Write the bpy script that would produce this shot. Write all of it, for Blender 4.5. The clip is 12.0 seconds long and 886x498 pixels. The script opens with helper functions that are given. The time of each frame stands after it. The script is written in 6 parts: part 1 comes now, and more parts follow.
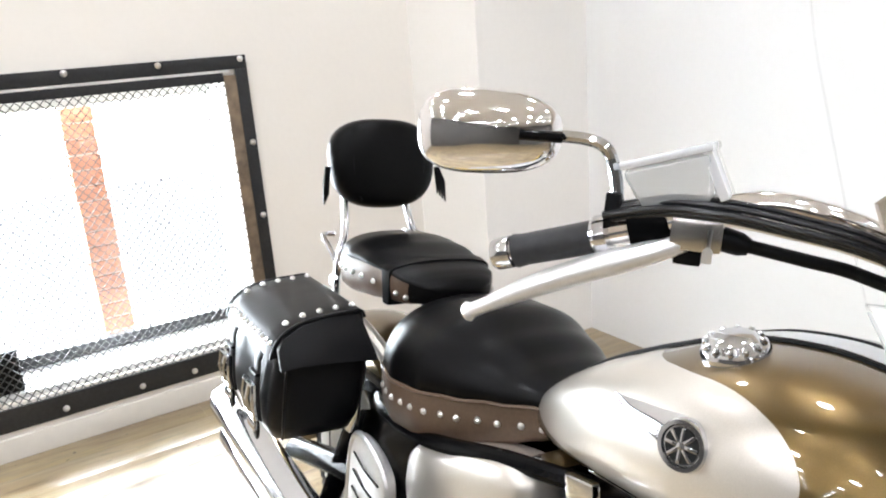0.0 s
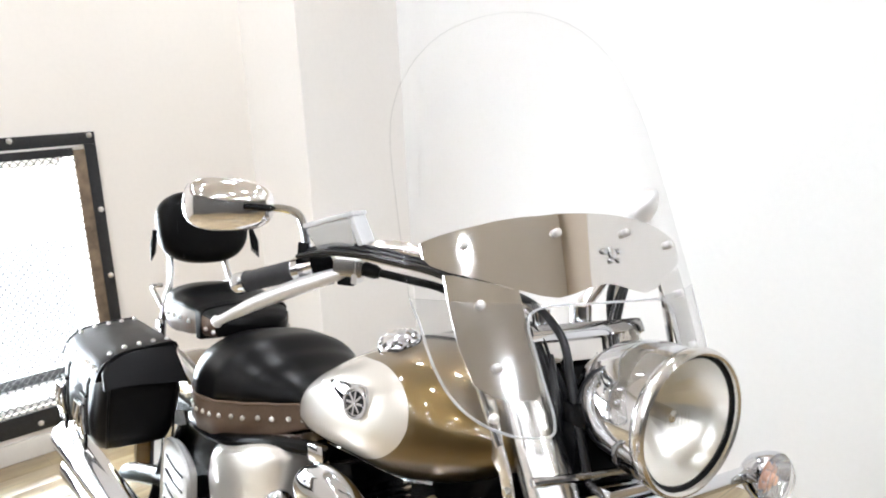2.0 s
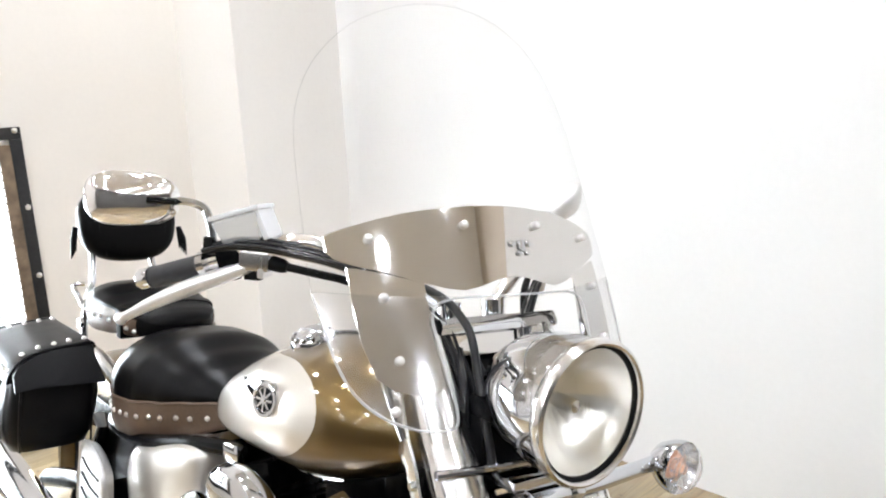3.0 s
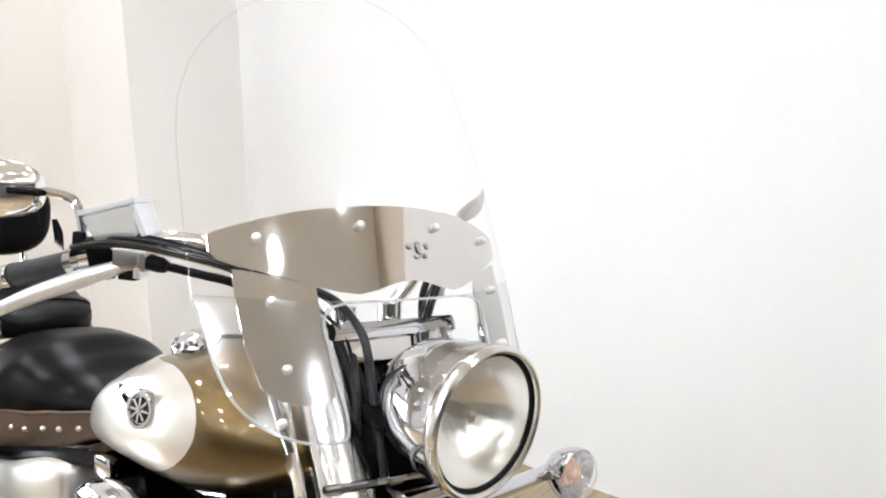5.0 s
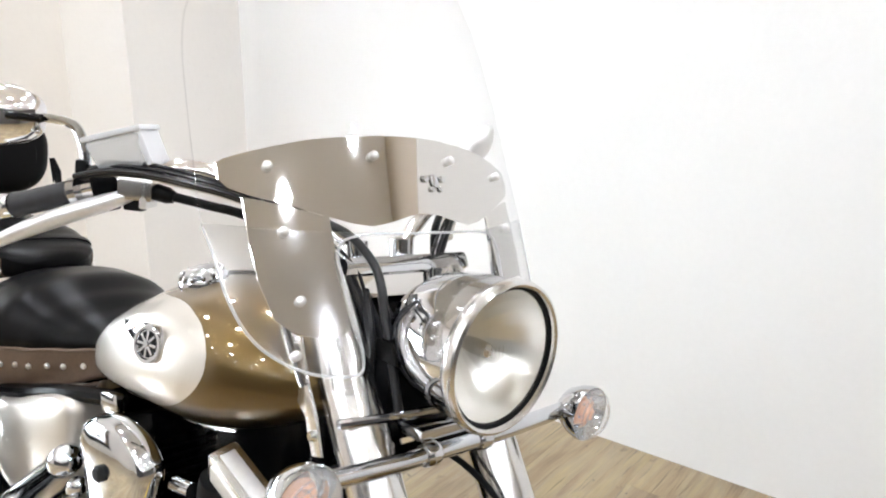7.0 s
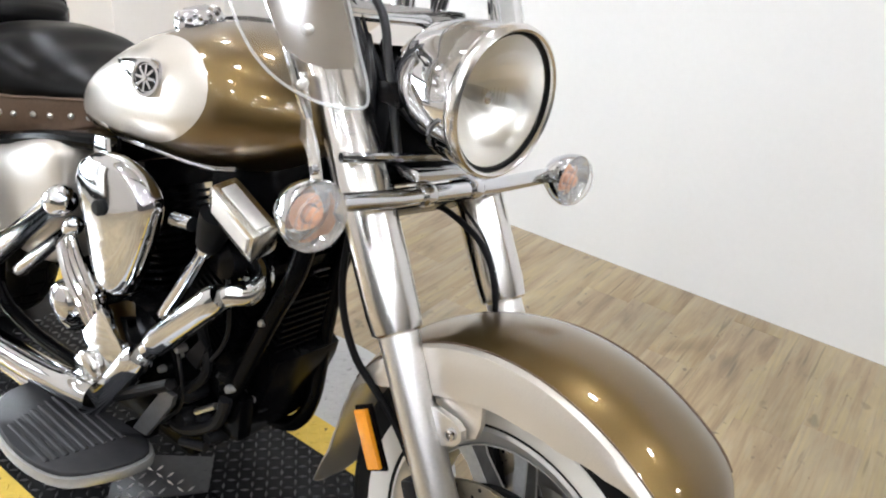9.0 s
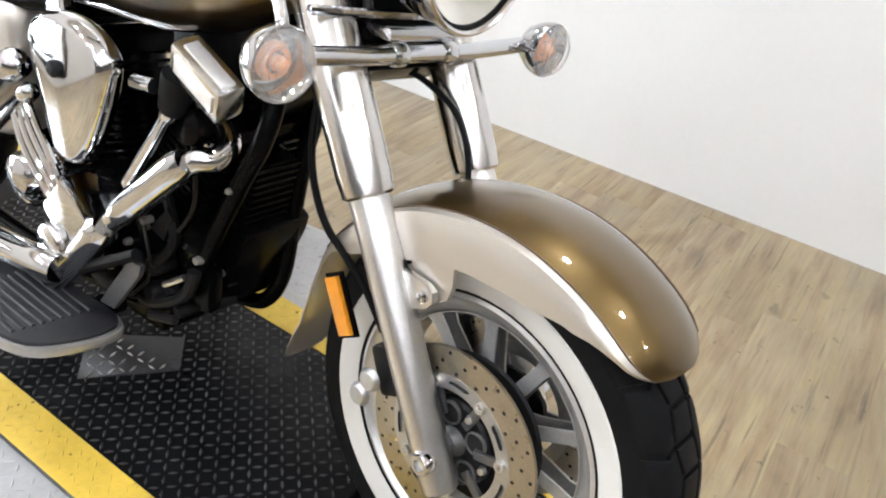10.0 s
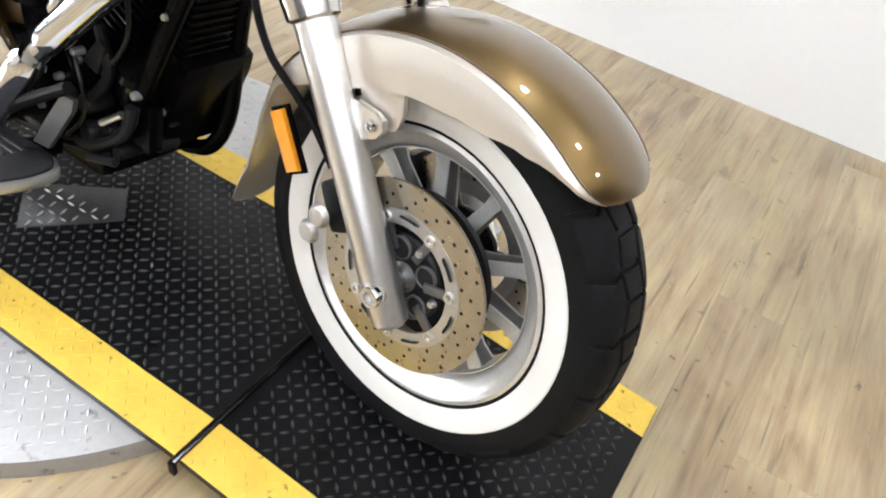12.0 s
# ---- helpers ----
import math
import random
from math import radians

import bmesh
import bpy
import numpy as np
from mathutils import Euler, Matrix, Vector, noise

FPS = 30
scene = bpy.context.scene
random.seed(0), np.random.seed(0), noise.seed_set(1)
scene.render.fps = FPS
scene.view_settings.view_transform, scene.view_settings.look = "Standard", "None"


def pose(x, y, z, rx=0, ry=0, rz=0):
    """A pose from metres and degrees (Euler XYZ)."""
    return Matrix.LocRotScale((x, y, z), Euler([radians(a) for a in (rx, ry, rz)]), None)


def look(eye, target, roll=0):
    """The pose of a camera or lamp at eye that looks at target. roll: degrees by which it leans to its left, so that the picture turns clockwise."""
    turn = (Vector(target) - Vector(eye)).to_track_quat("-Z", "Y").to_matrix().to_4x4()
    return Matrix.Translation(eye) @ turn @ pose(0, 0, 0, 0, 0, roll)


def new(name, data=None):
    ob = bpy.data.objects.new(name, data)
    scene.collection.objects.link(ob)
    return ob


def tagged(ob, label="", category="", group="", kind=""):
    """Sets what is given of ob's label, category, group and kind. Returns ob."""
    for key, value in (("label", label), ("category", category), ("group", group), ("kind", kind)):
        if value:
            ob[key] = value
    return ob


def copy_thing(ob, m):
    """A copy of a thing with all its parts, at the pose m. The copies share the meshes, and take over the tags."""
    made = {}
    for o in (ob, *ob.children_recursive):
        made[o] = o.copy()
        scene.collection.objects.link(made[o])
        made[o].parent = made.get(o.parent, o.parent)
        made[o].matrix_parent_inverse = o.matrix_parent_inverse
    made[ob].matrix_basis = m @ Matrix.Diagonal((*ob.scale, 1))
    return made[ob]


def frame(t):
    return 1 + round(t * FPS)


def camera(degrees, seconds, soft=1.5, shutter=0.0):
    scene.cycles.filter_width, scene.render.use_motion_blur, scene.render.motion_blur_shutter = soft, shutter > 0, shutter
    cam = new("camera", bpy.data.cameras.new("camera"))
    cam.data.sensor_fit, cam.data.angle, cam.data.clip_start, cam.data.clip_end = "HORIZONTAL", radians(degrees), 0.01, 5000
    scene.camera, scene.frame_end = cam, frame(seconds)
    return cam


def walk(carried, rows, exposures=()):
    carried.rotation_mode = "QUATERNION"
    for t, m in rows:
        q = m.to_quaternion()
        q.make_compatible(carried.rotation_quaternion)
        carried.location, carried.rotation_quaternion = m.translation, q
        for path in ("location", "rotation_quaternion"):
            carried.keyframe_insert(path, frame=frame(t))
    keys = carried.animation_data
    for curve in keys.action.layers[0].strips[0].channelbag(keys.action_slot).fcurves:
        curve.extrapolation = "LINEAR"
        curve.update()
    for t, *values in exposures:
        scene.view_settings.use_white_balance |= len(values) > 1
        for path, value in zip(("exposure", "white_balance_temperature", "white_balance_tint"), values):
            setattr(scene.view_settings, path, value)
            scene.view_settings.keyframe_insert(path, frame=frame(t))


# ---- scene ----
cam = camera(60.98, 12.0, 2.0)
# seconds, place, turn
PATH = [
    (0.0, -0.1944, -0.6477, 1.3104, 73.792, 4.142, 57.025),
    (0.2, -0.0804, -0.6201, 1.3245, 73.537, 3.413, 58.942),
    (0.5, 0.0462, -0.6256, 1.3244, 74.986, 3.975, 59.710),
    (0.6, 0.0804, -0.6344, 1.3352, 75.221, 4.654, 59.043),
    (0.8, 0.1350, -0.6695, 1.3455, 77.064, 3.930, 56.841),
    (1.0, 0.1844, -0.7271, 1.3496, 77.625, 4.365, 54.162),
    (1.2, 0.2320, -0.7621, 1.3752, 77.980, 5.570, 51.373),
    (1.5, 0.2807, -0.7890, 1.3739, 78.188, 4.716, 49.300),
    (1.7, 0.2923, -0.7676, 1.3799, 78.139, 4.308, 49.163),
    (2.0, 0.3077, -0.7298, 1.3688, 78.082, 3.060, 47.970),
    (2.5, 0.3338, -0.6907, 1.3598, 77.682, 2.719, 46.803),
    (3.0, 0.3533, -0.6723, 1.3542, 77.852, 2.706, 44.672),
    (3.5, 0.3606, -0.6626, 1.3512, 77.712, 2.277, 42.032),
    (5.5, 0.3145, -0.6197, 1.3441, 77.443, -0.323, 37.352),
    (6.0, 0.3009, -0.6141, 1.3361, 76.637, -0.340, 37.183),
    (6.5, 0.2931, -0.6184, 1.3330, 75.725, -0.492, 37.189),
    (6.7, 0.2938, -0.6219, 1.3256, 75.170, -0.387, 37.369),
    (8.3, 0.2957, -0.6791, 1.2459, 66.078, -3.108, 37.285),
    (8.5, 0.2976, -0.6880, 1.2331, 64.263, -3.594, 36.988),
    (9.0, 0.3041, -0.7153, 1.2048, 61.988, -4.677, 36.305),
    (9.5, 0.3168, -0.7292, 1.1745, 59.034, -5.405, 35.599),
    (10.0, 0.3199, -0.7295, 1.1396, 55.552, -6.235, 34.680),
    (10.5, 0.3242, -0.7333, 1.0978, 52.075, -7.562, 33.831),
    (11.0, 0.3350, -0.7341, 1.0657, 49.215, -7.422, 32.959),
    (11.5, 0.3417, -0.7421, 1.0445, 47.042, -8.020, 32.599),
    (12.0, 0.3494, -0.7456, 1.0718, 47.262, -8.593, 32.268),
]
walk(cam, [(t, pose(x, y, z, rx, ry, rz)) for t, x, y, z, rx, ry, rz in PATH], [(0.0, 0.855), (3.0, 0.892), (6.5, 0.893), (8.5, 0.835), (9.5, 0.865), (10.5, 1.02), (11.5, 1.165), (12.0, 1.175)])

# ---- light ----
world = bpy.data.worlds.new("world")
scene.world = world
world.use_nodes = True
wn = world.node_tree
sky = wn.nodes.new("ShaderNodeTexSky")
sky.sky_type = "NISHITA"
sky.sun_disc = False
sky.sun_elevation = radians(40)
sky.sun_rotation = radians(200)
wn.nodes["Background"].inputs[1].default_value = 0.15
wn.links.new(sky.outputs[0], wn.nodes["Background"].inputs[0])
sky_light = new("window_skylight", bpy.data.lights.new("window_skylight", "AREA"))
sky_light.data.shape, sky_light.data.size, sky_light.data.size_y = "RECTANGLE", 3.4, 2.2
sky_light.data.energy, sky_light.data.color = 420.0, (0.84, 0.93, 1.0)
sky_light.matrix_basis = look((-4.5, -0.69, 1.05), (0.0, -0.60, 0.45))

# ---- materials ----


def mat(name, base, rough=0.5, metal=0.0, grain=0.0, scale=40.0, bump=0.0, bump_scale=None, coat=0.0, spread=0.0, spread_scale=3.0, vary=0.0, rough_var=0.0, emit=None, alpha=None, spec=0.5):
    """Principled paint with fine grain, large stains, bump and per-object variation."""
    m = bpy.data.materials.new(name)
    m.use_nodes = True
    nt = m.node_tree
    b = nt.nodes["Principled BSDF"]
    b.inputs["Base Color"].default_value = (*base, 1)
    b.inputs["Roughness"].default_value = rough
    b.inputs["Metallic"].default_value = metal
    b.inputs["Coat Weight"].default_value = coat
    b.inputs["Coat Roughness"].default_value = 0.03
    b.inputs["Specular IOR Level"].default_value = spec
    tc = nt.nodes.new("ShaderNodeTexCoord")
    factor = None

    def noise_node(s, detail=4.0):
        n = nt.nodes.new("ShaderNodeTexNoise")
        n.inputs["Scale"].default_value = s
        n.inputs["Detail"].default_value = detail
        nt.links.new(tc.outputs["Object"], n.inputs["Vector"])
        return n

    def ranged(sock, lo, hi):
        r = nt.nodes.new("ShaderNodeMapRange")
        r.inputs["To Min"].default_value, r.inputs["To Max"].default_value = lo, hi
        r.inputs["From Min"].default_value, r.inputs["From Max"].default_value = 0.25, 0.75
        nt.links.new(sock, r.inputs["Value"])
        return r.outputs[0]

    def times(a, c):
        if a is None:
            return c
        k = nt.nodes.new("ShaderNodeMath")
        k.operation = "MULTIPLY"
        nt.links.new(a, k.inputs[0])
        nt.links.new(c, k.inputs[1])
        return k.outputs[0]
    if grain:
        factor = times(factor, ranged(noise_node(scale).outputs["Fac"], 1 - grain, 1 + grain))
    if spread:
        factor = times(factor, ranged(noise_node(spread_scale, 6).outputs["Fac"], 1 - spread, 1 + spread))
    if vary:
        info = nt.nodes.new("ShaderNodeObjectInfo")
        r = nt.nodes.new("ShaderNodeMapRange")
        r.inputs["To Min"].default_value, r.inputs["To Max"].default_value = 1 - vary, 1 + vary
        nt.links.new(info.outputs["Random"], r.inputs["Value"])
        factor = times(factor, r.outputs[0])
    if factor is not None:
        v = nt.nodes.new("ShaderNodeVectorMath")
        v.operation = "SCALE"
        v.inputs[0].default_value = base
        nt.links.new(factor, v.inputs["Scale"])
        nt.links.new(v.outputs[0], b.inputs["Base Color"])
    if bump:
        bn = nt.nodes.new("ShaderNodeBump")
        bn.inputs["Strength"].default_value = bump
        bn.inputs["Distance"].default_value = 0.002
        nt.links.new(noise_node(bump_scale or scale, 5).outputs["Fac"], bn.inputs["Height"])
        nt.links.new(bn.outputs[0], b.inputs["Normal"])
    if rough_var:
        nt.links.new(ranged(noise_node(spread_scale * 2).outputs["Fac"], rough - rough_var, rough + rough_var), b.inputs["Roughness"])
    if emit:
        b.inputs["Emission Color"].default_value = (*emit[:3], 1)
        b.inputs["Emission Strength"].default_value = emit[3]
    return m


def glass(name, tint=(1, 1, 1), rough=0.0, gloss=0.006):
    """Thin clear plastic or glass: see-through with a real gloss."""
    m = bpy.data.materials.new(name)
    m.use_nodes = True
    nt = m.node_tree
    nt.nodes.remove(nt.nodes["Principled BSDF"])
    out = nt.nodes["Material Output"]
    tr = nt.nodes.new("ShaderNodeBsdfTransparent")
    tr.inputs[0].default_value = (*tint, 1)
    gl = nt.nodes.new("ShaderNodeBsdfGlossy")
    gl.inputs["Roughness"].default_value = rough
    lw = nt.nodes.new("ShaderNodeLayerWeight")
    lw.inputs["Blend"].default_value = 0.5
    pw = nt.nodes.new("ShaderNodeMath")
    pw.operation = "POWER"
    nt.links.new(lw.outputs["Facing"], pw.inputs[0])
    pw.inputs[1].default_value = 5.0
    ml = nt.nodes.new("ShaderNodeMath")
    ml.operation = "MULTIPLY_ADD"
    nt.links.new(pw.outputs[0], ml.inputs[0])
    ml.inputs[1].default_value, ml.inputs[2].default_value = 0.6, gloss
    mx = nt.nodes.new("ShaderNodeMixShader")
    nt.links.new(ml.outputs[0], mx.inputs[0])
    nt.links.new(tr.outputs[0], mx.inputs[1])
    nt.links.new(gl.outputs[0], mx.inputs[2])
    nt.links.new(mx.outputs[0], out.inputs[0])
    return m


M = dict(
    chrome=mat("chrome", (0.655, 0.67, 0.70), 0.055, 1.0, grain=0.02, scale=30),
    satin=mat("satin_aluminium", (0.78, 0.77, 0.755), 0.31, 1.0, grain=0.05, scale=220, spread=0.05, spread_scale=9),
    castalu=mat("cast_aluminium", (0.55, 0.55, 0.55), 0.38, 0.9, grain=0.08, scale=150, bump=0.1, bump_scale=260, rough_var=0.06),
    grey=mat("grey_casting", (0.012, 0.012, 0.0135), 0.40, 0.25, grain=0.12, scale=120, bump=0.12, bump_scale=200, spec=0.2),
    black=mat("black_enamel", (0.0022, 0.0022, 0.0025), 0.20, 0.0, grain=0.2, scale=60, bump=0.05, bump_scale=180, spec=0.06),
    blackgloss=mat("gloss_black_paint", (0.003, 0.003, 0.003), 0.12, 0.0, grain=0.1, scale=60, spec=0.4),
    rubber=mat("black_rubber", (0.006, 0.006, 0.0065), 0.5, 0.0, grain=0.15, scale=80, bump=0.12, bump_scale=300, spread=0.15, spread_scale=10, spec=0.12),
    griprubber=mat("worn_grip_rubber", (0.028, 0.028, 0.030), 0.5, 0.0, grain=0.15, scale=80, bump=0.12, bump_scale=300, spec=0.3),
    cable=mat("cable_sheath", (0.010, 0.010, 0.011), 0.28, 0.0, grain=0.2, scale=150, spec=0.40),
    matrubber=mat("worn_mat_rubber", (0.022, 0.022, 0.024), 0.5, 0.0, grain=0.15, scale=80, bump=0.12, bump_scale=300, spread=0.3, spread_scale=10, spec=0.22),
    tyre=mat("tyre_rubber", (0.0085, 0.0085, 0.009), 0.5, 0.0, grain=0.15, scale=90, bump=0.10, bump_scale=260, spread=0.25, spread_scale=12, spec=0.07),
    whitewall=mat("whitewall", (0.67, 0.655, 0.625), 0.45, 0.0, grain=0.02, scale=60, spread=0.04, spread_scale=9),
    leather=mat("black_leather", (0.0035, 0.0033, 0.0034), 0.30, 0.0, grain=0.15, scale=200, bump=0.06, bump_scale=420, spread=0.2, spread_scale=7, rough_var=0.02, spec=0.085),
    bagleather=mat("saddlebag_leather", (0.0038, 0.0036, 0.0040), 0.31, 0.0, grain=0.15, scale=200, bump=0.09, bump_scale=150, spread=0.3, spread_scale=9, rough_var=0.03, spec=0.15),
    brown=mat("brown_leather", (0.105, 0.068, 0.045), 0.42, 0.0, grain=0.12, scale=160, bump=0.2, bump_scale=380, spread=0.15, spread_scale=9, spec=0.3),
    disc=mat("brake_steel", (0.45, 0.41, 0.34), 0.30, 1.0, grain=0.08, scale=240, spread=0.10, spread_scale=25, rough_var=0.05),
    # flat black: paints the shade of openings; also the screw and badge ground
    hole=mat("flat_hole_black", (0.004, 0.004, 0.004), 0.8),
    amber=mat("amber_plastic", (0.72, 0.27, 0.012), 0.25, 0.0, grain=0.08, scale=120, bump=0.1, bump_scale=300, coat=0.6),
    orange=mat("orange_bulb", (0.85, 0.37, 0.16), 0.3, 0.0, coat=0.4),
    wall=mat("white_wall_paint", (0.80, 0.79, 0.775), 0.5, 0.0, grain=0.012, scale=50, bump=0.08, bump_scale=90, spread=0.02, spread_scale=1.5),
    tanwall=mat("cream_wall_paint", (0.795, 0.752, 0.695), 0.6, 0.0, grain=0.012, scale=50, bump=0.08, bump_scale=90, spread=0.02, spread_scale=1.2),
    columnpaint=mat("pale_column_paint", (0.92, 0.895, 0.86), 0.55, 0.0, grain=0.012, scale=50, bump=0.08, bump_scale=90, spread=0.02, spread_scale=1.2),
    # tones of the two unseen walls, kept dark to cut fill light
    farwall=mat("unseen_wall_grey", (0.16, 0.155, 0.15), 0.6, 0.0, grain=0.03, scale=20, spread=0.1, spread_scale=1.5),
    darkwall=mat("unseen_wall_charcoal", (0.10, 0.095, 0.09), 0.6, 0.0, grain=0.03, scale=20, spread=0.1, spread_scale=1.5),
    ceiling=mat("ceiling_paint", (0.90, 0.875, 0.845), 0.7, 0.0, grain=0.02, scale=20),
    uppertan=mat("tan_band_paint", (0.60, 0.52, 0.43), 0.6, 0.0, grain=0.012, scale=50, spread=0.03, spread_scale=1.2),
    skirt=mat("pale_baseboard", (0.72, 0.68, 0.62), 0.5, 0.0, grain=0.03, scale=30, spread=0.05, spread_scale=4),
    blacksteel=mat("black_steel_frame", (0.022, 0.022, 0.023), 0.42, 0.3, grain=0.2, scale=70, bump=0.1, bump_scale=150, spread=0.2, spread_scale=5),
    rawwood=mat("weathered_wood", (0.16, 0.115, 0.075), 0.7, 0.0, grain=0.3, scale=30, bump=0.3, bump_scale=60, spread=0.35, spread_scale=9),
    steelmesh=mat("expanded_steel", (0.07, 0.07, 0.068), 0.4, 0.6, grain=0.15, scale=60),
    brick=mat("orange_brick", (0.33, 0.135, 0.075), 0.8, 0.0, grain=0.12, scale=60, bump=0.3, bump_scale=90, vary=0.12),
    mortar=mat("pale_mortar", (0.40, 0.33, 0.28), 0.9, 0.0, grain=0.1, scale=50),
    blackplate=mat("black_tread_plate", (0.006, 0.006, 0.0065), 0.33, 0.2, grain=0.15, scale=70, bump=0.08, bump_scale=200, spread=0.35, spread_scale=6, rough_var=0.08, spec=0.17),
    # paler than the plate: worn tops, and tread glints put into the colour
    blacktread=mat("worn_glint_tread", (0.125, 0.125, 0.128), 0.28, 0.75, grain=0.3, scale=120, spread=0.5, spread_scale=6, spec=0.45),
    silverplate=mat("aluminium_tread_plate", (0.40, 0.40, 0.40), 0.42, 0.7, grain=0.06, scale=90, spread=0.14, spread_scale=4, rough_var=0.08),
    wedgeplate=mat("dull_aluminium_plate", (0.16, 0.16, 0.165), 0.38, 0.75, grain=0.08, scale=90, spread=0.12, spread_scale=9, rough_var=0.08),
    yellow=mat("yellow_safety_paint", (0.60, 0.405, 0.050), 0.45, 0.0, grain=0.06, scale=90, spread=0.15, spread_scale=14, bump=0.1, bump_scale=180),
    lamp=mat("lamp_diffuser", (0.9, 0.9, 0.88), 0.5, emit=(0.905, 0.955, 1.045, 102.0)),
    lampring=mat("lamp_ring", (0.7, 0.7, 0.7), 0.4, 0.5),
    dark=mat("dark_plastic", (0.004, 0.004, 0.0045), 0.42, 0.0, grain=0.1, scale=60, spec=0.12),
    greyseal=mat("grey_sidewall_plate", (0.45, 0.45, 0.44), 0.35, 0.7, grain=0.05, scale=120),
    frost=mat("frosted_reservoir", (0.74, 0.75, 0.77), 0.18, 0.25, grain=0.03, scale=60, coat=0.5),
    trim=mat("polished_trim_plate", (0.73, 0.71, 0.685), 0.045, 1.0, grain=0.01, scale=30),
    silverpaint=mat("silver_lever_finish", (0.74, 0.73, 0.715), 0.34, 0.70, grain=0.05, scale=120, spread=0.08, spread_scale=14),
    mirrorback=mat("bright_mirror_chrome", (0.92, 0.91, 0.92), 0.075, 1.0, grain=0.02, scale=30),
    softchrome=mat("soft_chrome", (0.74, 0.73, 0.715), 0.19, 1.0, grain=0.02, scale=30),
    bowl=mat("aluminised_bowl", (0.95, 0.94, 0.92), 0.30, 1.0, grain=0.02, scale=60),
    spoke=mat("spoke_casting", (0.12, 0.12, 0.12), 0.42, 0.5, grain=0.1, scale=150, spread=0.2, spread_scale=25, spec=0.3),
    machined=mat("machined_aluminium", (0.66, 0.66, 0.655), 0.36, 0.55, grain=0.08, scale=200, spread=0.1, spread_scale=25),
    spider=mat("spider_casting", (0.17, 0.17, 0.175), 0.4, 0.75, grain=0.1, scale=150, spread=0.2, spread_scale=25),
    clear=glass("clear_plastic", (1, 1, 1), 0.0, 0.002),
    lobe=glass("lower_wing_plastic", (0.968, 0.969, 0.971), 0.12, 0.10),
    lens=glass("lens_glass", (0.97, 0.97, 0.95)),
)


def scuff(m, scale, lo, hi, dark):
    """Small dark scuffs and chips over a paint."""
    nt = m.node_tree
    b = nt.nodes["Principled BSDF"]
    src = b.inputs["Base Color"].links[0].from_socket
    geo = nt.nodes.new("ShaderNodeNewGeometry")
    n = nt.nodes.new("ShaderNodeTexNoise")
    n.inputs["Scale"].default_value, n.inputs["Detail"].default_value = scale, 3
    nt.links.new(geo.outputs["Position"], n.inputs["Vector"])
    r = nt.nodes.new("ShaderNodeMapRange")
    r.inputs["From Min"].default_value, r.inputs["From Max"].default_value = lo, hi
    r.inputs["To Min"].default_value, r.inputs["To Max"].default_value = 1.0, dark
    nt.links.new(n.outputs["Fac"], r.inputs["Value"])
    v = nt.nodes.new("ShaderNodeVectorMath")
    v.operation = "SCALE"
    nt.links.new(src, v.inputs[0])
    nt.links.new(r.outputs[0], v.inputs["Scale"])
    nt.links.new(v.outputs[0], b.inputs["Base Color"])


scuff(M["yellow"], 55, 0.66, 0.74, 0.12)
scuff(M["silverplate"], 40, 0.62, 0.75, 0.35)


def two_tone(name, upper, lower, mask):
    """Metallic car paint in two colours under one clear coat; mask(nt, coordinate socket) gives the socket that is 1 on the second colour."""
    m = bpy.data.materials.new(name)
    m.use_nodes = True
    nt = m.node_tree
    b = nt.nodes["Principled BSDF"]
    tc = nt.nodes.new("ShaderNodeTexCoord")
    mix = nt.nodes.new("ShaderNodeMix")
    mix.data_type = "RGBA"
    nt.links.new(mask(nt, tc.outputs["Object"]), mix.inputs["Factor"])
    fl = nt.nodes.new("ShaderNodeTexNoise")
    fl.inputs["Scale"].default_value = 900
    nt.links.new(tc.outputs["Object"], fl.inputs["Vector"])
    mix.inputs["A"].default_value = (*upper, 1)
    mix.inputs["B"].default_value = (*lower, 1)
    sc = nt.nodes.new("ShaderNodeMapRange")
    sc.inputs["To Min"].default_value, sc.inputs["To Max"].default_value = 0.85, 1.15
    nt.links.new(fl.outputs["Fac"], sc.inputs["Value"])
    v = nt.nodes.new("ShaderNodeVectorMath")
    v.operation = "SCALE"
    nt.links.new(mix.outputs["Result"], v.inputs[0])
    nt.links.new(sc.outputs[0], v.inputs["Scale"])
    nt.links.new(v.outputs[0], b.inputs["Base Color"])
    nt.links.new(calc(nt, "SUBTRACT", 0.97, calc(nt, "MULTIPLY", mask(nt, tc.outputs["Object"]), 0.28)), b.inputs["Metallic"])
    nt.links.new(calc(nt, "ADD", 0.35, calc(nt, "MULTIPLY", mask(nt, tc.outputs["Object"]), 0.0)), b.inputs["Roughness"])
    b.inputs["Coat Weight"].default_value = 1.0
    b.inputs["Coat Roughness"].default_value = 0.02
    return m


def calc(nt, op, a, c=None):
    k = nt.nodes.new("ShaderNodeMath")
    k.operation = op
    for i, s in enumerate((a, c)):
        if s is None:
            continue
        if isinstance(s, (int, float)):
            k.inputs[i].default_value = s
        else:
            nt.links.new(s, k.inputs[i])
    return k.outputs[0]


def parts_of(nt, vec):
    s = nt.nodes.new("ShaderNodeSeparateXYZ")
    nt.links.new(vec, s.inputs[0])
    return s.outputs


GOLD, CHAMPAGNE = (0.145, 0.094, 0.034), (0.60, 0.56, 0.505)


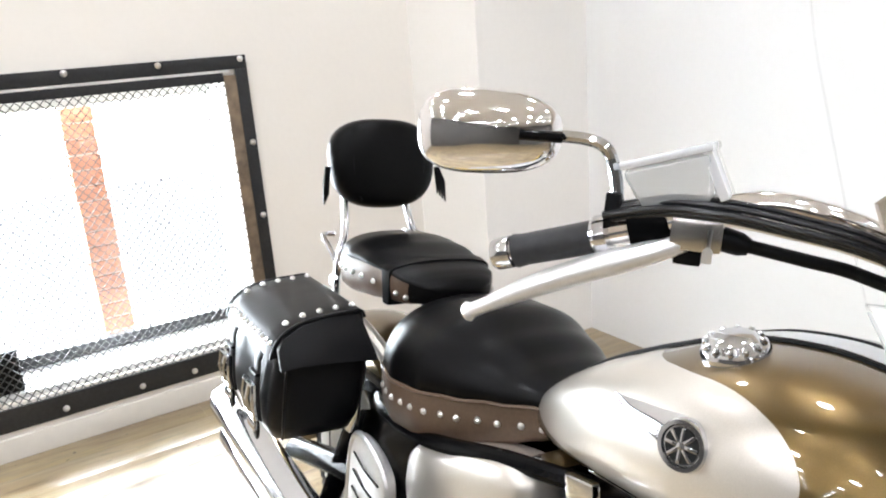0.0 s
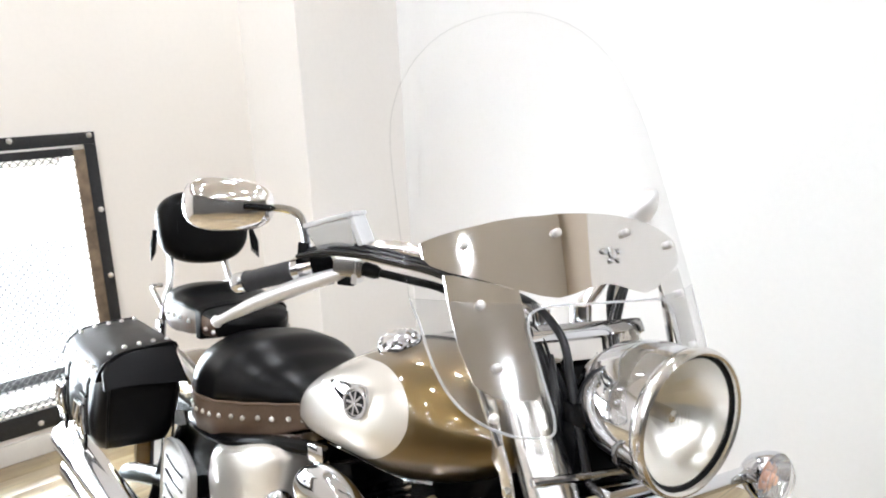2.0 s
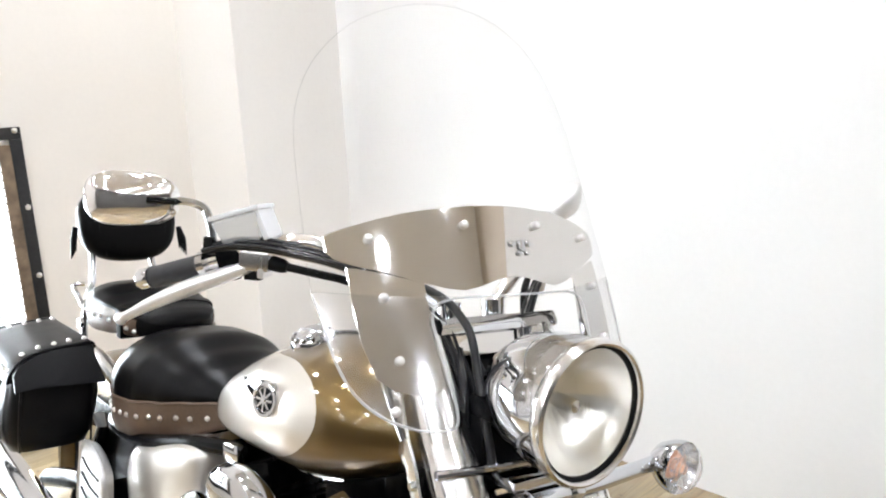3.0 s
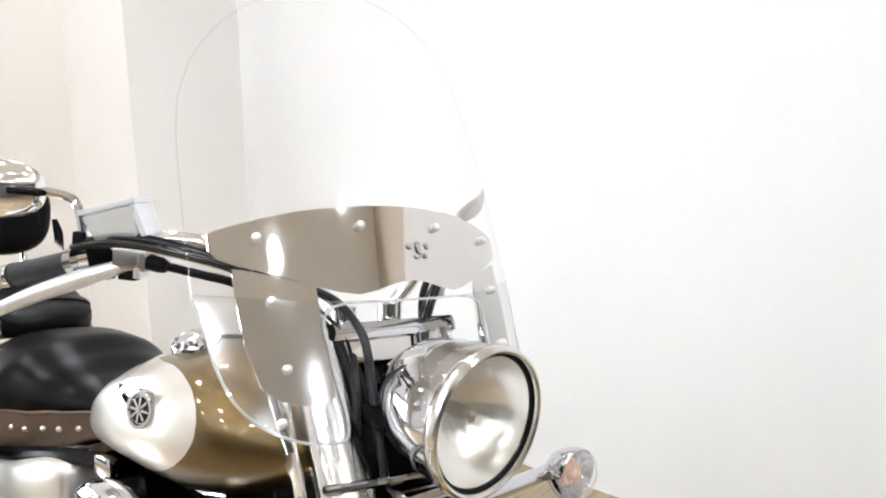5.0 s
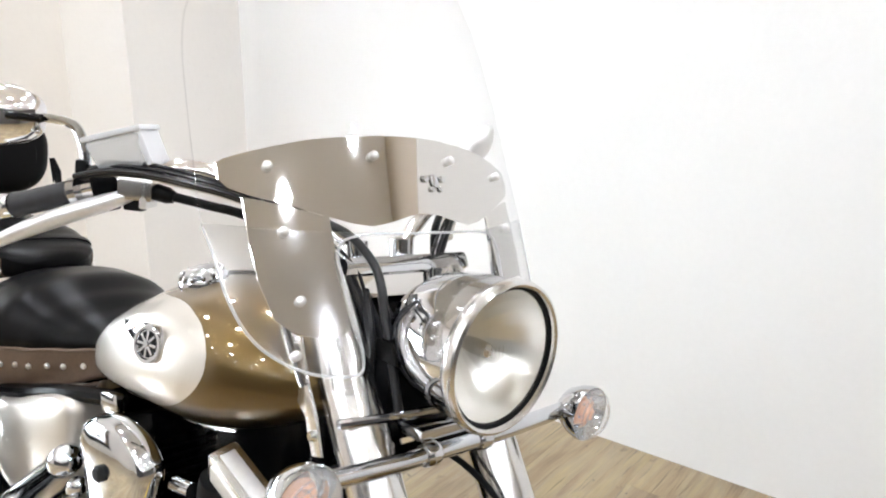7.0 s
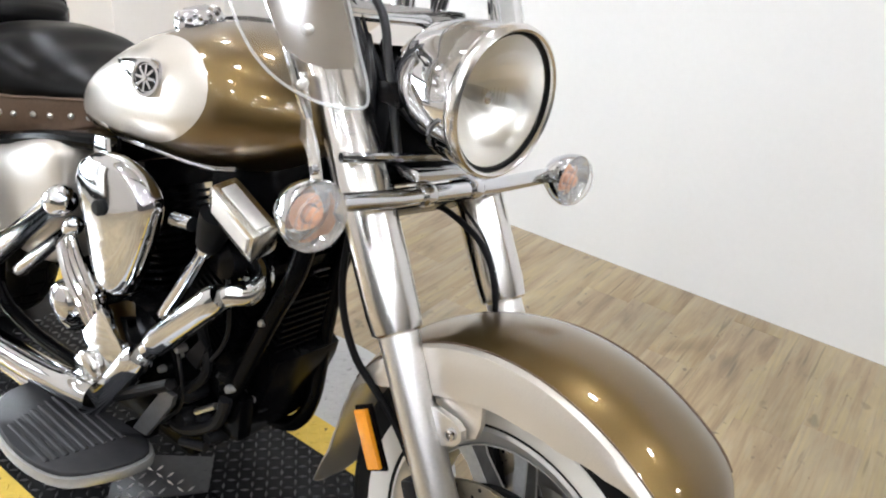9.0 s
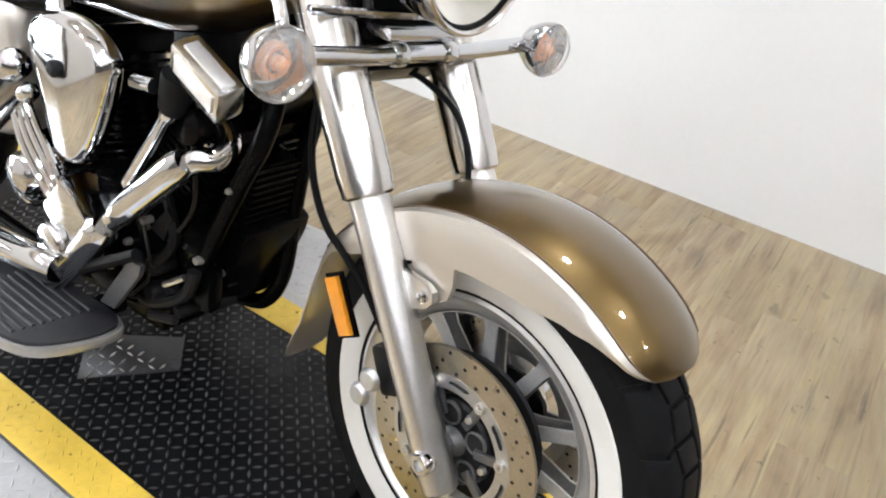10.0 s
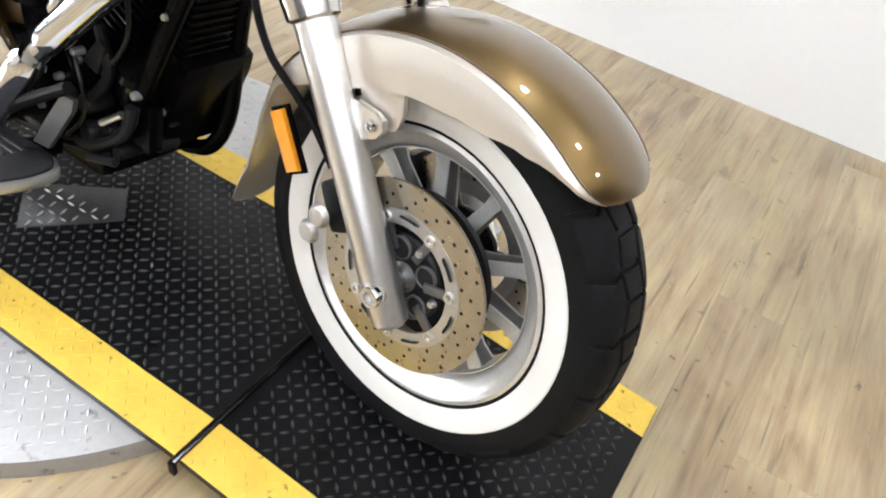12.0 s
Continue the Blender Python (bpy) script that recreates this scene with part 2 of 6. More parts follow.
def tank_mask(nt, vec):
    x, y, z = parts_of(nt, vec)
    # an egg-shaped side panel: blunt towards the front, long towards the seat
    dx = calc(nt, "SUBTRACT", x, -0.690)
    front = calc(nt, "DIVIDE", calc(nt, "MAXIMUM", dx, 0.0), 0.161)
    back = calc(nt, "DIVIDE", calc(nt, "MAXIMUM", calc(nt, "MULTIPLY", dx, -1.0), 0.0), 0.40)
    zc = calc(nt, "ADD", calc(nt, "MULTIPLY", dx, 0.155), 0.529)
    dz = calc(nt, "DIVIDE", calc(nt, "SUBTRACT", z, zc), 0.081)
    r = calc(nt, "ADD", calc(nt, "ADD", calc(nt, "POWER", front, 2.0), calc(nt, "POWER", back, 2.0)), calc(nt, "MULTIPLY", dz, dz))
    return calc(nt, "LESS_THAN", r, 1.0)


def fender_mask(nt, vec):
    x, y, z = parts_of(nt, vec)
    r = calc(nt, "SQRT", calc(nt, "ADD", calc(nt, "MULTIPLY", x, x), calc(nt, "MULTIPLY", z, z)))
    low = calc(nt, "LESS_THAN", r, 0.343)
    tail = calc(nt, "LESS_THAN", x, -0.24)
    return calc(nt, "MAXIMUM", low, tail)


def no_mask(nt, vec):
    x, y, z = parts_of(nt, vec)
    return calc(nt, "GREATER_THAN", x, 100.0)


def all_mask(nt, vec):
    x, y, z = parts_of(nt, vec)
    return calc(nt, "LESS_THAN", x, 100.0)


M["tank"] = two_tone("gold_and_champagne_tank", GOLD, CHAMPAGNE, tank_mask)
M["fender"] = two_tone("gold_and_champagne_fender", GOLD, CHAMPAGNE, fender_mask)
M["champagne"] = two_tone("champagne_paint", CHAMPAGNE, CHAMPAGNE, all_mask)
M["gold"] = two_tone("gold_paint", GOLD, GOLD, no_mask)


def plank_material():
    m = bpy.data.materials.new("wood_plank")
    m.use_nodes = True
    nt = m.node_tree
    b = nt.nodes["Principled BSDF"]
    tc = nt.nodes.new("ShaderNodeTexCoord")
    info = nt.nodes.new("ShaderNodeObjectInfo")
    geo = nt.nodes.new("ShaderNodeNewGeometry")
    isl = calc(nt, "ADD", info.outputs["Random"], geo.outputs["Random Per Island"])
    comb = nt.nodes.new("ShaderNodeCombineXYZ")
    nt.links.new(calc(nt, "MULTIPLY", isl, 37.0), comb.inputs[0])
    nt.links.new(calc(nt, "MULTIPLY", isl, 91.0), comb.inputs[1])
    add = nt.nodes.new("ShaderNodeVectorMath")
    add.operation = "ADD"
    nt.links.new(tc.outputs["Object"], add.inputs[0])
    nt.links.new(comb.outputs[0], add.inputs[1])

    def grain_noise(scale, size, detail, twist):
        mp = nt.nodes.new("ShaderNodeMapping")
        mp.inputs["Scale"].default_value = scale
        nt.links.new(add.outputs[0], mp.inputs[0])
        n = nt.nodes.new("ShaderNodeTexNoise")
        n.inputs["Scale"].default_value, n.inputs["Detail"].default_value, n.inputs["Distortion"].default_value = size, detail, twist
        nt.links.new(mp.outputs[0], n.inputs["Vector"])
        return n.outputs["Fac"]

    def band(sock, lo, hi, a, c):
        r = nt.nodes.new("ShaderNodeMapRange")
        r.inputs["From Min"].default_value, r.inputs["From Max"].default_value = lo, hi
        r.inputs["To Min"].default_value, r.inputs["To Max"].default_value = a, c
        nt.links.new(sock, r.inputs["Value"])
        return r.outputs[0]
    fine = grain_noise((0.75, 10.0, 1.0), 2.6, 6, 1.0)
    blotch = grain_noise((1.0, 3.2, 1.0), 1.9, 4, 1.4)
    knots = grain_noise((1.0, 1.8, 1.0), 11.0, 2, 0.4)
    cracks = grain_noise((1.0, 20.0, 1.0), 3.2, 3, 0.3)
    n1 = calc(nt, "ADD", calc(nt, "MULTIPLY", fine, 0.55), calc(nt, "MULTIPLY", blotch, 0.6))
    n1 = calc(nt, "SUBTRACT", n1, 0.075)
    ramp = nt.nodes.new("ShaderNodeValToRGB")
    e = ramp.color_ramp.elements
    e[0].position, e[0].color = 0.30, (0.200, 0.130, 0.064, 1)
    e[1].position, e[1].color = 0.66, (0.42, 0.330, 0.192, 1)
    for at, c in ((0.42, (0.304, 0.214, 0.114, 1)), (0.48, (0.348, 0.253, 0.135, 1)), (0.53, (0.364, 0.282, 0.166, 1)), (0.59, (0.408, 0.308, 0.155, 1))):
        e.new(at).color = c
    nt.links.new(n1, ramp.inputs[0])
    tone = band(isl, 0.0, 2.0, 0.70, 1.0)
    tone = calc(nt, "MULTIPLY", tone, band(knots, 0.665, 0.73, 1.0, 0.68))
    tone = calc(nt, "MULTIPLY", tone, band(cracks, 0.62, 0.72, 1.0, 0.55))
    pores = grain_noise((2.0, 26.0, 1.0), 5.0, 4, 0.2)
    tone = calc(nt, "MULTIPLY", tone, band(pores, 0.34, 0.66, 0.92, 1.06))
    worn = nt.nodes.new("ShaderNodeTexNoise")
    worn.inputs["Scale"].default_value, worn.inputs["Detail"].default_value = 1.7, 5
    nt.links.new(geo.outputs["Position"], worn.inputs["Vector"])
    tone = calc(nt, "MULTIPLY", tone, band(worn.outputs["Fac"], 0.36, 0.62, 0.76, 1.07))
    chips = nt.nodes.new("ShaderNodeTexNoise")
    chips.inputs["Scale"].default_value, chips.inputs["Detail"].default_value = 38.0, 3
    nt.links.new(geo.outputs["Position"], chips.inputs["Vector"])
    tone = calc(nt, "MULTIPLY", tone, band(chips.outputs["Fac"], 0.69, 0.75, 1.0, 0.40))
    v = nt.nodes.new("ShaderNodeVectorMath")
    v.operation = "SCALE"
    nt.links.new(ramp.outputs[0], v.inputs[0])
    nt.links.new(tone, v.inputs["Scale"])
    nt.links.new(v.outputs[0], b.inputs["Base Color"])
    b.inputs["Roughness"].default_value = 0.34
    b.inputs["Coat Weight"].default_value = 0.6
    b.inputs["Coat Roughness"].default_value = 0.16
    bn = nt.nodes.new("ShaderNodeBump")
    bn.inputs["Strength"].default_value = 0.15
    bn.inputs["Distance"].default_value = 0.002
    nt.links.new(n1, bn.inputs["Height"])
    nt.links.new(bn.outputs[0], b.inputs["Normal"])
    return m


M["plank"] = plank_material()


def milky(name, colour, cover):
    """Half-clear moulded plastic."""
    m = bpy.data.materials.new(name)
    m.use_nodes = True
    nt = m.node_tree
    b = nt.nodes["Principled BSDF"]
    b.inputs["Base Color"].default_value = (*colour, 1)
    b.inputs["Roughness"].default_value = 0.12
    tr = nt.nodes.new("ShaderNodeBsdfTransparent")
    mx = nt.nodes.new("ShaderNodeMixShader")
    mx.inputs[0].default_value = cover
    nt.links.new(tr.outputs[0], mx.inputs[1])
    nt.links.new(b.outputs[0], mx.inputs[2])
    nt.links.new(mx.outputs[0], nt.nodes["Material Output"].inputs[0])
    return m


M["reservoir"] = milky("reservoir_plastic", (0.62, 0.63, 0.64), 0.42)
M["headlens"] = glass("headlight_lens", (0.96, 0.96, 0.94), 0.03, 0.05)
M["wing_edge"] = milky("acrylic_wing_edge", (0.88, 0.88, 0.88), 0.32)
M["signal_lens"] = milky("signal_lens", (0.86, 0.85, 0.83), 0.22)

# ---- mesh tools ----


class Shape:
    """Vertices and faces to be joined into one mesh."""

    def __init__(self):
        self.v, self.f = [], []

    def add(self, verts, faces, m=None):
        o = len(self.v)
        self.v += [tuple(m @ Vector(p)) if m else tuple(p) for p in verts]
        self.f += [tuple(i + o for i in f) for f in faces]
        return self

    def rings(self, rings, cap=True, closed=False, m=None):
        """Skin over rings of equally many points."""
        n = len(rings[0])
        verts = [p for r in rings for p in r]
        faces = []
        k = len(rings)
        for i in range(k if closed else k - 1):
            a, b = i * n, ((i + 1) % k) * n
            for j in range(n):
                faces.append((a + j, a + (j + 1) % n, b + (j + 1) % n, b + j))
        if cap and not closed:
            faces.append(tuple(range(n))[::-1])
            faces.append(tuple(range((k - 1) * n, k * n)))
        return self.add(verts, faces, m)

    def lathe(self, profile, n=32, m=None, cap=False, closed=False):
        """profile of (radius, height) turned round local z."""
        rs = [[(r * math.cos(2 * math.pi * j / n), r * math.sin(2 * math.pi * j / n), h) for j in range(n)] for r, h in profile]
        return self.rings(rs, cap, closed, m)

    def tube(self, path, radius, n=12, cap=True, flat=1.0):
        """A round bar along a path; radius a number or one per point."""
        P = [Vector(p) for p in path]
        rad = radius if isinstance(radius, (list, tuple)) else [radius] * len(P)
        up = None
        rs = []
        for i, p in enumerate(P):
            d = (P[min(i + 1, len(P) - 1)] - P[max(i - 1, 0)]).normalized()
            if up is None:
                up = d.orthogonal().normalized() if abs(d.z) > 0.95 else (Vector((0, 0, 1)) - d * d.z).normalized()
            up = (up - d * up.dot(d)).normalized()
            s = d.cross(up)
            rs.append([tuple(p + rad[i] * (math.cos(a) * s + flat * math.sin(a) * up)) for a in (2 * math.pi * j / n for j in range(n))])
        return self.rings(rs, cap)

    def box(self, size, m=None, bevel=0.0):
        bm = bmesh.new()
        bmesh.ops.create_cube(bm, size=1)
        bmesh.ops.scale(bm, vec=size, verts=bm.verts)
        if bevel:
            bmesh.ops.bevel(bm, geom=bm.edges[:], offset=bevel, segments=2, profile=0.7, affect="EDGES")
        return self.take(bm, m)

    def take(self, bm, m=None):
        bm.verts.index_update()
        vs = [v.co[:] for v in bm.verts]
        fs = [[v.index for v in f.verts] for f in bm.faces]
        bm.free()
        return self.add(vs, fs, m)

    def slab(self, outline, depth, m=None, bevel=0.0):
        """A flat outline in local xy, extruded from z=0 to depth."""
        bm = bmesh.new()
        vs = [bm.verts.new((x, y, 0)) for x, y in outline]
        f = bm.faces.new(vs)
        r = bmesh.ops.extrude_face_region(bm, geom=[f])
        bmesh.ops.translate(bm, vec=(0, 0, depth), verts=[g for g in r["geom"] if isinstance(g, bmesh.types.BMVert)])
        bmesh.ops.recalc_face_normals(bm, faces=bm.faces)
        if bevel:
            es = [e for e in bm.edges if abs(e.verts[0].co.z - e.verts[1].co.z) < 1e-6]
            bmesh.ops.bevel(bm, geom=es, offset=bevel, segments=2, profile=0.7, affect="EDGES")
        return self.take(bm, m)

    def blob(self, size, power=2.5, n=24, k=12, m=None):
        """A rounded cushion: a super-ellipsoid with the given full size."""
        rs = []

        def s(v):
            return math.copysign(abs(v) ** (2 / power), v)
        for i in range(k + 1):
            t = -math.pi / 2 + math.pi * (i + 0.02) / (k + 0.04)
            rs.append([(size[0] / 2 * s(math.cos(t)) * s(math.cos(a)), size[1] / 2 * s(math.cos(t)) * s(math.sin(a)), size[2] / 2 * s(math.sin(t))) for a in (2 * math.pi * j / n for j in range(n))])
        return self.rings(rs, True, False, m)

    def mesh(self, name, material, angle=35, fix=True):
        me = bpy.data.meshes.new(name)
        me.from_pydata(self.v, [], self.f)
        if fix:
            bm = bmesh.new()
            bm.from_mesh(me)
            bmesh.ops.recalc_face_normals(bm, faces=bm.faces)
            bm.to_mesh(me)
            bm.free()
        me.materials.append(material)
        me.shade_smooth()
        me.set_sharp_from_angle(angle=radians(angle))
        me.update()
        return me


def part(name, shape, material, parent=None, label="", base=None, angle=35, fix=True):
    """One mesh object under a thing or a part."""
    ob = new(name, shape.mesh(name, M[material] if isinstance(material, str) else material, angle, fix))
    if parent:
        ob.parent = parent
    if base is not None:
        ob.matrix_basis = base
    if label:
        ob["label"] = label
    return ob


def thing(name, at, label, category, group="", kind=""):
    ob = new(name)
    ob.empty_display_size = 0.1
    ob.matrix_basis = at
    return tagged(ob, label, category, group, kind)


def along(a, b):
    """A frame at a whose z axis points to b."""
    a, b = Vector(a), Vector(b)
    return Matrix.Translation(a) @ (b - a).to_track_quat("Z", "Y").to_matrix().to_4x4()


def smooth_path(points, n=6):
    """Catmull-Rom through the points."""
    P = [Vector(p) for p in points]
    out = []
    for i in range(len(P) - 1):
        p0, p1, p2, p3 = P[max(i - 1, 0)], P[i], P[i + 1], P[min(i + 2, len(P) - 1)]
        for j in range(n):
            t = j / n
            out.append(0.5 * ((2 * p1) + (p2 - p0) * t + (2 * p0 - 5 * p1 + 4 * p2 - p3) * t * t + (3 * p1 - p0 - 3 * p2 + p3) * t ** 3))
    out.append(P[-1])
    return out


def lerp_table(table, x):
    """Smooth value from a table of (x, values...)."""
    if x <= table[0][0]:
        return table[0][1:]
    for a, b in zip(table, table[1:]):
        if x <= b[0]:
            t = (x - a[0]) / (b[0] - a[0])
            t = t * t * (3 - 2 * t) * 0.5 + t * 0.5
            return tuple(p + (q - p) * t for p, q in zip(a[1:], b[1:]))
    return table[-1][1:]


ALONG_Y = pose(0, 0, 0, 90, 0, 0)  # local z to -y

# ---- the room ----
FLOOR_Z, WALL_X, WALL_Y, COL_X, COL_Y = -0.06, -3.10, 1.62, -2.60, 1.06
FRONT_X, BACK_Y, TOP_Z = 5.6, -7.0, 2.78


def slab_box(lo, hi):
    s = Shape()
    s.box([b - a for a, b in zip(lo, hi)], Matrix.Translation([(a + b) / 2 for a, b in zip(lo, hi)]))
    return s


def structure(name, shape, material, label, category):
    return tagged(part(name, shape, material), label, category, kind="structure")


WIN = (-1.62, 0.232, 0.145, 1.188)  # clear opening: y from, to; z from, to
wall = Shape()
for lo, hi in (((WALL_X - 0.32, BACK_Y, FLOOR_Z), (WALL_X, WIN[0], TOP_Z)), ((WALL_X - 0.32, WIN[1], FLOOR_Z), (WALL_X, WALL_Y + 0.2, TOP_Z)),
               ((WALL_X - 0.32, WIN[0], FLOOR_Z), (WALL_X, WIN[1], WIN[2])), ((WALL_X - 0.32, WIN[0], WIN[3]), (WALL_X, WIN[1], TOP_Z))):
    wall.box([b - a for a, b in zip(lo, hi)], Matrix.Translation([(a + b) / 2 for a, b in zip(lo, hi)]))
structure("wall_west", wall, "tanwall", "cream painted wall with a screened window", "wall")
structure("wall_column", slab_box((WALL_X, COL_Y, FLOOR_Z), (COL_X, WALL_Y, TOP_Z)), "columnpaint", "cream painted boxed column in the corner", "wall")
structure("wall_north", slab_box((WALL_X, WALL_Y, FLOOR_Z), (FRONT_X, WALL_Y + 0.2, TOP_Z)), "wall", "plain white painted wall beside the motorcycle", "wall")
structure("wall_upper", slab_box((COL_X, WALL_Y - 0.004, 2.06), (FRONT_X, WALL_Y, TOP_Z)), "uppertan", "tan painted band along the top of the white wall", "wall")
# unseen walls, added; their dark tone deepens contrast and chrome reflections
structure("wall_east", slab_box((FRONT_X, BACK_Y, FLOOR_Z), (FRONT_X + 0.2, WALL_Y + 0.2, TOP_Z)), "farwall", "unseen grey wall added to close the room and cut fill light", "wall")
structure("wall_south", slab_box((WALL_X - 0.32, BACK_Y - 0.2, FLOOR_Z), (FRONT_X + 0.2, BACK_Y, TOP_Z)), "darkwall", "unseen charcoal wall added to close the room and darken reflections", "wall")
structure("ceiling", slab_box((WALL_X - 0.32, BACK_Y - 0.2, TOP_Z), (FRONT_X + 0.2, WALL_Y + 0.2, TOP_Z + 0.1)), "ceiling", "pale tan painted ceiling", "ceiling")
floor = structure("floor", slab_box((WALL_X - 0.32, BACK_Y - 0.2, FLOOR_Z - 0.1), (FRONT_X + 0.2, WALL_Y + 0.2, FLOOR_Z - 0.004)), "rawwood", "light brown wood plank floor", "floor")
sk = Shape()
sk.box((0.014, COL_Y - BACK_Y, 0.085), Matrix.Translation((WALL_X + 0.007, (COL_Y + BACK_Y) / 2, FLOOR_Z + 0.0425)), 0.003)
structure("baseboard", sk, "skirt", "pale baseboard under the screened window", "baseboard")

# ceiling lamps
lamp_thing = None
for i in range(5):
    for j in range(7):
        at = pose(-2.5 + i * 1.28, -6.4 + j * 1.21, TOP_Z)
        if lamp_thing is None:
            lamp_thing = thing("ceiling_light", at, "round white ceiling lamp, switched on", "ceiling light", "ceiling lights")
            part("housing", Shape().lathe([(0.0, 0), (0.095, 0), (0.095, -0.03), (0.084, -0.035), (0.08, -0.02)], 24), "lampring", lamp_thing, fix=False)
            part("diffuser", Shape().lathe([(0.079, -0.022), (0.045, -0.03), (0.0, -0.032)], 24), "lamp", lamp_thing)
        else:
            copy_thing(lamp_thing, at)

# ---- window with its steel screen ----
window = thing("window", pose(WALL_X, 0, 0), "wide window behind a black bolted steel screen frame", "window", kind="structure")
Y0, Y1, Z0, Z1 = -1.72, 0.325, 0.05, 1.277  # outside of the steel frame
bw = 0.085
sw, tw = 0.046, 0.05
fr = [((0.012, Y1 - Y0, tw), ((Y0 + Y1) / 2, Z1 - tw / 2)), ((0.012, Y1 - Y0, bw), ((Y0 + Y1) / 2, Z0 + bw / 2)),
      ((0.012, sw, Z1 - Z0 - bw - tw), (Y1 - sw / 2, (Z0 + bw + Z1 - tw) / 2)), ((0.012, sw, Z1 - Z0 - bw - tw), (Y0 + sw / 2, (Z0 + bw + Z1 - tw) / 2))]
for size, (y, z) in fr:
    part("frame_bar", Shape().box(size, Matrix.Translation((0.007, y, z)), 0.002), "blacksteel", window)
# inner timber lining round the opening
for size, c in (((0.010, 0.046, Z1 - Z0 - bw - tw - 0.02), (0.006, Y1 - sw - 0.0235, (Z0 + bw + Z1 - tw) / 2 - 0.01)), ((0.010, 0.046, Z1 - Z0 - bw - tw - 0.02), (0.006, Y0 + sw + 0.0235, (Z0 + bw + Z1 - tw) / 2 - 0.01))):
    part("lining", Shape().box(size, Matrix.Translation(c), 0.003), "rawwood", window, "weathered timber lining strip")
part("glazing_bead", Shape().box((0.01, WIN[1] - WIN[0] + 0.05, 0.009), Matrix.Translation((0.006, (WIN[0] + WIN[1]) / 2, Z1 - tw - 0.005)), 0.002), "wall", window, "thin white strip under the top frame bar")
part("inner_bar", Shape().box((0.01, WIN[1] - WIN[0] - 0.002, 0.034), Matrix.Translation((0.006, (WIN[0] + WIN[1]) / 2, Z1 - tw - 0.0275)), 0.002), "blacksteel", window, "black inner clamp bar")
bolt = Shape().lathe([(0.0, 0.008), (0.006, 0.007), (0.011, 0.003), (0.012, 0.0)], 12, pose(0, 0, 0, 0, 90, 0))
first_bolt = None
spots = [(y, Z1 - 0.014) for y in (0.303, 0.0, -0.31, -0.62, -0.93, -1.24)] + [(y, Z0 + 0.03) for y in (0.29, -0.06, -0.26, -0.53, -0.80, -1.1, -1.4)] + [(Y1 - 0.017, z) for z in (0.945, 0.652, 0.36)]
for y, z in spots:
    if first_bolt is None:
        first_bolt = part("bolt", bolt, "satin", window, "round steel bolt head", base=pose(0.013, y, z))
    else:
        b = new("bolt", first_bolt.data)
        b.parent = window
        b.matrix_basis = pose(0.013, y, z)
# expanded metal: rows of zigzag strands
cell_w, cell_h, wire = 0.030, 0.0165, 0.0044
em = Shape()
rows, cols = int((WIN[3] - WIN[2] + 0.02) / cell_h) + 1, int((WIN[1] - WIN[0] + 0.02) / cell_w) + 1
for r in range(rows):
    z = WIN[2] - 0.01 + r * cell_h
    ring = []
    for k in range(2 * cols + 1):
        y = WIN[0] - 0.01 + k * cell_w / 2
        up = cell_h / 2 * (1 if k % 2 else -1) * (1 if r % 2 else -1) * 0.92
        ring.append([(-0.002, y, z + up + wire / 2), (0.001, y, z + up + wire / 2), (0.001, y, z + up - wire / 2), (-0.002, y, z + up - wire / 2)])
    em.rings(ring, cap=False)
tagged(part("screen", em, "steelmesh", window, "grey expanded metal screen", fix=False, angle=20), kind="stuff")
# the window proper, deep in the wall
part("sill", slab_box((-0.30, WIN[0], WIN[2] + 0.001), (-0.03, WIN[1], WIN[2] + 0.02)), "wall", window, "deep white painted window sill")
for y in (-1.575, 0.262):
    part("side_frame", slab_box((-0.29, y - 0.035, WIN[2] + 0.071), (-0.25, y + 0.035, WIN[3] - 0.051)), "wall", window, "white window frame upright")
part("top_frame", slab_box((-0.29, WIN[0], WIN[3] - 0.05), (-0.25, WIN[1], WIN[3])), "wall", window, "white window frame")
part("bottom_frame", slab_box((-0.29, WIN[0], WIN[2] + 0.021), (-0.25, WIN[1], WIN[2] + 0.07)), "blacksteel", window, "dark lower window rail")
part("pane", slab_box((-0.275, -1.53, WIN[2] + 0.06), (-0.271, 0.22, WIN[3] - 0.04)), "clear", window, "clear window glass").visible_shadow = False
tagged(part("tool_case", Shape().box((0.16, 0.22, 0.16), Matrix.Translation((WALL_X - 0.13, -0.75, WIN[2] + 0.02 + 0.08)), 0.01), "dark"), "small dark case standing on the window sill", "case")

# brick pier outside the window
pier = thing("brick_pier", pose(WALL_X - 0.62, -0.228, -0.4), "narrow orange brick pier outside the window", "brick pier")
part("core", slab_box((-0.05, -0.055, 0), (0.05, 0.055, 2.4)), "mortar", pier)
bm_brick = Shape().box((0.112, 0.122, 0.058), None, 0.004).mesh("brick", M["brick"])
for k in range(36):
    b = new("brick", bm_brick)
    b.parent = pier
    b.matrix_basis = pose(random.uniform(-0.002, 0.002), random.uniform(-0.003, 0.003), 0.033 + k * 0.066)

# outside: an overcast white distance and bright ground
bd = Shape().add([(-12, -14, -2), (-12, 14, -2), (-12, 14, 12), (-12, -14, 12)], [(0, 1, 2, 3)])
structure("backdrop", bd, mat("overcast_sky", (0.8, 0.8, 0.8), 1.0, emit=(0.96, 0.98, 1.0, 2.2)), "bright white overcast sky outside the window", "sky")
ground = Shape().add([(-60, -60, -0.5), (WALL_X - 0.33, -60, -0.5), (WALL_X - 0.33, 60, -0.5), (-60, 60, -0.5)], [(0, 1, 2, 3)])
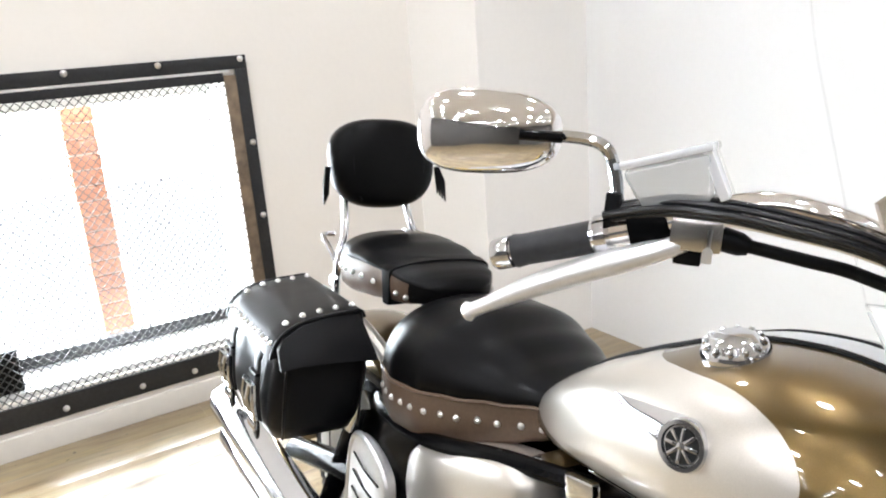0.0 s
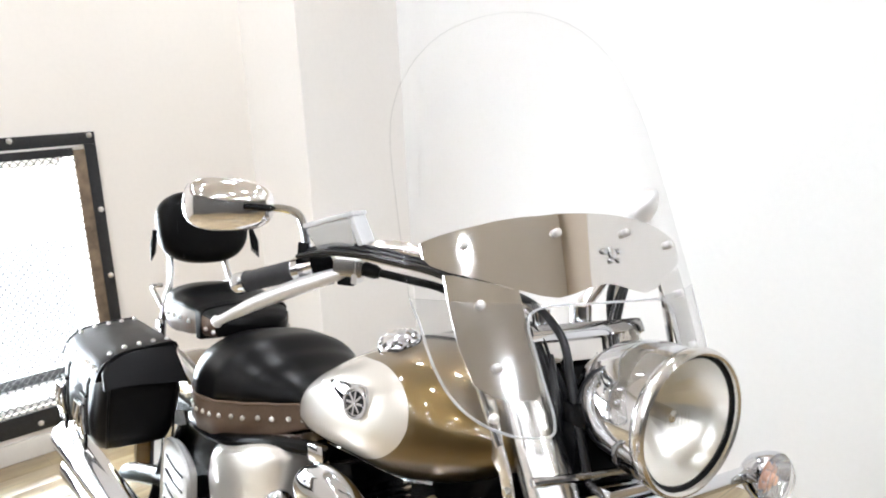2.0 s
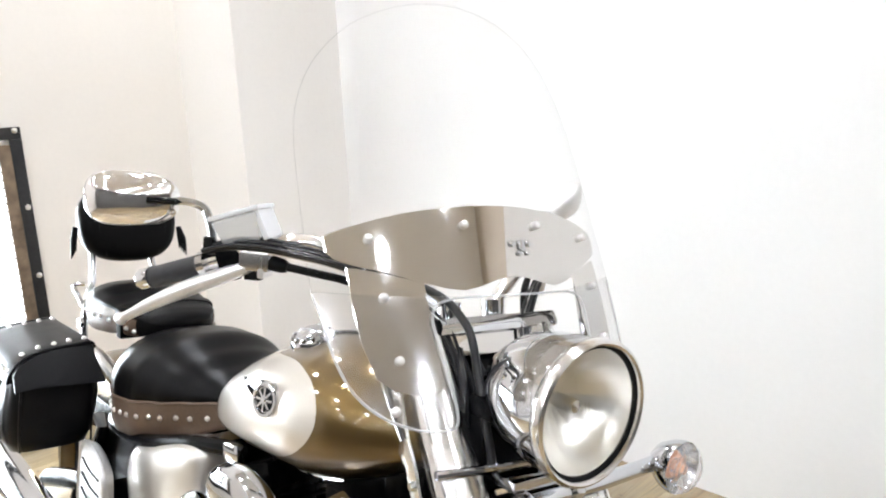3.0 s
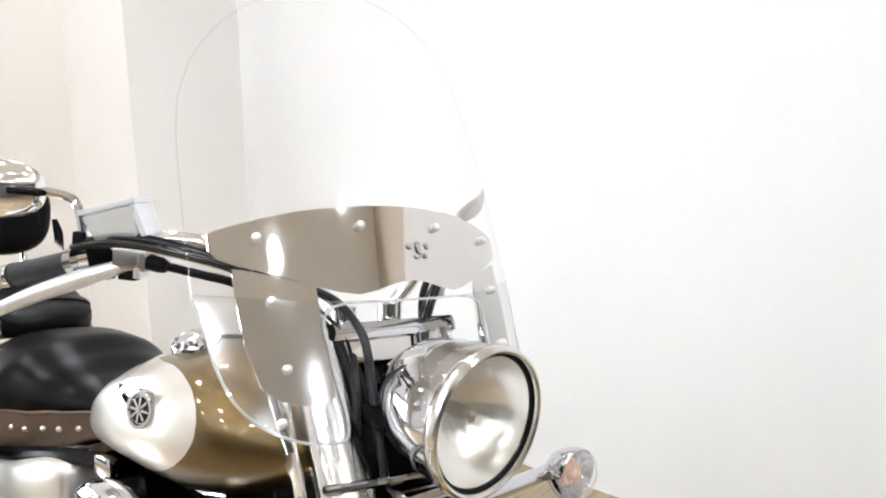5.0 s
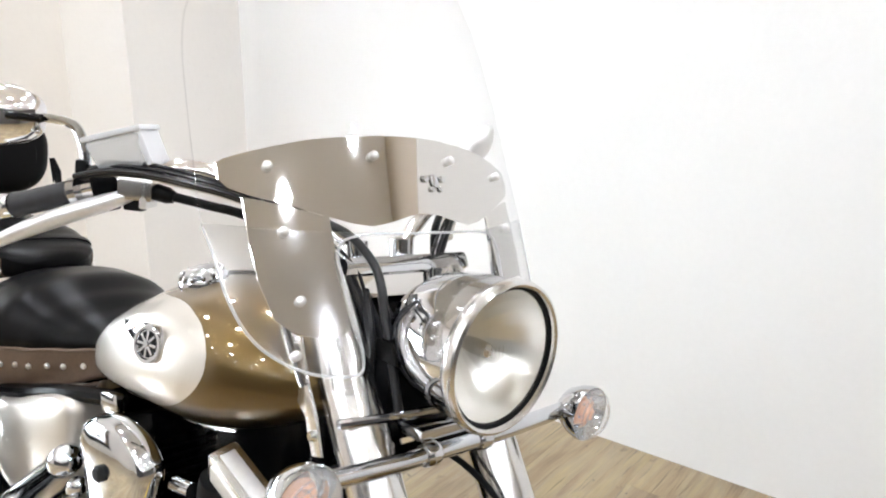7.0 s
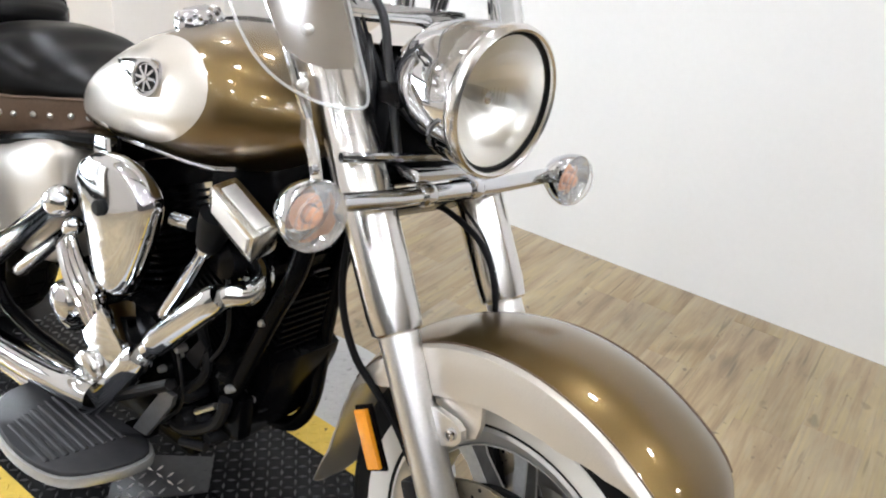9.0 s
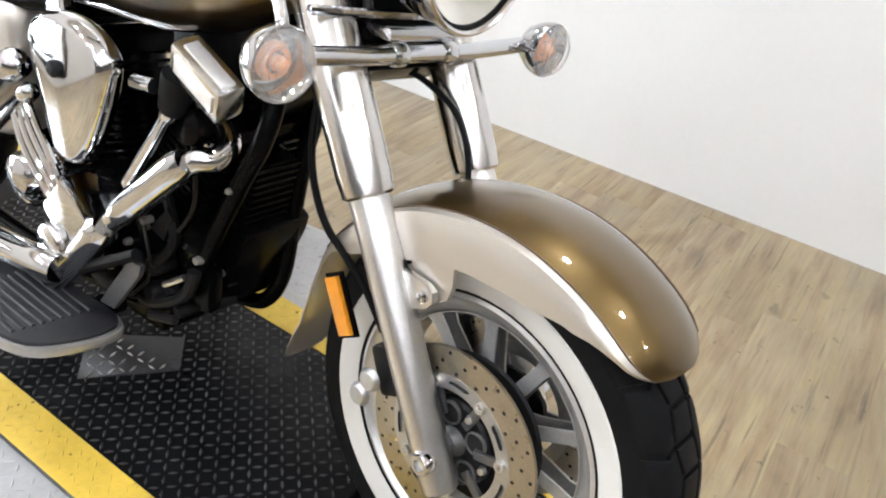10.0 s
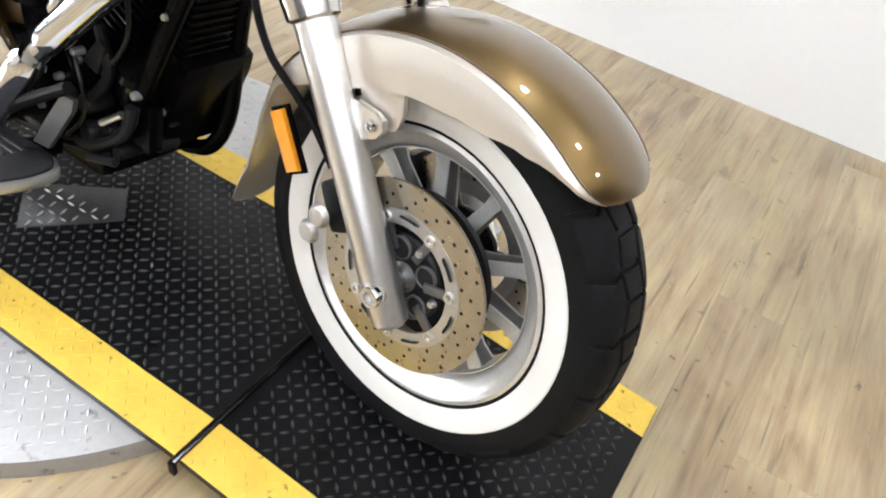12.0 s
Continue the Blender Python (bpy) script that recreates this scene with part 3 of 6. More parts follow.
structure("ground", ground, mat("pale_paving", (0.78, 0.77, 0.75), 0.8, grain=0.1, scale=3), "pale paved ground outside the window", "ground")

# ---- turntable and platform ----
TT = (-0.80, -0.03)
turntable = thing("turntable", pose(TT[0], TT[1], FLOOR_Z), "round aluminium tread plate turntable lying on the floor", "turntable")
TR, TH = 0.615, 0.040
part("disc", Shape().lathe([(0.0, 0.0), (TR, 0.0), (TR, TH - 0.004), (TR - 0.002, TH), (0.0, TH)], 96), "silverplate", turntable)


def treads(inside, x0, x1, y0, y1, step, length, width, height, lift):
    """Raised lozenges of tread plate, turned by turns."""
    s = Shape()
    verts, faces = [], []
    nx, ny = int((x1 - x0) / step) + 1, int((y1 - y0) / step) + 1
    for i in range(nx):
        for j in range(ny):
            x, y = x0 + i * step, y0 + j * step
            if not inside(x, y):
                continue
            a = radians(45 if (i + j) % 2 else -45)
            ca, sa = math.cos(a), math.sin(a)
            o = len(verts)
            for u, v, w in ((-1, 0, 0), (0, -1, 0), (1, 0, 0), (0, 1, 0), (-0.5, 0, 1), (0, -0.35, 1), (0.5, 0, 1), (0, 0.35, 1)):
                p, q = u * length / 2, v * width / 2
                verts.append((x + ca * p - sa * q, y + sa * p + ca * q, lift(x) + w * height))
            faces += [(o, o + 1, o + 5, o + 4), (o + 1, o + 2, o + 6, o + 5), (o + 2, o + 3, o + 7, o + 6), (o + 3, o, o + 4, o + 7), (o + 4, o + 5, o + 6, o + 7)]
    return s.add(verts, faces)


tagged(part("tread", treads(lambda x, y: math.hypot(x, y) < TR - 0.03, -TR, TR, -TR, TR, 0.0235, 0.021, 0.0055, 0.0012, lambda x: TH), "silverplate", turntable, "raised lozenge tread", fix=False), kind="stuff")
rb = Shape().lathe([(0.0, 0.004), (0.006, 0.003), (0.008, 0.0)], 10)
for k in range(8):
    a = 2 * math.pi * k / 8 + 0.3
    part("rivet", rb, "castalu", turntable, "small steel rivet", base=pose((TR - 0.05) * math.cos(a), (TR - 0.05) * math.sin(a), TH))

# black platform: flat run and front ramp
PY0, PY1, SEAM, PEND, PBACK, PT = -0.345, 0.281, -0.20, 0.390, -1.90, 0.016
platform = thing("platform", pose(0, 0, 0), "long black tread plate platform with yellow painted edges", "platform")
part("deck", slab_box((PBACK, PY0, -PT), (SEAM - 0.003, PY1, 0)), "blackplate", platform)
ramp_fall = (FLOOR_Z + 0.012) / (PEND - SEAM)


def ramp_z(x):
    return 0.0 if x < SEAM else (x - SEAM) * ramp_fall


ramp = Shape()
ra, rbx = SEAM + 0.003, PEND
ramp.add([(ra, PY0, -PT), (ra, PY1, -PT), (ra, PY1, 0), (ra, PY0, 0), (rbx, PY0, FLOOR_Z + 0.001), (rbx, PY1, FLOOR_Z + 0.001), (rbx, PY1, FLOOR_Z + 0.012), (rbx, PY0, FLOOR_Z + 0.012)],
         [(0, 1, 2, 3), (4, 5, 6, 7), (0, 1, 5, 4), (3, 2, 6, 7), (0, 3, 7, 4), (1, 2, 6, 5)])
part("ramp", ramp, "blackplate", platform, "black tread plate ramp sloping to the floor")
hinge = Shape().tube([(SEAM, PY0 - 0.012, 0.002), (SEAM, PY1 + 0.012, 0.002)], 0.0065, 10)
part("hinge", hinge, "blackgloss", platform, "dark round hinge rod across the platform")
part("hinge_end", Shape().box((0.012, 0.008, 0.03), pose(SEAM, PY0 - 0.012, -0.012), 0.002), "black", platform)
for y0, y1 in ((PY0, -0.262), (0.199, PY1)):
    part("edge_stripe", slab_box((PBACK, y0, 0.0), (SEAM - 0.004, y1, 0.0012)), "yellow", platform, "worn yellow painted edge stripe")
    s = Shape()
    e = 0.0012
    s.add([(ra, y0, e), (ra, y1, e), (rbx - 0.001, y1, FLOOR_Z + 0.012 + e), (rbx - 0.001, y0, FLOOR_Z + 0.012 + e), (ra, y0, 0), (ra, y1, 0), (rbx - 0.001, y1, FLOOR_Z + 0.012), (rbx - 0.001, y0, FLOOR_Z + 0.012)],
          [(0, 1, 2, 3), (0, 1, 5, 4), (1, 2, 6, 5), (2, 3, 7, 6), (3, 0, 4, 7)])
    part("edge_stripe", s, "yellow", platform, "worn yellow painted edge stripe")
# treads take the paler metal so their glints are in the colour
tagged(part("tread", treads(lambda x, y: -0.255 < y < 0.192 and abs(x - SEAM) > 0.02, -1.5, PEND - 0.02, -0.25, 0.19, 0.0208, 0.0195, 0.0062, 0.0034, ramp_z), "blacktread", platform, "raised lozenge tread", fix=False), kind="stuff")
for y0 in (-0.325, 0.212):
    tagged(part("stripe_tread", treads(lambda x, y: abs(x - SEAM) > 0.02, -1.5, PEND - 0.02, y0, y0 + 0.055, 0.0215, 0.0205, 0.0048, 0.0013, lambda x: ramp_z(x) + 0.001), "yellow", platform, "raised lozenge tread under yellow paint", fix=False), kind="stuff")

# ---- the motorcycle ----
LEAN, BODY_YAW, STEER, AXLE = -8.724, -2.2, -8.794, 0.305
AX = Vector((0, 0, AXLE * math.cos(radians(LEAN))))
LB = pose(0, 0, 0, 0, 0, BODY_YAW) @ pose(0, 0, 0, LEAN)
LF = pose(0, 0, 0, 0, 0, STEER) @ pose(0, 0, 0, LEAN)
UP = Matrix.Translation((0, 0, AXLE))
bike = thing("motorcycle", Matrix.Translation(AX) @ LB @ UP.inverted(), "gold and champagne cruiser motorcycle with windshield, saddlebag and whitewall tyres", "motorcycle")
BODY = UP                                # body parts: origin at the front axle
FORK = UP @ LB.inverted() @ LF           # steered parts: origin at the front axle


def bpart(name, shape, material, label="", angle=35, fix=True):
    return part(name, shape, material, bike, label, BODY, angle, fix)


def fpart(name, shape, material, label="", angle=35, fix=True):
    return part(name, shape, material, bike, label, FORK, angle, fix)


# -- wheels --
TYRE = [(0.200, -0.046), (0.212, -0.053), (0.222, -0.0575), (0.245, -0.063), (0.262, -0.0655), (0.280, -0.0665), (0.2965, -0.0615), (0.3055, -0.050), (0.3120, -0.026), (0.3135, 0.0)]
TYRE = TYRE + [(r, -y) for r, y in TYRE[-2::-1]]


def wheel(add, spokes=10, discs=True):
    tyre = add("tyre", Shape().lathe([(r, -y) for r, y in TYRE], 72, ALONG_Y, closed=False), "tyre", "black tyre with a whitewall")
    for side in (1, -1):
        ww = Shape().lathe([(0.2225, side * 0.0578), (0.2255, side * 0.0600), (0.240, side * 0.0638), (0.2575, side * 0.0666), (0.2598, side * 0.0652)], 72, ALONG_Y)
        part("whitewall", ww, "whitewall", tyre, "white sidewall band")
    # tread blocks in a zigzag
    tb = Shape()
    n = 22

    def rad(y):
        return 0.317 - 0.0088 * (abs(y) / 0.050) ** 2.4 if abs(y) < 0.050 else 0.3082 - (abs(y) - 0.050) * 1.0

    def block(pts):
        """One moulded block from its outline in turns and widths."""
        rim_pts = [tuple(p[i] + (q[i] - p[i]) * f / 3 for i in (0, 1)) for p, q in zip(pts, pts[1:] + pts[:1]) for f in range(3)]
        k = len(rim_pts)
        mid = [sum(p[i] for p in pts) / len(pts) for i in (0, 1)]
        vs = []
        for drop, pull in ((-0.005, 1.0), (0.0012, 1.0), (0.0026, 0.94), (0.0026, 0.5)):
            for t, y in rim_pts:
                t, y = mid[0] + (t - mid[0]) * pull, mid[1] + (y - mid[1]) * pull
                vs.append(((rad(y) + drop) * math.cos(2 * math.pi * t), y, (rad(y) + drop) * math.sin(2 * math.pi * t)))
        vs.append(((rad(mid[1]) + 0.0026) * math.cos(2 * math.pi * mid[0]), mid[1], (rad(mid[1]) + 0.0026) * math.sin(2 * math.pi * mid[0])))
        faces = [(j * k + q, j * k + (q + 1) % k, (j + 1) * k + (q + 1) % k, (j + 1) * k + q) for j in range(3) for q in range(k)]
        tb.add(vs, faces + [(3 * k + q, 3 * k + (q + 1) % k, 4 * k) for q in range(k)])
    for k in range(n):
        g, d, t0 = 0.045 / n, 1.0 / n, k / n
        for sd in (-1, 1):
            o = t0 + (0.5 * d if sd > 0 else 0)
            block([(o + g, sd * 0.065), (o + 0.5 * d, sd * 0.067), (o + d - g, sd * 0.065), (o + d - g - 0.10 * d, sd * 0.040), (o + d - g, sd * 0.029), (o + 0.5 * d, sd * 0.021), (o + g, sd * 0.029), (o + g - 0.10 * d, sd * 0.040)])
        block([(t0 + g, -0.025), (t0 + 0.5 * d - g, -0.0165), (t0 + 0.5 * d - g, 0.022), (t0 + g, 0.0145)])
        block([(t0 + 0.5 * d + g, -0.0165), (t0 + d - g, -0.025), (t0 + d - g, 0.0145), (t0 + 0.5 * d + g, 0.022)])
    tagged(part("tread_block", tb, "tyre", tyre, "moulded tread blocks", fix=True), kind="stuff")
    barrel = add("rim_barrel", Shape().lathe([(0.1765, -0.030), (0.1755, 0.0), (0.1765, 0.030), (0.178, 0.030), (0.178, -0.030)], 60, ALONG_Y, closed=True), "machined", "polished inside of the rim")
    rim = add("rim", Shape().lathe([(0.216, -0.050), (0.217, -0.056), (0.211, -0.058), (0.207, -0.052), (0.199, -0.046), (0.187, -0.040), (0.180, -0.030), (0.178, 0.0),
                                    (0.180, 0.030), (0.187, 0.040), (0.199, 0.046), (0.207, 0.052), (0.211, 0.058), (0.217, 0.056), (0.216, 0.050), (0.195, 0.030), (0.192, 0.0), (0.195, -0.030)], 72, ALONG_Y, closed=True), "silverpaint", "polished aluminium rim")
    faces = []
    for k in range(spokes):
        a = 2 * math.pi * k / spokes + 0.506
        m = pose(0, 0, 0, 0, -math.degrees(a), 0)
        s = Shape()
        rs = []
        for x, w, d in ((0.045, 0.017, 0.022), (0.09, 0.0125, 0.016), (0.150, 0.0115, 0.013), (0.186, 0.016, 0.018)):
            rs.append([(x, -d, -w * 0.75), (x, -d, w * 0.75), (x, -d + 0.006, w), (x, d - 0.006, w), (x, d, w * 0.75), (x, d, -w * 0.75), (x, d - 0.006, -w), (x, -d + 0.006, -w)])
        s.rings(rs, True, False, m)
        sp = part("spoke", s, "spoke", rim, "grey cast spoke with a machined face")
        for side in (-1, 1):
            fc = Shape()
            fc.rings([[(x, side * (d + 0.0012), -w * 0.9), (x, side * (d + 0.0012), w * 0.9), (x, side * (d - 0.002), w * 0.9), (x, side * (d - 0.002), -w * 0.9)] for x, w, d in ((0.062, 0.0152, 0.0196), (0.09, 0.0125, 0.016), (0.150, 0.0115, 0.013), (0.178, 0.015, 0.0168))], True, False, m)
            faces.append(fc)
    for fc in faces:
        part("spoke_face", fc, "machined", rim, "machined spoke face")
    hub = add("hub", Shape().lathe([(0.0, -0.062), (0.022, -0.062), (0.026, -0.05), (0.050, -0.046), (0.056, -0.03), (0.056, 0.03), (0.050, 0.046), (0.026, 0.05), (0.022, 0.062), (0.0, 0.062)], 40, ALONG_Y), "grey", "grey cast hub")
    add("hub_flange", Shape().lathe([(0.05, 0.012), (0.118, 0.020), (0.122, 0.024), (0.118, 0.028), (0.05, 0.028)], 48, ALONG_Y), "grey", "dark flange on the far side of the hub")
    if discs:
        for side in (-1, 1):
            yd = 0.077 * side
            ring = Shape().lathe([(0.104, yd - 0.0025), (0.149, yd - 0.0025), (0.149, yd + 0.0025), (0.104, yd + 0.0025)], 72, pose(0, 0, 0, -90), closed=True)
            disc = add("brake_disc", ring, "disc", "drilled steel brake disc")
            # no drilling: black dots on the disc carry the holes' shade
            hs = Shape()
            for k in range(40):
                for q, rr in enumerate((0.113, 0.127, 0.141)):
                    a = 2 * math.pi * (k + q / 3) / 40 * 1.0
                    if (k + q) % 2 == 0:
                        continue
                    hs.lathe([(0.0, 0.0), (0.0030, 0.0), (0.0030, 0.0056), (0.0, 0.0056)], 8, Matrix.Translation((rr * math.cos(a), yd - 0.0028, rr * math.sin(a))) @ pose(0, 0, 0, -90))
            tagged(part("drill_hole", hs, "hole", disc, "black dots painted in for drilled holes"), kind="stuff")
            car = Shape()
            car.lathe([(0.085, yd - 0.003), (0.107, yd - 0.003), (0.107, yd + 0.003), (0.085, yd + 0.003)], 60, pose(0, 0, 0, -90), closed=True)
            for k in range(7):
                a = 2 * math.pi * k / 7 + 0.3
                part("carrier_arm", Shape().box((0.05, 0.006, 0.014), pose(0, 0, 0, 0, -math.degrees(a), 0) @ Matrix.Translation((0.070, yd, 0)), 0.0015), "spider", disc, "grey carrier arm")
            part("carrier", car, "castalu", disc, "grey disc carrier ring")
            for k in range(7):
                arc = [2 * math.pi * (k + 0.5) / 7 + 0.3 + 0.036 * q for q in range(-5, 6)]
                # slot shade laid on the ring as a flattened black bar
                part("slot", Shape().tube([(0.0985 * math.cos(q), yd + side * 0.003, 0.0985 * math.sin(q)) for q in arc], [0.002] + [0.0058] * 9 + [0.002], 8, flat=0.2), "hole", disc, "flat black bar for a carrier slot's shade")
            out = Matrix.Translation((0, yd, 0)) @ pose(0, 0, 0, -90 * side)
            part("hub_cap", Shape().lathe([(0.0, 0.003), (0.013, 0.003), (0.016, -0.001), (0.024, -0.006), (0.036, -0.010)], 30, out), "spoke", disc, "dark grey hub face")
            part("carrier_hub", Shape().lathe([(0.024, -0.006), (0.034, -0.003), (0.064, -0.004), (0.068, -0.008), (0.068, -0.016)], 48, out), "grey", disc, "dark cast carrier hub")
            for k in range(5):
                a = math.radians(34 + 72 * k)
                at = Matrix.Translation((0.047 * math.cos(a), yd - side * 0.0035, 0.047 * math.sin(a))) @ pose(0, 0, 0, -90 * side)
                # black disc painted in for the shade inside the bore
                part("bore", Shape().lathe([(0.0, 0.0008), (0.0155, 0.0008), (0.0155, -0.004)], 20, at), "hole", disc, "flat black disc for the shade in a hub bore")
                part("bore_rim", Shape().lathe([(0.0150, 0.0), (0.0153, 0.0030), (0.0165, 0.0038), (0.0180, 0.003), (0.0190, -0.001)], 20, at), "spoke", disc, "raised rim of the bore")
            for k in range(5):
                a = math.radians(70 + 72 * k)
                part("hub_bolt", Shape().lathe([(0.0, 0.008), (0.005, 0.008), (0.0068, 0.003), (0.0068, 0.0)], 12, Matrix.Translation((0.063 * math.cos(a), yd - side * 0.002, 0.063 * math.sin(a))) @ pose(0, 0, 0, -90 * side)), "satin", disc, "steel hub bolt")
            for k in range(7):
                a = 2 * math.pi * k / 7 + 0.3
                part("bolt", Shape().lathe([(0.0, 0.001), (0.0042, 0.001), (0.0045, 0.006), (0.0078, 0.006), (0.0085, 0.003), (0.0085, 0.0)], 14, Matrix.Translation((0.092 * math.cos(a), yd + side * 0.002, 0.096 * math.sin(a))) @ pose(0, 0, 0, -90 * side)), "satin", disc, "steel disc bolt")


def front_wheel_part(name, shape, material, label="", angle=35, fix=True):
    """The rim and tyre sit a little towards the far fork leg."""
    return part(name, shape, material, bike, label, FORK @ Matrix.Translation((0, 0.010 if name in ("tyre", "rim", "rim_barrel") else 0.0, 0)), angle, fix)


wheel(front_wheel_part)
REAR_X = -1.69


def rpart(name, shape, material, label="", angle=35, fix=True):
    return part(name, shape, material, bike, label, BODY @ Matrix.Translation((REAR_X, 0, 0.0)), angle, fix)


wheel(rpart, discs=False)

# -- front fork --
RK = 0.675


def fork_at(z, y):
    return (-0.004 - RK * z, y, z)


for y in (-0.112, 0.119):
    lower = Shape()
    a, b = Vector(fork_at(-0.050, y)), Vector(fork_at(0.305, y))
    ln = (b - a).length
    lower.lathe([(0.0, 0), (0.020, 0.0), (0.026, 0.006), (0.0275, 0.03), (0.0285, ln - 0.012), (0.0275, ln - 0.002), (0.0, ln)], 32, along(a, b))
    fl = fpart("fork_slider", lower, "satin", "brushed aluminium lower fork leg")
    a, b = Vector(fork_at(0.300, y)), Vector(fork_at(0.672, y))
    ln = (b - a).length
    up = Shape().lathe([(0.0, 0), (0.031, 0.0), (0.036, 0.004), (0.0385, 0.03), (0.0405, ln - 0.01), (0.037, ln), (0.0, ln + 0.002)], 32, along(a, b))
    fpart("fork_cover", up, "softchrome", "tall chrome fork cover")
    s = 1 if y > 0 else -1
    fx = fork_at(0.19, y)[0]
    lug = Shape().slab([(fx, 0.172), (fx + 0.030, 0.179), (-0.072, 0.197), (-0.064, 0.210), (-0.068, 0.224), (-0.082, 0.230), (fx, 0.230)], 0.012, Matrix.Translation((0, y + 0.006 - s * 0.008, 0)) @ pose(0, 0, 0, 90), 0.003)
    part("fender_lug", lug, "satin", fl)
    part("lug_bolt", Shape().lathe([(0.0, 0.004), (0.004, 0.004), (0.0045, 0.007), (0.008, 0.006), (0.009, 0.0)], 16, Matrix.Translation((-0.081, y - s * 0.002, 0.212)) @ pose(0, 0, 0, -90 * s)), "chrome", fl, "small bolt head")
    cap = Shape().lathe([(0.0, 0.010), (0.008, 0.010), (0.009, 0.020), (0.015, 0.020), (0.0175, 0.016), (0.0175, -0.01)], 24, Matrix.Translation(Vector((0.004, y + s * 0.014, -0.002))) @ pose(0, 0, 0, -90 * s))
    part("axle_nut", cap, "chrome", fl, "chrome axle nut")
fpart("axle", Shape().tube([(0, -0.135, 0), (0, 0.135, 0)], 0.011, 16), "satin", "steel wheel axle")

# -- front fender --
R0 = 0.364


def fender_section(ang, r_c, half, skirt, drop=0.034):
    """Ring of points across the fender at an angle: right skirt, crown, left skirt, outside then inside."""
    out = []
    for t in [i / 16 for i in range(17)]:
        y = -half + 2 * half * t
        out.append((r_c - drop * abs(y / half) ** 2.3, y))
    right = [(r_c - drop - (r_c - drop - skirt) * k / 5, -half - 0.004 * min(k, 2) / 2) for k in range(5, 0, -1)]
    left = [(r, -y) for r, y in right[::-1]]
    outer = right + out + left
    inner = [(r - 0.003 if abs(y) < half - 0.002 else r, y * 0.965) for r, y in outer[::-1]]
    return [(r * math.cos(ang), y, r * math.sin(ang)) for r, y in outer + inner]


tab = [(47.6, 0.356, 0.028, 0.346, 0.006), (48.6, 0.359, 0.050, 0.341, 0.012), (50.5, 0.362, 0.070, 0.337, 0.018), (54, 0.364, 0.086, 0.334, 0.023), (59, R0, 0.093, 0.327, 0.025), (66, R0, 0.095, 0.308, 0.026), (77, R0, 0.096, 0.285, 0.026), (90, R0, 0.096, 0.275, 0.026),
       (110, R0, 0.096, 0.271, 0.026), (126, R0, 0.096, 0.274, 0.026), (138, R0, 0.094, 0.298, 0.026), (150, 0.366, 0.084, 0.330, 0.024), (164, 0.368, 0.060, 0.344, 0.016), (174, 0.374, 0.046, 0.357, 0.010), (184, 0.384, 0.044, 0.370, 0.008), (192, 0.404, 0.048, 0.394, 0.006), (196, 0.420, 0.046, 0.413, 0.004), (197.2, 0.426, 0.036, 0.420, 0.003), (198, 0.429, 0.018, 0.424, 0.002)]
fs = Shape().rings([fender_section(radians(a), *lerp_table(tab, a)) for a in [47.6, 48, 48.6, 49.5, 51, 53, 56, 59] + list(range(62, 196, 3)) + [196, 197.2, 198]])
fender = fpart("front_fender", fs, "fender", "gold front fender with champagne sides", 40)
for side in (-1, 1):
    line = []
    for a in range(52, 172, 3):
        rc, half, skirt, drop = lerp_table(tab, a)
        if 0.0 < rc - 0.343 < drop:
            y = half * ((rc - 0.343) / drop) ** (1 / 2.3)
            line.append((0.3438 * math.cos(radians(a)), side * (y + 0.0004), 0.3438 * math.sin(radians(a))))
    part("pinstripe", Shape().tube(line, 0.0013, 6), "brown", fender, "thin dark brown pinstripe")
for y in (-1, 1):
    tabp = [(-0.128, 0.285), (-0.058, 0.285), (-0.050, 0.236), (-0.054, 0.215), (-0.070, 0.203), (-0.090, 0.200), (-0.112, 0.215), (-0.126, 0.238)]
    br = Shape().slab([(x, z) for x, z in tabp], 0.010, Matrix.Translation((0, y * 0.089 + 0.005, 0)) @ pose(0, 0, 0, 90), 0.003)
    part("stay", br, "champagne", fender, "champagne fender bracket")

# -- brake caliper and reflector, both sides --
for y in (-1, 1):
    cal = Shape().box((0.040, 0.046, 0.078), Matrix.Translation((-0.122, y * 0.082, 0.056)) @ pose(0, 0, 0, 0, -30, 0), 0.010)
    c = fpart("brake_caliper", cal, "grey", "dark brake caliper")
    for dx, dz in ((-0.004, 0.022), (-0.018, -0.014)):
        part("piston_cover", Shape().lathe([(0.0, 0.010), (0.014, 0.009), (0.018, 0.004), (0.019, 0.0)], 20, Matrix.Translation((-0.126 + dx, y * 0.121, 0.022 + dz)) @ pose(0, 0, 0, -90 * y)), "castalu", c, "round bright caliper cap")
    if y < 0:
        part("brake_hose", Shape().tube(smooth_path([(-0.160, y * 0.080, 0.095), (-0.200, y * 0.085, 0.140), (-0.240, y * 0.093, 0.175), (-0.286, y * 0.106, 0.216), (-0.323, y * 0.11, 0.275), (-0.338, y * 0.11, 0.340), (-0.337, y * 0.105, 0.420), (-0.33, y * 0.09, 0.475)]), 0.0058, 8), "rubber", c, "black brake hose")
    rf = Shape().slab([(-0.0135, -0.045), (0.0135, -0.045), (0.0135, 0.045), (-0.0135, 0.045)], 0.008, Matrix.Translation((-0.222, y * 0.113, 0.115)) @ pose(0, 0, 0, 90, -34, 0), 0.003)
    r = fpart("reflector", rf, "amber", "amber plastic side reflector")
    part("back_plate", Shape().slab([(-0.019, -0.050), (0.019, -0.050), (0.019, 0.050), (-0.019, 0.050)], 0.005, Matrix.Translation((-0.222, y * 0.113 + (0.006 if y < 0 else 0.002), 0.115)) @ pose(0, 0, 0, 90, -34, 0)), "black", r)

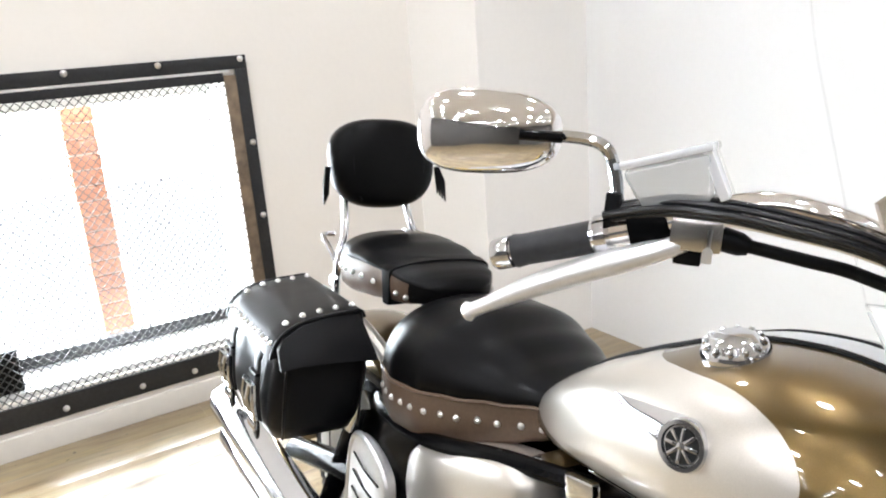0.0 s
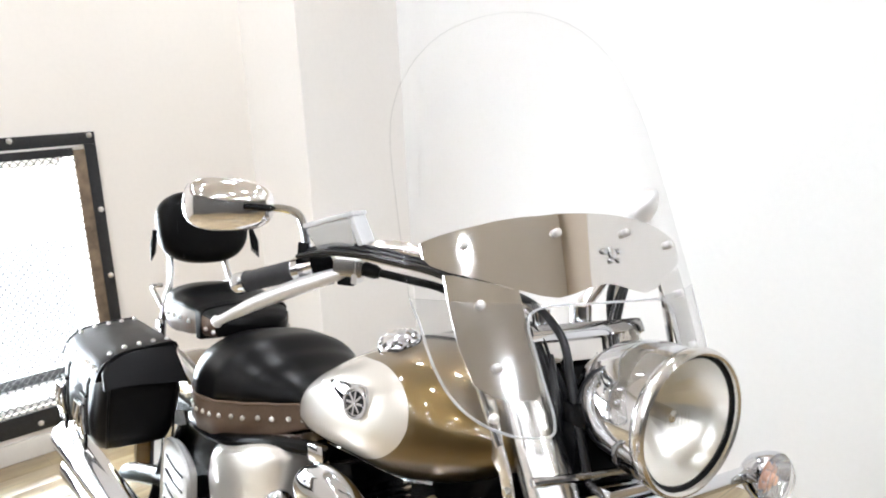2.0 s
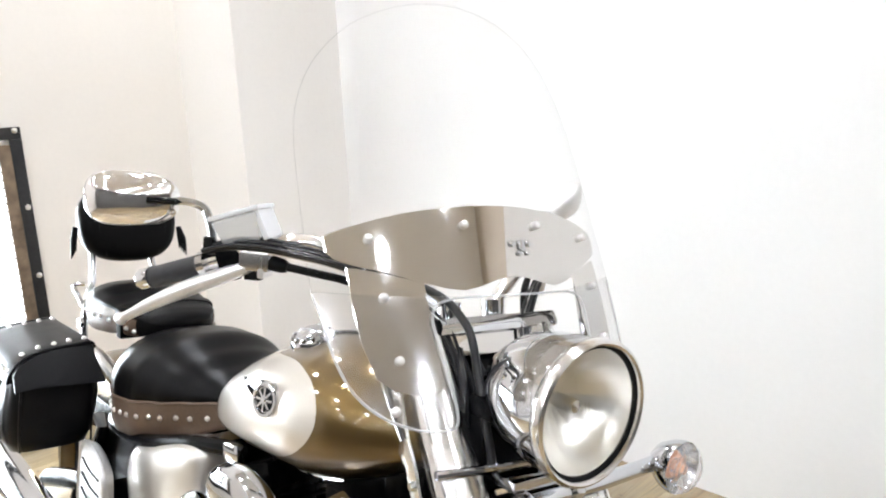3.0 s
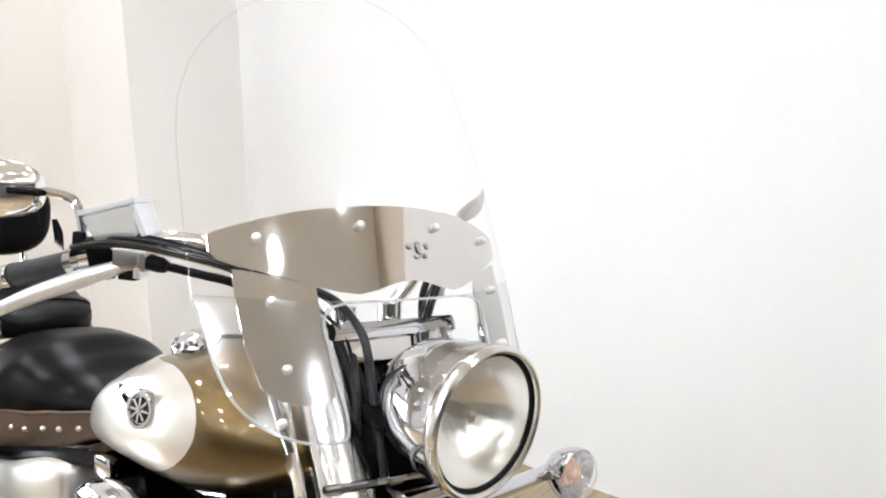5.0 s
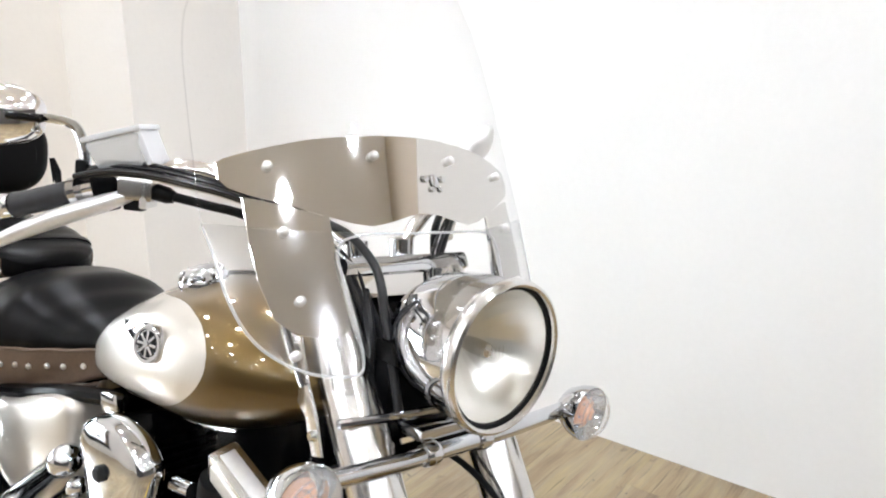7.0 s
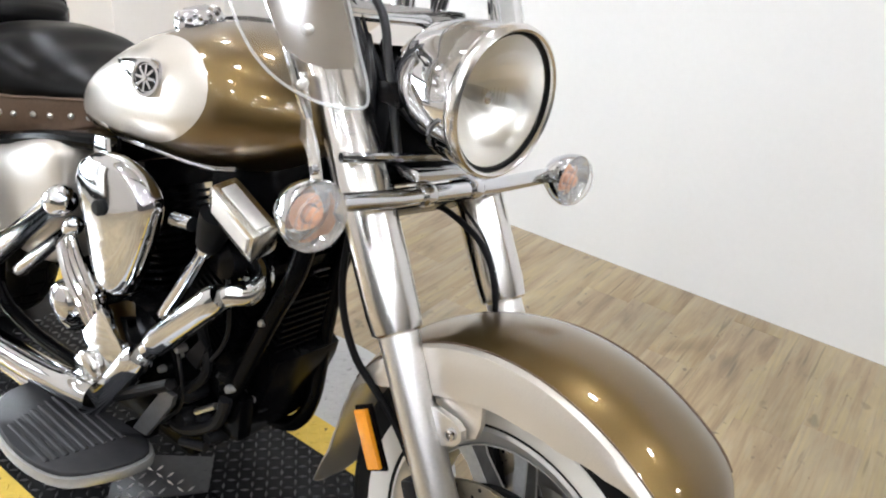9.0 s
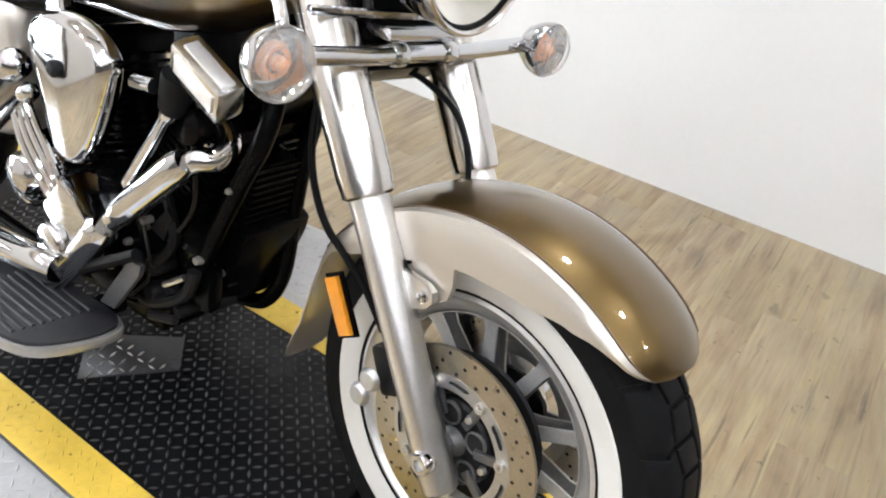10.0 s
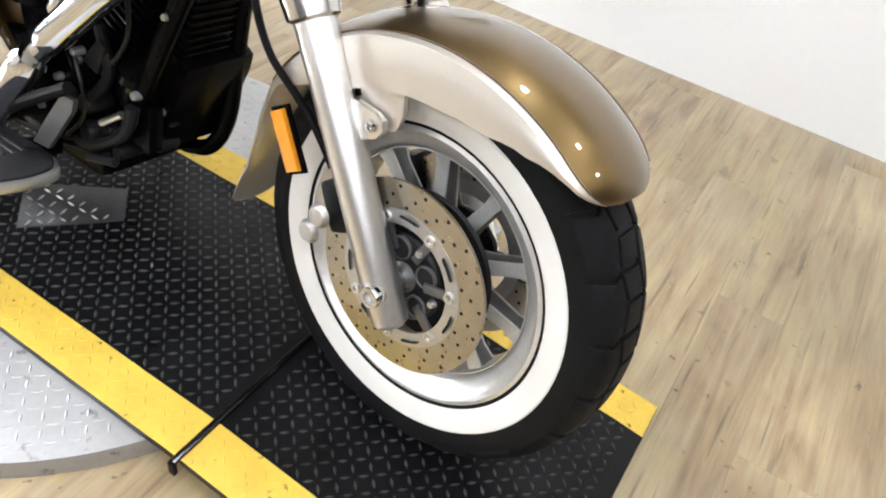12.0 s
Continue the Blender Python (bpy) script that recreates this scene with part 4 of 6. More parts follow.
# -- headlight, light bar and turn signals --
HL = Vector((-0.205, 0.0, 0.622))
TOX = pose(0, 0, 0, 0, 90, 0)  # local z to +x
HM = Matrix.Translation(HL) @ TOX
bucket = fpart("headlight", Shape().lathe([(0.0, -0.170), (0.032, -0.166), (0.063, -0.148), (0.084, -0.115), (0.0950, -0.075), (0.0985, -0.030), (0.0985, -0.006), (0.094, -0.004), (0.086, -0.07), (0.0, -0.15)], 56, HM), "chrome", "large round chrome headlight")
part("bezel", Shape().lathe([(0.0970, -0.012), (0.1005, -0.008), (0.1035, -0.001), (0.1040, 0.006), (0.1020, 0.012), (0.0980, 0.0145), (0.0945, 0.012), (0.0930, 0.006), (0.0925, -0.004)], 56, HM), "softchrome", bucket, "rounded chrome headlight bezel")
bowl_rings = []
for r, h in ((0.090, 0.0), (0.087, -0.014), (0.079, -0.032), (0.066, -0.049), (0.048, -0.064), (0.030, -0.072), (0.016, -0.076), (0.001, -0.077)):
    turn = [2 * math.pi * j / 168 for j in range(168)]
    bowl_rings.append([(r * math.cos(q), r * math.sin(q), h + 0.0014 * abs(math.sin(10 * q)) * min(1.0, (0.090 - r) / 0.02) * r / 0.09) for q in turn])
part("reflector", Shape().rings(bowl_rings, False, False, HM), "bowl", bucket, "bright fluted headlight bowl", angle=20)
part("bulb_shade", Shape().lathe([(0.0, -0.020), (0.009, -0.022), (0.011, -0.030), (0.011, -0.055), (0.008, -0.072)], 20, HM), "softchrome", bucket, "bulb with its metal shade")
part("gasket", Shape().lathe([(0.0929, 0.008), (0.0929, 0.001), (0.0890, 0.001), (0.0895, 0.006)], 48, HM, closed=True), "rubber", bucket, "black rubber ring")
part("glass", Shape().lathe([(0.0888, 0.006), (0.070, 0.014), (0.045, 0.021), (0.0, 0.025)], 48, HM), "headlens", bucket, "clear headlight glass")
ribs = Shape()
for k in range(7):
    y = -0.058 + 0.0062 * k
    ribs.tube([(HL.x + 0.0205 - 2.1 * (y * y + z * z), y, HL.z + z) for z in (0.004, 0.010, 0.017, 0.024)], [0.0006, 0.0012, 0.0012, 0.0006], 6)
tagged(part("lens_rib", ribs, "lens", bucket, "short moulded lens flutes"), kind="stuff")
part("mount_ear", Shape().box((0.05, 0.02, 0.03), Matrix.Translation((-0.33, -0.075, 0.60)), 0.006), "black", bucket)
part("mount_ear", Shape().box((0.05, 0.02, 0.03), Matrix.Translation((-0.33, 0.075, 0.60)), 0.006), "black", bucket)

bar = fpart("light_bar", Shape().tube([(-0.262, -0.235, 0.482), (-0.262, -0.10, 0.476), (-0.262, 0.10, 0.476), (-0.262, 0.235, 0.482)], 0.0125, 16), "chrome", "chrome turn signal bar")
for y in (-0.05, 0.05):
    part("clamp", Shape().lathe([(0.0, -0.012), (0.015, -0.012), (0.017, -0.008), (0.017, 0.008), (0.015, 0.012), (0.0, 0.012)], 16, Matrix.Translation((-0.262, y, 0.476)) @ ALONG_Y), "chrome", bar, "chrome clamp")
part("centre_bracket", Shape().box((0.07, 0.13, 0.018), Matrix.Translation((-0.300, 0, 0.500)), 0.006), "chrome", bar)
part("upper_rod", Shape().tube(smooth_path([(-0.315, -0.165, 0.520), (-0.30, -0.08, 0.520), (-0.29, 0.0, 0.520)]), 0.007, 10), "chrome", bar)
part("upper_rod", Shape().tube(smooth_path([(-0.315, 0.165, 0.520), (-0.30, 0.08, 0.520), (-0.29, 0.0, 0.520)]), 0.007, 10), "chrome", bar)
for y in (-0.265, 0.265):
    SM = Matrix.Translation((-0.236, y, 0.482)) @ TOX
    sig = fpart("turn_signal", Shape().lathe([(0.0, -0.045), (0.015, -0.044), (0.030, -0.032), (0.041, -0.012), (0.0445, 0.004), (0.0435, 0.010), (0.040, 0.006), (0.030, -0.02), (0.0, -0.030)], 36, SM), "chrome", "round chrome turn signal with clear lens")
    part("bulb", Shape().lathe([(0.0, 0.014), (0.007, 0.011), (0.010, 0.002), (0.009, -0.012), (0.0, -0.024)], 20, SM), "orange", sig, "orange bulb")
    gl = Shape().lathe([(0.0425, 0.008), (0.040, 0.018), (0.030, 0.027), (0.015, 0.032), (0.0, 0.033)], 36, SM)
    part("colour_ring", Shape().lathe([(0.024, -0.010), (0.019, -0.002), (0.013, -0.004), (0.016, -0.012)], 30, SM, closed=True), "orange", sig, "pale orange ring")
    part("lens", gl, "signal_lens", sig, "clear ribbed lens")
    rr = Shape()
    for rad in (0.036, 0.030, 0.024):
        rr.lathe([(rad + 0.0012, 0.019 + (0.036 - rad) * 0.75), (rad, 0.0215 + (0.036 - rad) * 0.75), (rad - 0.0012, 0.0195 + (0.036 - rad) * 0.75)], 36, SM)
    tagged(part("lens_ring", rr, "signal_lens", sig, "moulded lens rings"), kind="stuff")

# -- triple clamps, head and wiring in front of the tank --
fpart("lower_clamp", Shape().box((0.075, 0.30, 0.034), Matrix.Translation((-0.335, 0, 0.435)) @ pose(0, 0, 0, 0, -34, 0), 0.010), "black", "black lower fork clamp")
fpart("upper_clamp", Shape().box((0.085, 0.31, 0.028), Matrix.Translation((-0.462, 0, 0.672)) @ pose(0, 0, 0, 0, -34, 0), 0.010), "chrome", "chrome upper fork clamp")
fpart("head_cover", Shape().box((0.055, 0.205, 0.215), Matrix.Translation((-0.398, 0, 0.552)) @ pose(0, 0, 0, 0, -34, 0), 0.014), "black", "black cover between the fork tubes behind the headlight")
fpart("clamp_cover", Shape().box((0.010, 0.272, 0.054), Matrix.Translation((-0.430, 0.012, 0.672)) @ pose(0, 0, 0, 0, -26, 0), 0.004), "trim", "flat polished cover plate over the handlebar clamp")
wires = fpart("wiring", Shape().tube(smooth_path([(-0.34, -0.07, 0.45), (-0.355, -0.085, 0.52), (-0.37, -0.08, 0.60), (-0.42, -0.06, 0.66)]), 0.008, 8), "cable", "black cables behind the headlight")
for q, (y, off) in enumerate(((-0.055, 0.0), (-0.03, 0.012), (0.04, 0.0), (0.07, 0.01))):
    part("cable", Shape().tube(smooth_path([(-0.345 - off, y, 0.455), (-0.36 - off, y * 1.3, 0.52), (-0.37, y * 1.1, 0.60), (-0.44, y, 0.67)]), 0.006, 8), "rubber", wires)
part("cable_sleeve", Shape().tube(smooth_path([(-0.555, -0.170, 0.775), (-0.490, -0.105, 0.752), (-0.435, -0.080, 0.735), (-0.387, -0.075, 0.707), (-0.366, -0.075, 0.680), (-0.355, -0.075, 0.650), (-0.334, -0.075, 0.600), (-0.302, -0.075, 0.520)]), 0.0065, 12), "cable", wires, "thick dark cable sleeve arching to the headlight")
part("loom_box", Shape().box((0.10, 0.16, 0.10), Matrix.Translation((-0.375, 0.0, 0.545)), 0.02), "dark", wires, "dark electrical box")
part("hose_left", Shape().tube(smooth_path([(-0.335, 0.050, 0.425), (-0.304, 0.058, 0.422), (-0.240, 0.060, 0.403), (-0.203, 0.062, 0.368), (-0.183, 0.062, 0.325), (-0.178, 0.066, 0.285)]), 0.0050, 10), "rubber", wires, "black brake hose")

# -- windshield --


def shield_x(y, z, off=0.0):
    return -0.393 - 1.06 * y * y - 0.5 * (z - 0.829) + off


def sheet(rows, thick=0.004, off=0.0, n=18):
    """A curved sheet from rows of (z, y from, y to)."""
    s = Shape()
    rings = []
    for z, a, b in rows:
        ys = [a + (b - a) * i / n for i in range(n + 1)]
        rings.append([(shield_x(y, z, off), y, z) for y in ys] + [(shield_x(y, z, off - thick), y, z) for y in ys[::-1]])
    return s.rings(rings)


main = [(0.754, 0.297), (0.78, 0.297), (0.83, 0.295), (0.90, 0.292), (0.95, 0.289), (1.00, 0.281), (1.05, 0.262), (1.09, 0.236), (1.12, 0.208), (1.145, 0.176), (1.165, 0.138), (1.18, 0.098), (1.19, 0.055), (1.194, 0.02)]
shield = fpart("windshield", sheet([(z, -w, w) for z, w in main]), "clear", "tall clear curved windshield")
lobe = [(0.588, 0.165, 0.180), (0.589, 0.155, 0.195), (0.593, 0.148, 0.212), (0.60, 0.1445, 0.230), (0.61, 0.143, 0.247), (0.622, 0.143, 0.260), (0.64, 0.145, 0.272), (0.665, 0.1475, 0.281), (0.69, 0.149, 0.286), (0.72, 0.152, 0.290), (0.735, 0.148, 0.293), (0.743, 0.141, 0.295), (0.749, 0.125, 0.296), (0.7525, 0.10, 0.297), (0.7538, 0.05, 0.297)]
for s in (-1, 1):
    part("lower_lobe", sheet([(z, s * a, s * b) for z, a, b in lobe], n=8), "lobe", shield, "clear lower wing of the windshield")
M["edge"] = glass("acrylic_edge", (0.97, 0.97, 0.97), 0.2)
rim_pts = [(0.0, 1.1955)] + [(w, z) for z, w in main[::-1]][1:] + [(b, z) for z, a, b in lobe[::-1]] + [(0.172, 0.5875)] + [(a, z) for z, a, b in lobe] + [(0.0, 0.754)]
rim_line = [(p[0], p[1]) for p in smooth_path([(a, b, 0) for a, b in rim_pts], 4)]
for s in (-1, 1):
    part("rim", Shape().tube([(shield_x(y, z, -0.002), s * y, z) for y, z in rim_line], 0.0010, 6), "edge", shield, "pale polished rim of the sheet")


for s in (-1, 1):
    wing = [(b, z) for z, a, b in lobe[::-1]][2:] + [(0.172, 0.5875)] + [(a, z) for z, a, b in lobe] + [(0.0, 0.7545)]
    wing = [(p[0], p[1]) for p in smooth_path([(a, b, 0) for a, b in wing], 4)]
    part("wing_edge", Shape().tube([(shield_x(y, z, -0.002), s * y, z) for y, z in wing], 0.0021, 6), "wing_edge", shield, "pale thick edge of the lower wing")


def plate(cols, thick=0.003, off=-0.008):
    """A bent metal plate from columns of (y, z from, z to)."""
    s = Shape()
    rings = []
    for y, a, b in cols:
        zs = [a + (b - a) * i / 8 for i in range(9)]
        rings.append([(shield_x(y, z, off), y, z) for z in zs] + [(shield_x(y, z, off - thick), y, z) for z in zs[::-1]])
    return s.rings(rings)


half = [(0.0, 0.779, 0.880), (0.03, 0.775, 0.8795), (0.06, 0.767, 0.878), (0.09, 0.761, 0.874), (0.12, 0.764, 0.871), (0.16, 0.773, 0.864), (0.20, 0.783, 0.853), (0.24, 0.790, 0.840), (0.262, 0.797, 0.831), (0.270, 0.806, 0.825)]
cols = [(-y, a, b) for y, a, b in half[:0:-1]] + half
trim = part("trim_plate", plate(cols), "trim", shield, "polished chrome windshield plate")
for s in (-1, 1):
    leg = [(s * 0.150, 0.640, 0.772), (s * 0.158, 0.631, 0.772), (s * 0.19, 0.629, 0.779), (s * 0.215, 0.634, 0.783), (s * 0.235, 0.648, 0.786), (s * 0.245, 0.69, 0.786), (s * 0.248, 0.73, 0.786)]
    part("trim_leg", plate(leg), "trim", shield, "polished chrome side plate")
    for y, z in ((0.217, 0.829), (0.073, 0.853), (0.211, 0.752), (0.206, 0.673), (0.222, 0.612)):
        p = (shield_x(s * y, z), s * y, z)
        part("bolt", Shape().lathe([(0.0, 0.0032), (0.0036, 0.0028), (0.0060, 0.0012), (0.0066, 0.0), (0.0066, -0.010)], 18, Matrix.Translation(p) @ pose(0, 0, 0, 0, 64, math.degrees(math.atan(2 * 1.06 * s * y)))), "silverpaint", shield, "domed chrome bolt")
    part("side_stay", Shape().tube(smooth_path([(-0.36, s * 0.19, 0.56), (-0.40, s * 0.205, 0.64), (-0.455, s * 0.215, 0.77), (-0.47, s * 0.21, 0.80)]), 0.006, 8), "chrome", shield, "chrome windshield stay")
for s in (-1, 1):
    strip = Shape().slab([(-0.430, 0.603), (-0.409, 0.608), (-0.383, 0.548), (-0.366, 0.524), (-0.340, 0.466), (-0.360, 0.460), (-0.384, 0.508), (-0.404, 0.520)], 0.005, Matrix.Translation((0, s * 0.166 + 0.0025, 0)) @ pose(0, 0, 0, 90), 0.0015)
    part("mount_strip", strip, "softchrome", shield, "pale chrome mounting strip beside the fork")
    for x, z in ((-0.360, 0.488), (-0.418, 0.590)):
        part("strip_bolt", Shape().lathe([(0.0, 0.006), (0.005, 0.006), (0.0075, 0.002), (0.0075, -0.004)], 14, Matrix.Translation((x, s * 0.169, z)) @ pose(0, 0, 0, -90 * s)), "chrome", shield, "chrome strip bolt")
crest = Shape()
for dy, dz, sy, sz in ((0.0, 0.0, 0.016, 0.022), (-0.018, 0.003, 0.016, 0.010), (0.018, 0.003, 0.016, 0.010), (-0.008, -0.011, 0.010, 0.008), (0.010, -0.011, 0.010, 0.008)):
    crest.blob((0.006, sy, sz), 2.4, 12, 6, Matrix.Translation((shield_x(0.03 + dy, 0.822 + dz, -0.0065), 0.03 + dy, 0.822 + dz)) @ pose(0, 0, 0, 0, -26, 0))
part("crest", crest, "chrome", shield, "small cast chrome ornament")

# -- handlebar --
half_bar = [(-0.470, 0.045, 0.715), (-0.490, 0.10, 0.750), (-0.525, 0.18, 0.785), (-0.555, 0.225, 0.800), (-0.585, 0.252, 0.805), (-0.615, 0.280, 0.797), (-0.655, 0.315, 0.776), (-0.705, 0.356, 0.753), (-0.782, 0.418, 0.720)]
for s in (-1, 1):
    pts = [(x, s * y, z) for x, y, z in half_bar]
    hb = fpart("handlebar", Shape().tube(smooth_path(pts), 0.0125, 14), "mirrorback", "wide swept chrome handlebar")
    a, b = Vector((-0.700, s * 0.352, 0.755)), Vector((-0.776, s * 0.413, 0.722))
    ln = (b - a).length
    part("grip", Shape().lathe([(0.0, 0), (0.019, 0.0), (0.0195, 0.004), (0.0175, 0.012), (0.017, ln - 0.014), (0.0185, ln - 0.004), (0.0, ln)], 24, along(a, b)), "griprubber", hb, "black rubber grip")
    part("grip_end", Shape().lathe([(0.0, 0), (0.0175, 0.0), (0.0175, 0.018), (0.015, 0.022), (0.0, 0.023)], 24, along(b, b + (b - a))), "chrome", hb, "ribbed chrome grip end")
    part("grip_collar", Shape().lathe([(0.0, -0.004), (0.021, -0.004), (0.021, 0.008), (0.018, 0.012), (0.0, 0.012)], 24, along(a, b)), "chrome", hb)
    d = (b - a).normalized()
    sw = Matrix.Translation(Vector((-0.668, s * 0.322, 0.766))) @ d.to_track_quat("Z", "Y").to_matrix().to_4x4()
    part("switch_housing", Shape().box((0.036, 0.038, 0.042), sw, 0.010), "black", hb, "black switch housing")
    part("switch_button", Shape().box((0.014, 0.012, 0.016), sw @ Matrix.Translation((0.0, -0.026, 0.005)), 0.003), "dark", hb)
    # brake or clutch lever
    lv = smooth_path([(-0.636, s * 0.305, 0.762), (-0.66, s * 0.335, 0.744), (-0.695, s * 0.372, 0.722), (-0.735, s * 0.412, 0.694), (-0.766, s * 0.445, 0.668), (-0.782, s * 0.461, 0.655)], 5)
    k = len(lv)
    rad = [0.013 + 0.006 * math.sin(math.pi * min(1.0, i / (k - 1) * 1.25)) - 0.003 * (i / (k - 1)) for i in range(k)]
    rad[-3:] = [0.0105, 0.0145, 0.012]
    part("lever", Shape().tube(lv, rad, 14, flat=0.75), "silverpaint", hb, "silver hand lever with ball end")
    perch = Matrix.Translation((-0.632, s * 0.298, 0.770)) @ pose(0, 0, 0, 0, 0, 45 * -s)
    part("lever_perch", Shape().box((0.048, 0.034, 0.032), perch, 0.006), "softchrome", hb, "silver lever perch")
    part("perch_clamp", Shape().box((0.010, 0.042, 0.036), perch @ Matrix.Translation((0.012, 0.004, -0.008)), 0.003), "silverpaint", hb, "silver clamp half")
    part("hose_fitting", Shape().tube([(-0.628, s * 0.291, 0.770), (-0.606, s * 0.268, 0.764), (-0.600, s * 0.262, 0.762)], [0.0125, 0.0115, 0.008], 14), "dark", hb, "black hose fitting")
    part("brake_hose", Shape().tube(smooth_path([(-0.606, s * 0.268, 0.764), (-0.570, s * 0.225, 0.756), (-0.535, s * 0.185, 0.747), (-0.480, s * 0.125, 0.715), (-0.415, s * 0.085, 0.630)]), 0.0066, 12), "dark", hb, "thick black hydraulic hose")
    part("cable_bracket", Shape().box((0.016, 0.012, 0.046), Matrix.Translation((-0.694, s * 0.352, 0.776)) @ pose(0, 0, 0, 0, 0, 45 * -s), 0.004), "dark", hb, "black cable bracket")
    part("perch_switch", Shape().box((0.026, 0.020, 0.016), perch @ Matrix.Translation((-0.006, 0.004, -0.024)), 0.004), "dark", hb, "black lever switch")
    part("reservoir_foot", Shape().box((0.020, 0.026, 0.020), Matrix.Translation((-0.622, s * 0.283, 0.794)) @ pose(0, 0, 0, 0, 0, 45 * -s), 0.006), "softchrome", hb, "chrome reservoir foot")
    # fluid reservoir
    rp = Matrix.Translation((-0.657, s * 0.308, 0.812)) @ d.to_track_quat("X", "Z").to_matrix().to_4x4()
    rs2 = Shape()
    rs2.rings([[(cx * lx / 2, cy * ly / 2, zz) for cx, cy in ((-1, -0.8), (-0.9, -1), (0.9, -1), (1, -0.8), (1, 0.8), (0.9, 1), (-0.9, 1), (-1, 0.8))] for zz, lx, ly in ((-0.024, 0.058, 0.036), (-0.018, 0.066, 0.042), (0.010, 0.080, 0.048), (0.016, 0.084, 0.052), (0.022, 0.084, 0.052), (0.026, 0.078, 0.046))], True, False, rp)
    part("fluid_reservoir", rs2, "reservoir", hb, "pale brake fluid reservoir")
    part("reservoir_lid", Shape().box((0.088, 0.056, 0.008), rp @ Matrix.Translation((0, 0, 0.0295)), 0.003), "frost", hb, "pale reservoir lid")
    part("reservoir_end", Shape().box((0.009, 0.050, 0.056), rp @ Matrix.Translation((-0.040, 0, 0.006)) @ pose(0, 0, 0, 0, 8, 0), 0.003), "frost", hb, "pale end plate of the reservoir")
    # cables from the switch gear to the head
    for q, (dy, dz, r) in enumerate(((0.0, 0.008, 0.0032), (0.010, 0.000, 0.0038), (-0.010, 0.014, 0.0028), (0.004, -0.006, 0.0032), (-0.004, -0.010, 0.0028))):
        part("control_cable", Shape().tube(smooth_path([(-0.695, s * (0.352 + dy), 0.776 + dz * 0.8), (-0.640, s * (0.320 + dy * 0.5), 0.792 + dz * 0.8), (-0.573, s * (0.263 + dy * 0.6), 0.789 + dz * 0.8), (-0.500, s * (0.185 + dy * 0.4), 0.766 + dz * 0.7), (-0.430, s * (0.085 + dy), 0.69 + dz * 0.4), (-0.385, s * 0.07, 0.60)]), r, 8), "satin" if q == 4 else "cable", hb, "bright braided cable" if q == 4 else "black control cable")
    # mirror
    c0, c1 = Vector((-0.748, s * 0.391, 0.848)), Vector((-0.848, s * 0.497, 0.845))
    if s > 0:
        c0, c1 = Vector((-0.790, 0.470, 0.838)), Vector((-0.771, 0.560, 0.888))
    dd = (c1 - c0).normalized()
    nn = Vector((0, 0, 1)).cross(dd).normalized() * s
    if nn.x < 0:
        nn = -nn
    mm = Matrix((dd.to_4d(), Vector((0, 0, 1, 0)), nn.to_4d(), (0, 0, 0, 1))).transposed()
    mm = Matrix.Translation((c0 + c1) / 2) @ Matrix(((mm[0][0], mm[0][1], mm[0][2], 0), (mm[1][0], mm[1][1], mm[1][2], 0), (mm[2][0], mm[2][1], mm[2][2], 0), (0, 0, 0, 1)))
    out = []
    for i in range(40):
        a = 2 * math.pi * i / 40
        cx, cy = math.cos(a), math.sin(a)
        px = math.copysign(abs(cx) ** 0.72, cx)
        py = 0.044 * math.copysign(abs(cy) ** 0.72, cy) * (1.0 + 0.10 * px)
        out.append((px * (0.078 if s < 0 else 0.046), py * (1.0 if s < 0 else 0.85)))
    ring = []
    for zz, f in ((-0.012, 0.985), (-0.006, 1.0), (0.004, 0.985), (0.013, 0.90), (0.019, 0.72), (0.023, 0.45), (0.0245, 0.15)):
        ring.append([(x * f, y * f, zz) for x, y in out])
    mir = part("mirror", Shape().rings(ring, True, False, mm), "mirrorback" if s < 0 else "silverpaint", hb, "oval chrome rear-view mirror")
    stem = smooth_path([(-0.696, s * 0.345, 0.790), (-0.700, s * 0.348, 0.815), (-0.708, s * 0.356, 0.840), (-0.725, s * 0.371, 0.848), (-0.756, s * 0.397, 0.848)])
    socket = [tuple(Vector((-0.742, s * 0.385, 0.848)) + nn * 0.012), tuple(Vector((-0.772, s * 0.415, 0.848)) + nn * 0.020)]
    if s > 0:
        stem = smooth_path([(-0.696, 0.345, 0.790), (-0.700, 0.350, 0.812), (-0.730, 0.380, 0.824), (-0.785, 0.425, 0.826)])
        socket = [(-0.775, 0.418, 0.825), (-0.792, 0.445, 0.832)]
    part("mirror_stem", Shape().tube(stem, 0.0065, 10), "chrome", hb, "bent chrome mirror stem")
    # near socket is black to paint the stem's dark reflection on the mirror
    part("mirror_socket", Shape().tube(socket, 0.0085, 10, flat=0.7), "black" if s < 0 else "silverpaint", hb, "stem socket, the near one black for the stem's reflection")
    part("riser", Shape().tube([(-0.462, s * 0.045, 0.672), (-0.470, s * 0.045, 0.722)], 0.019, 16), "chrome", hb, "chrome handlebar riser")

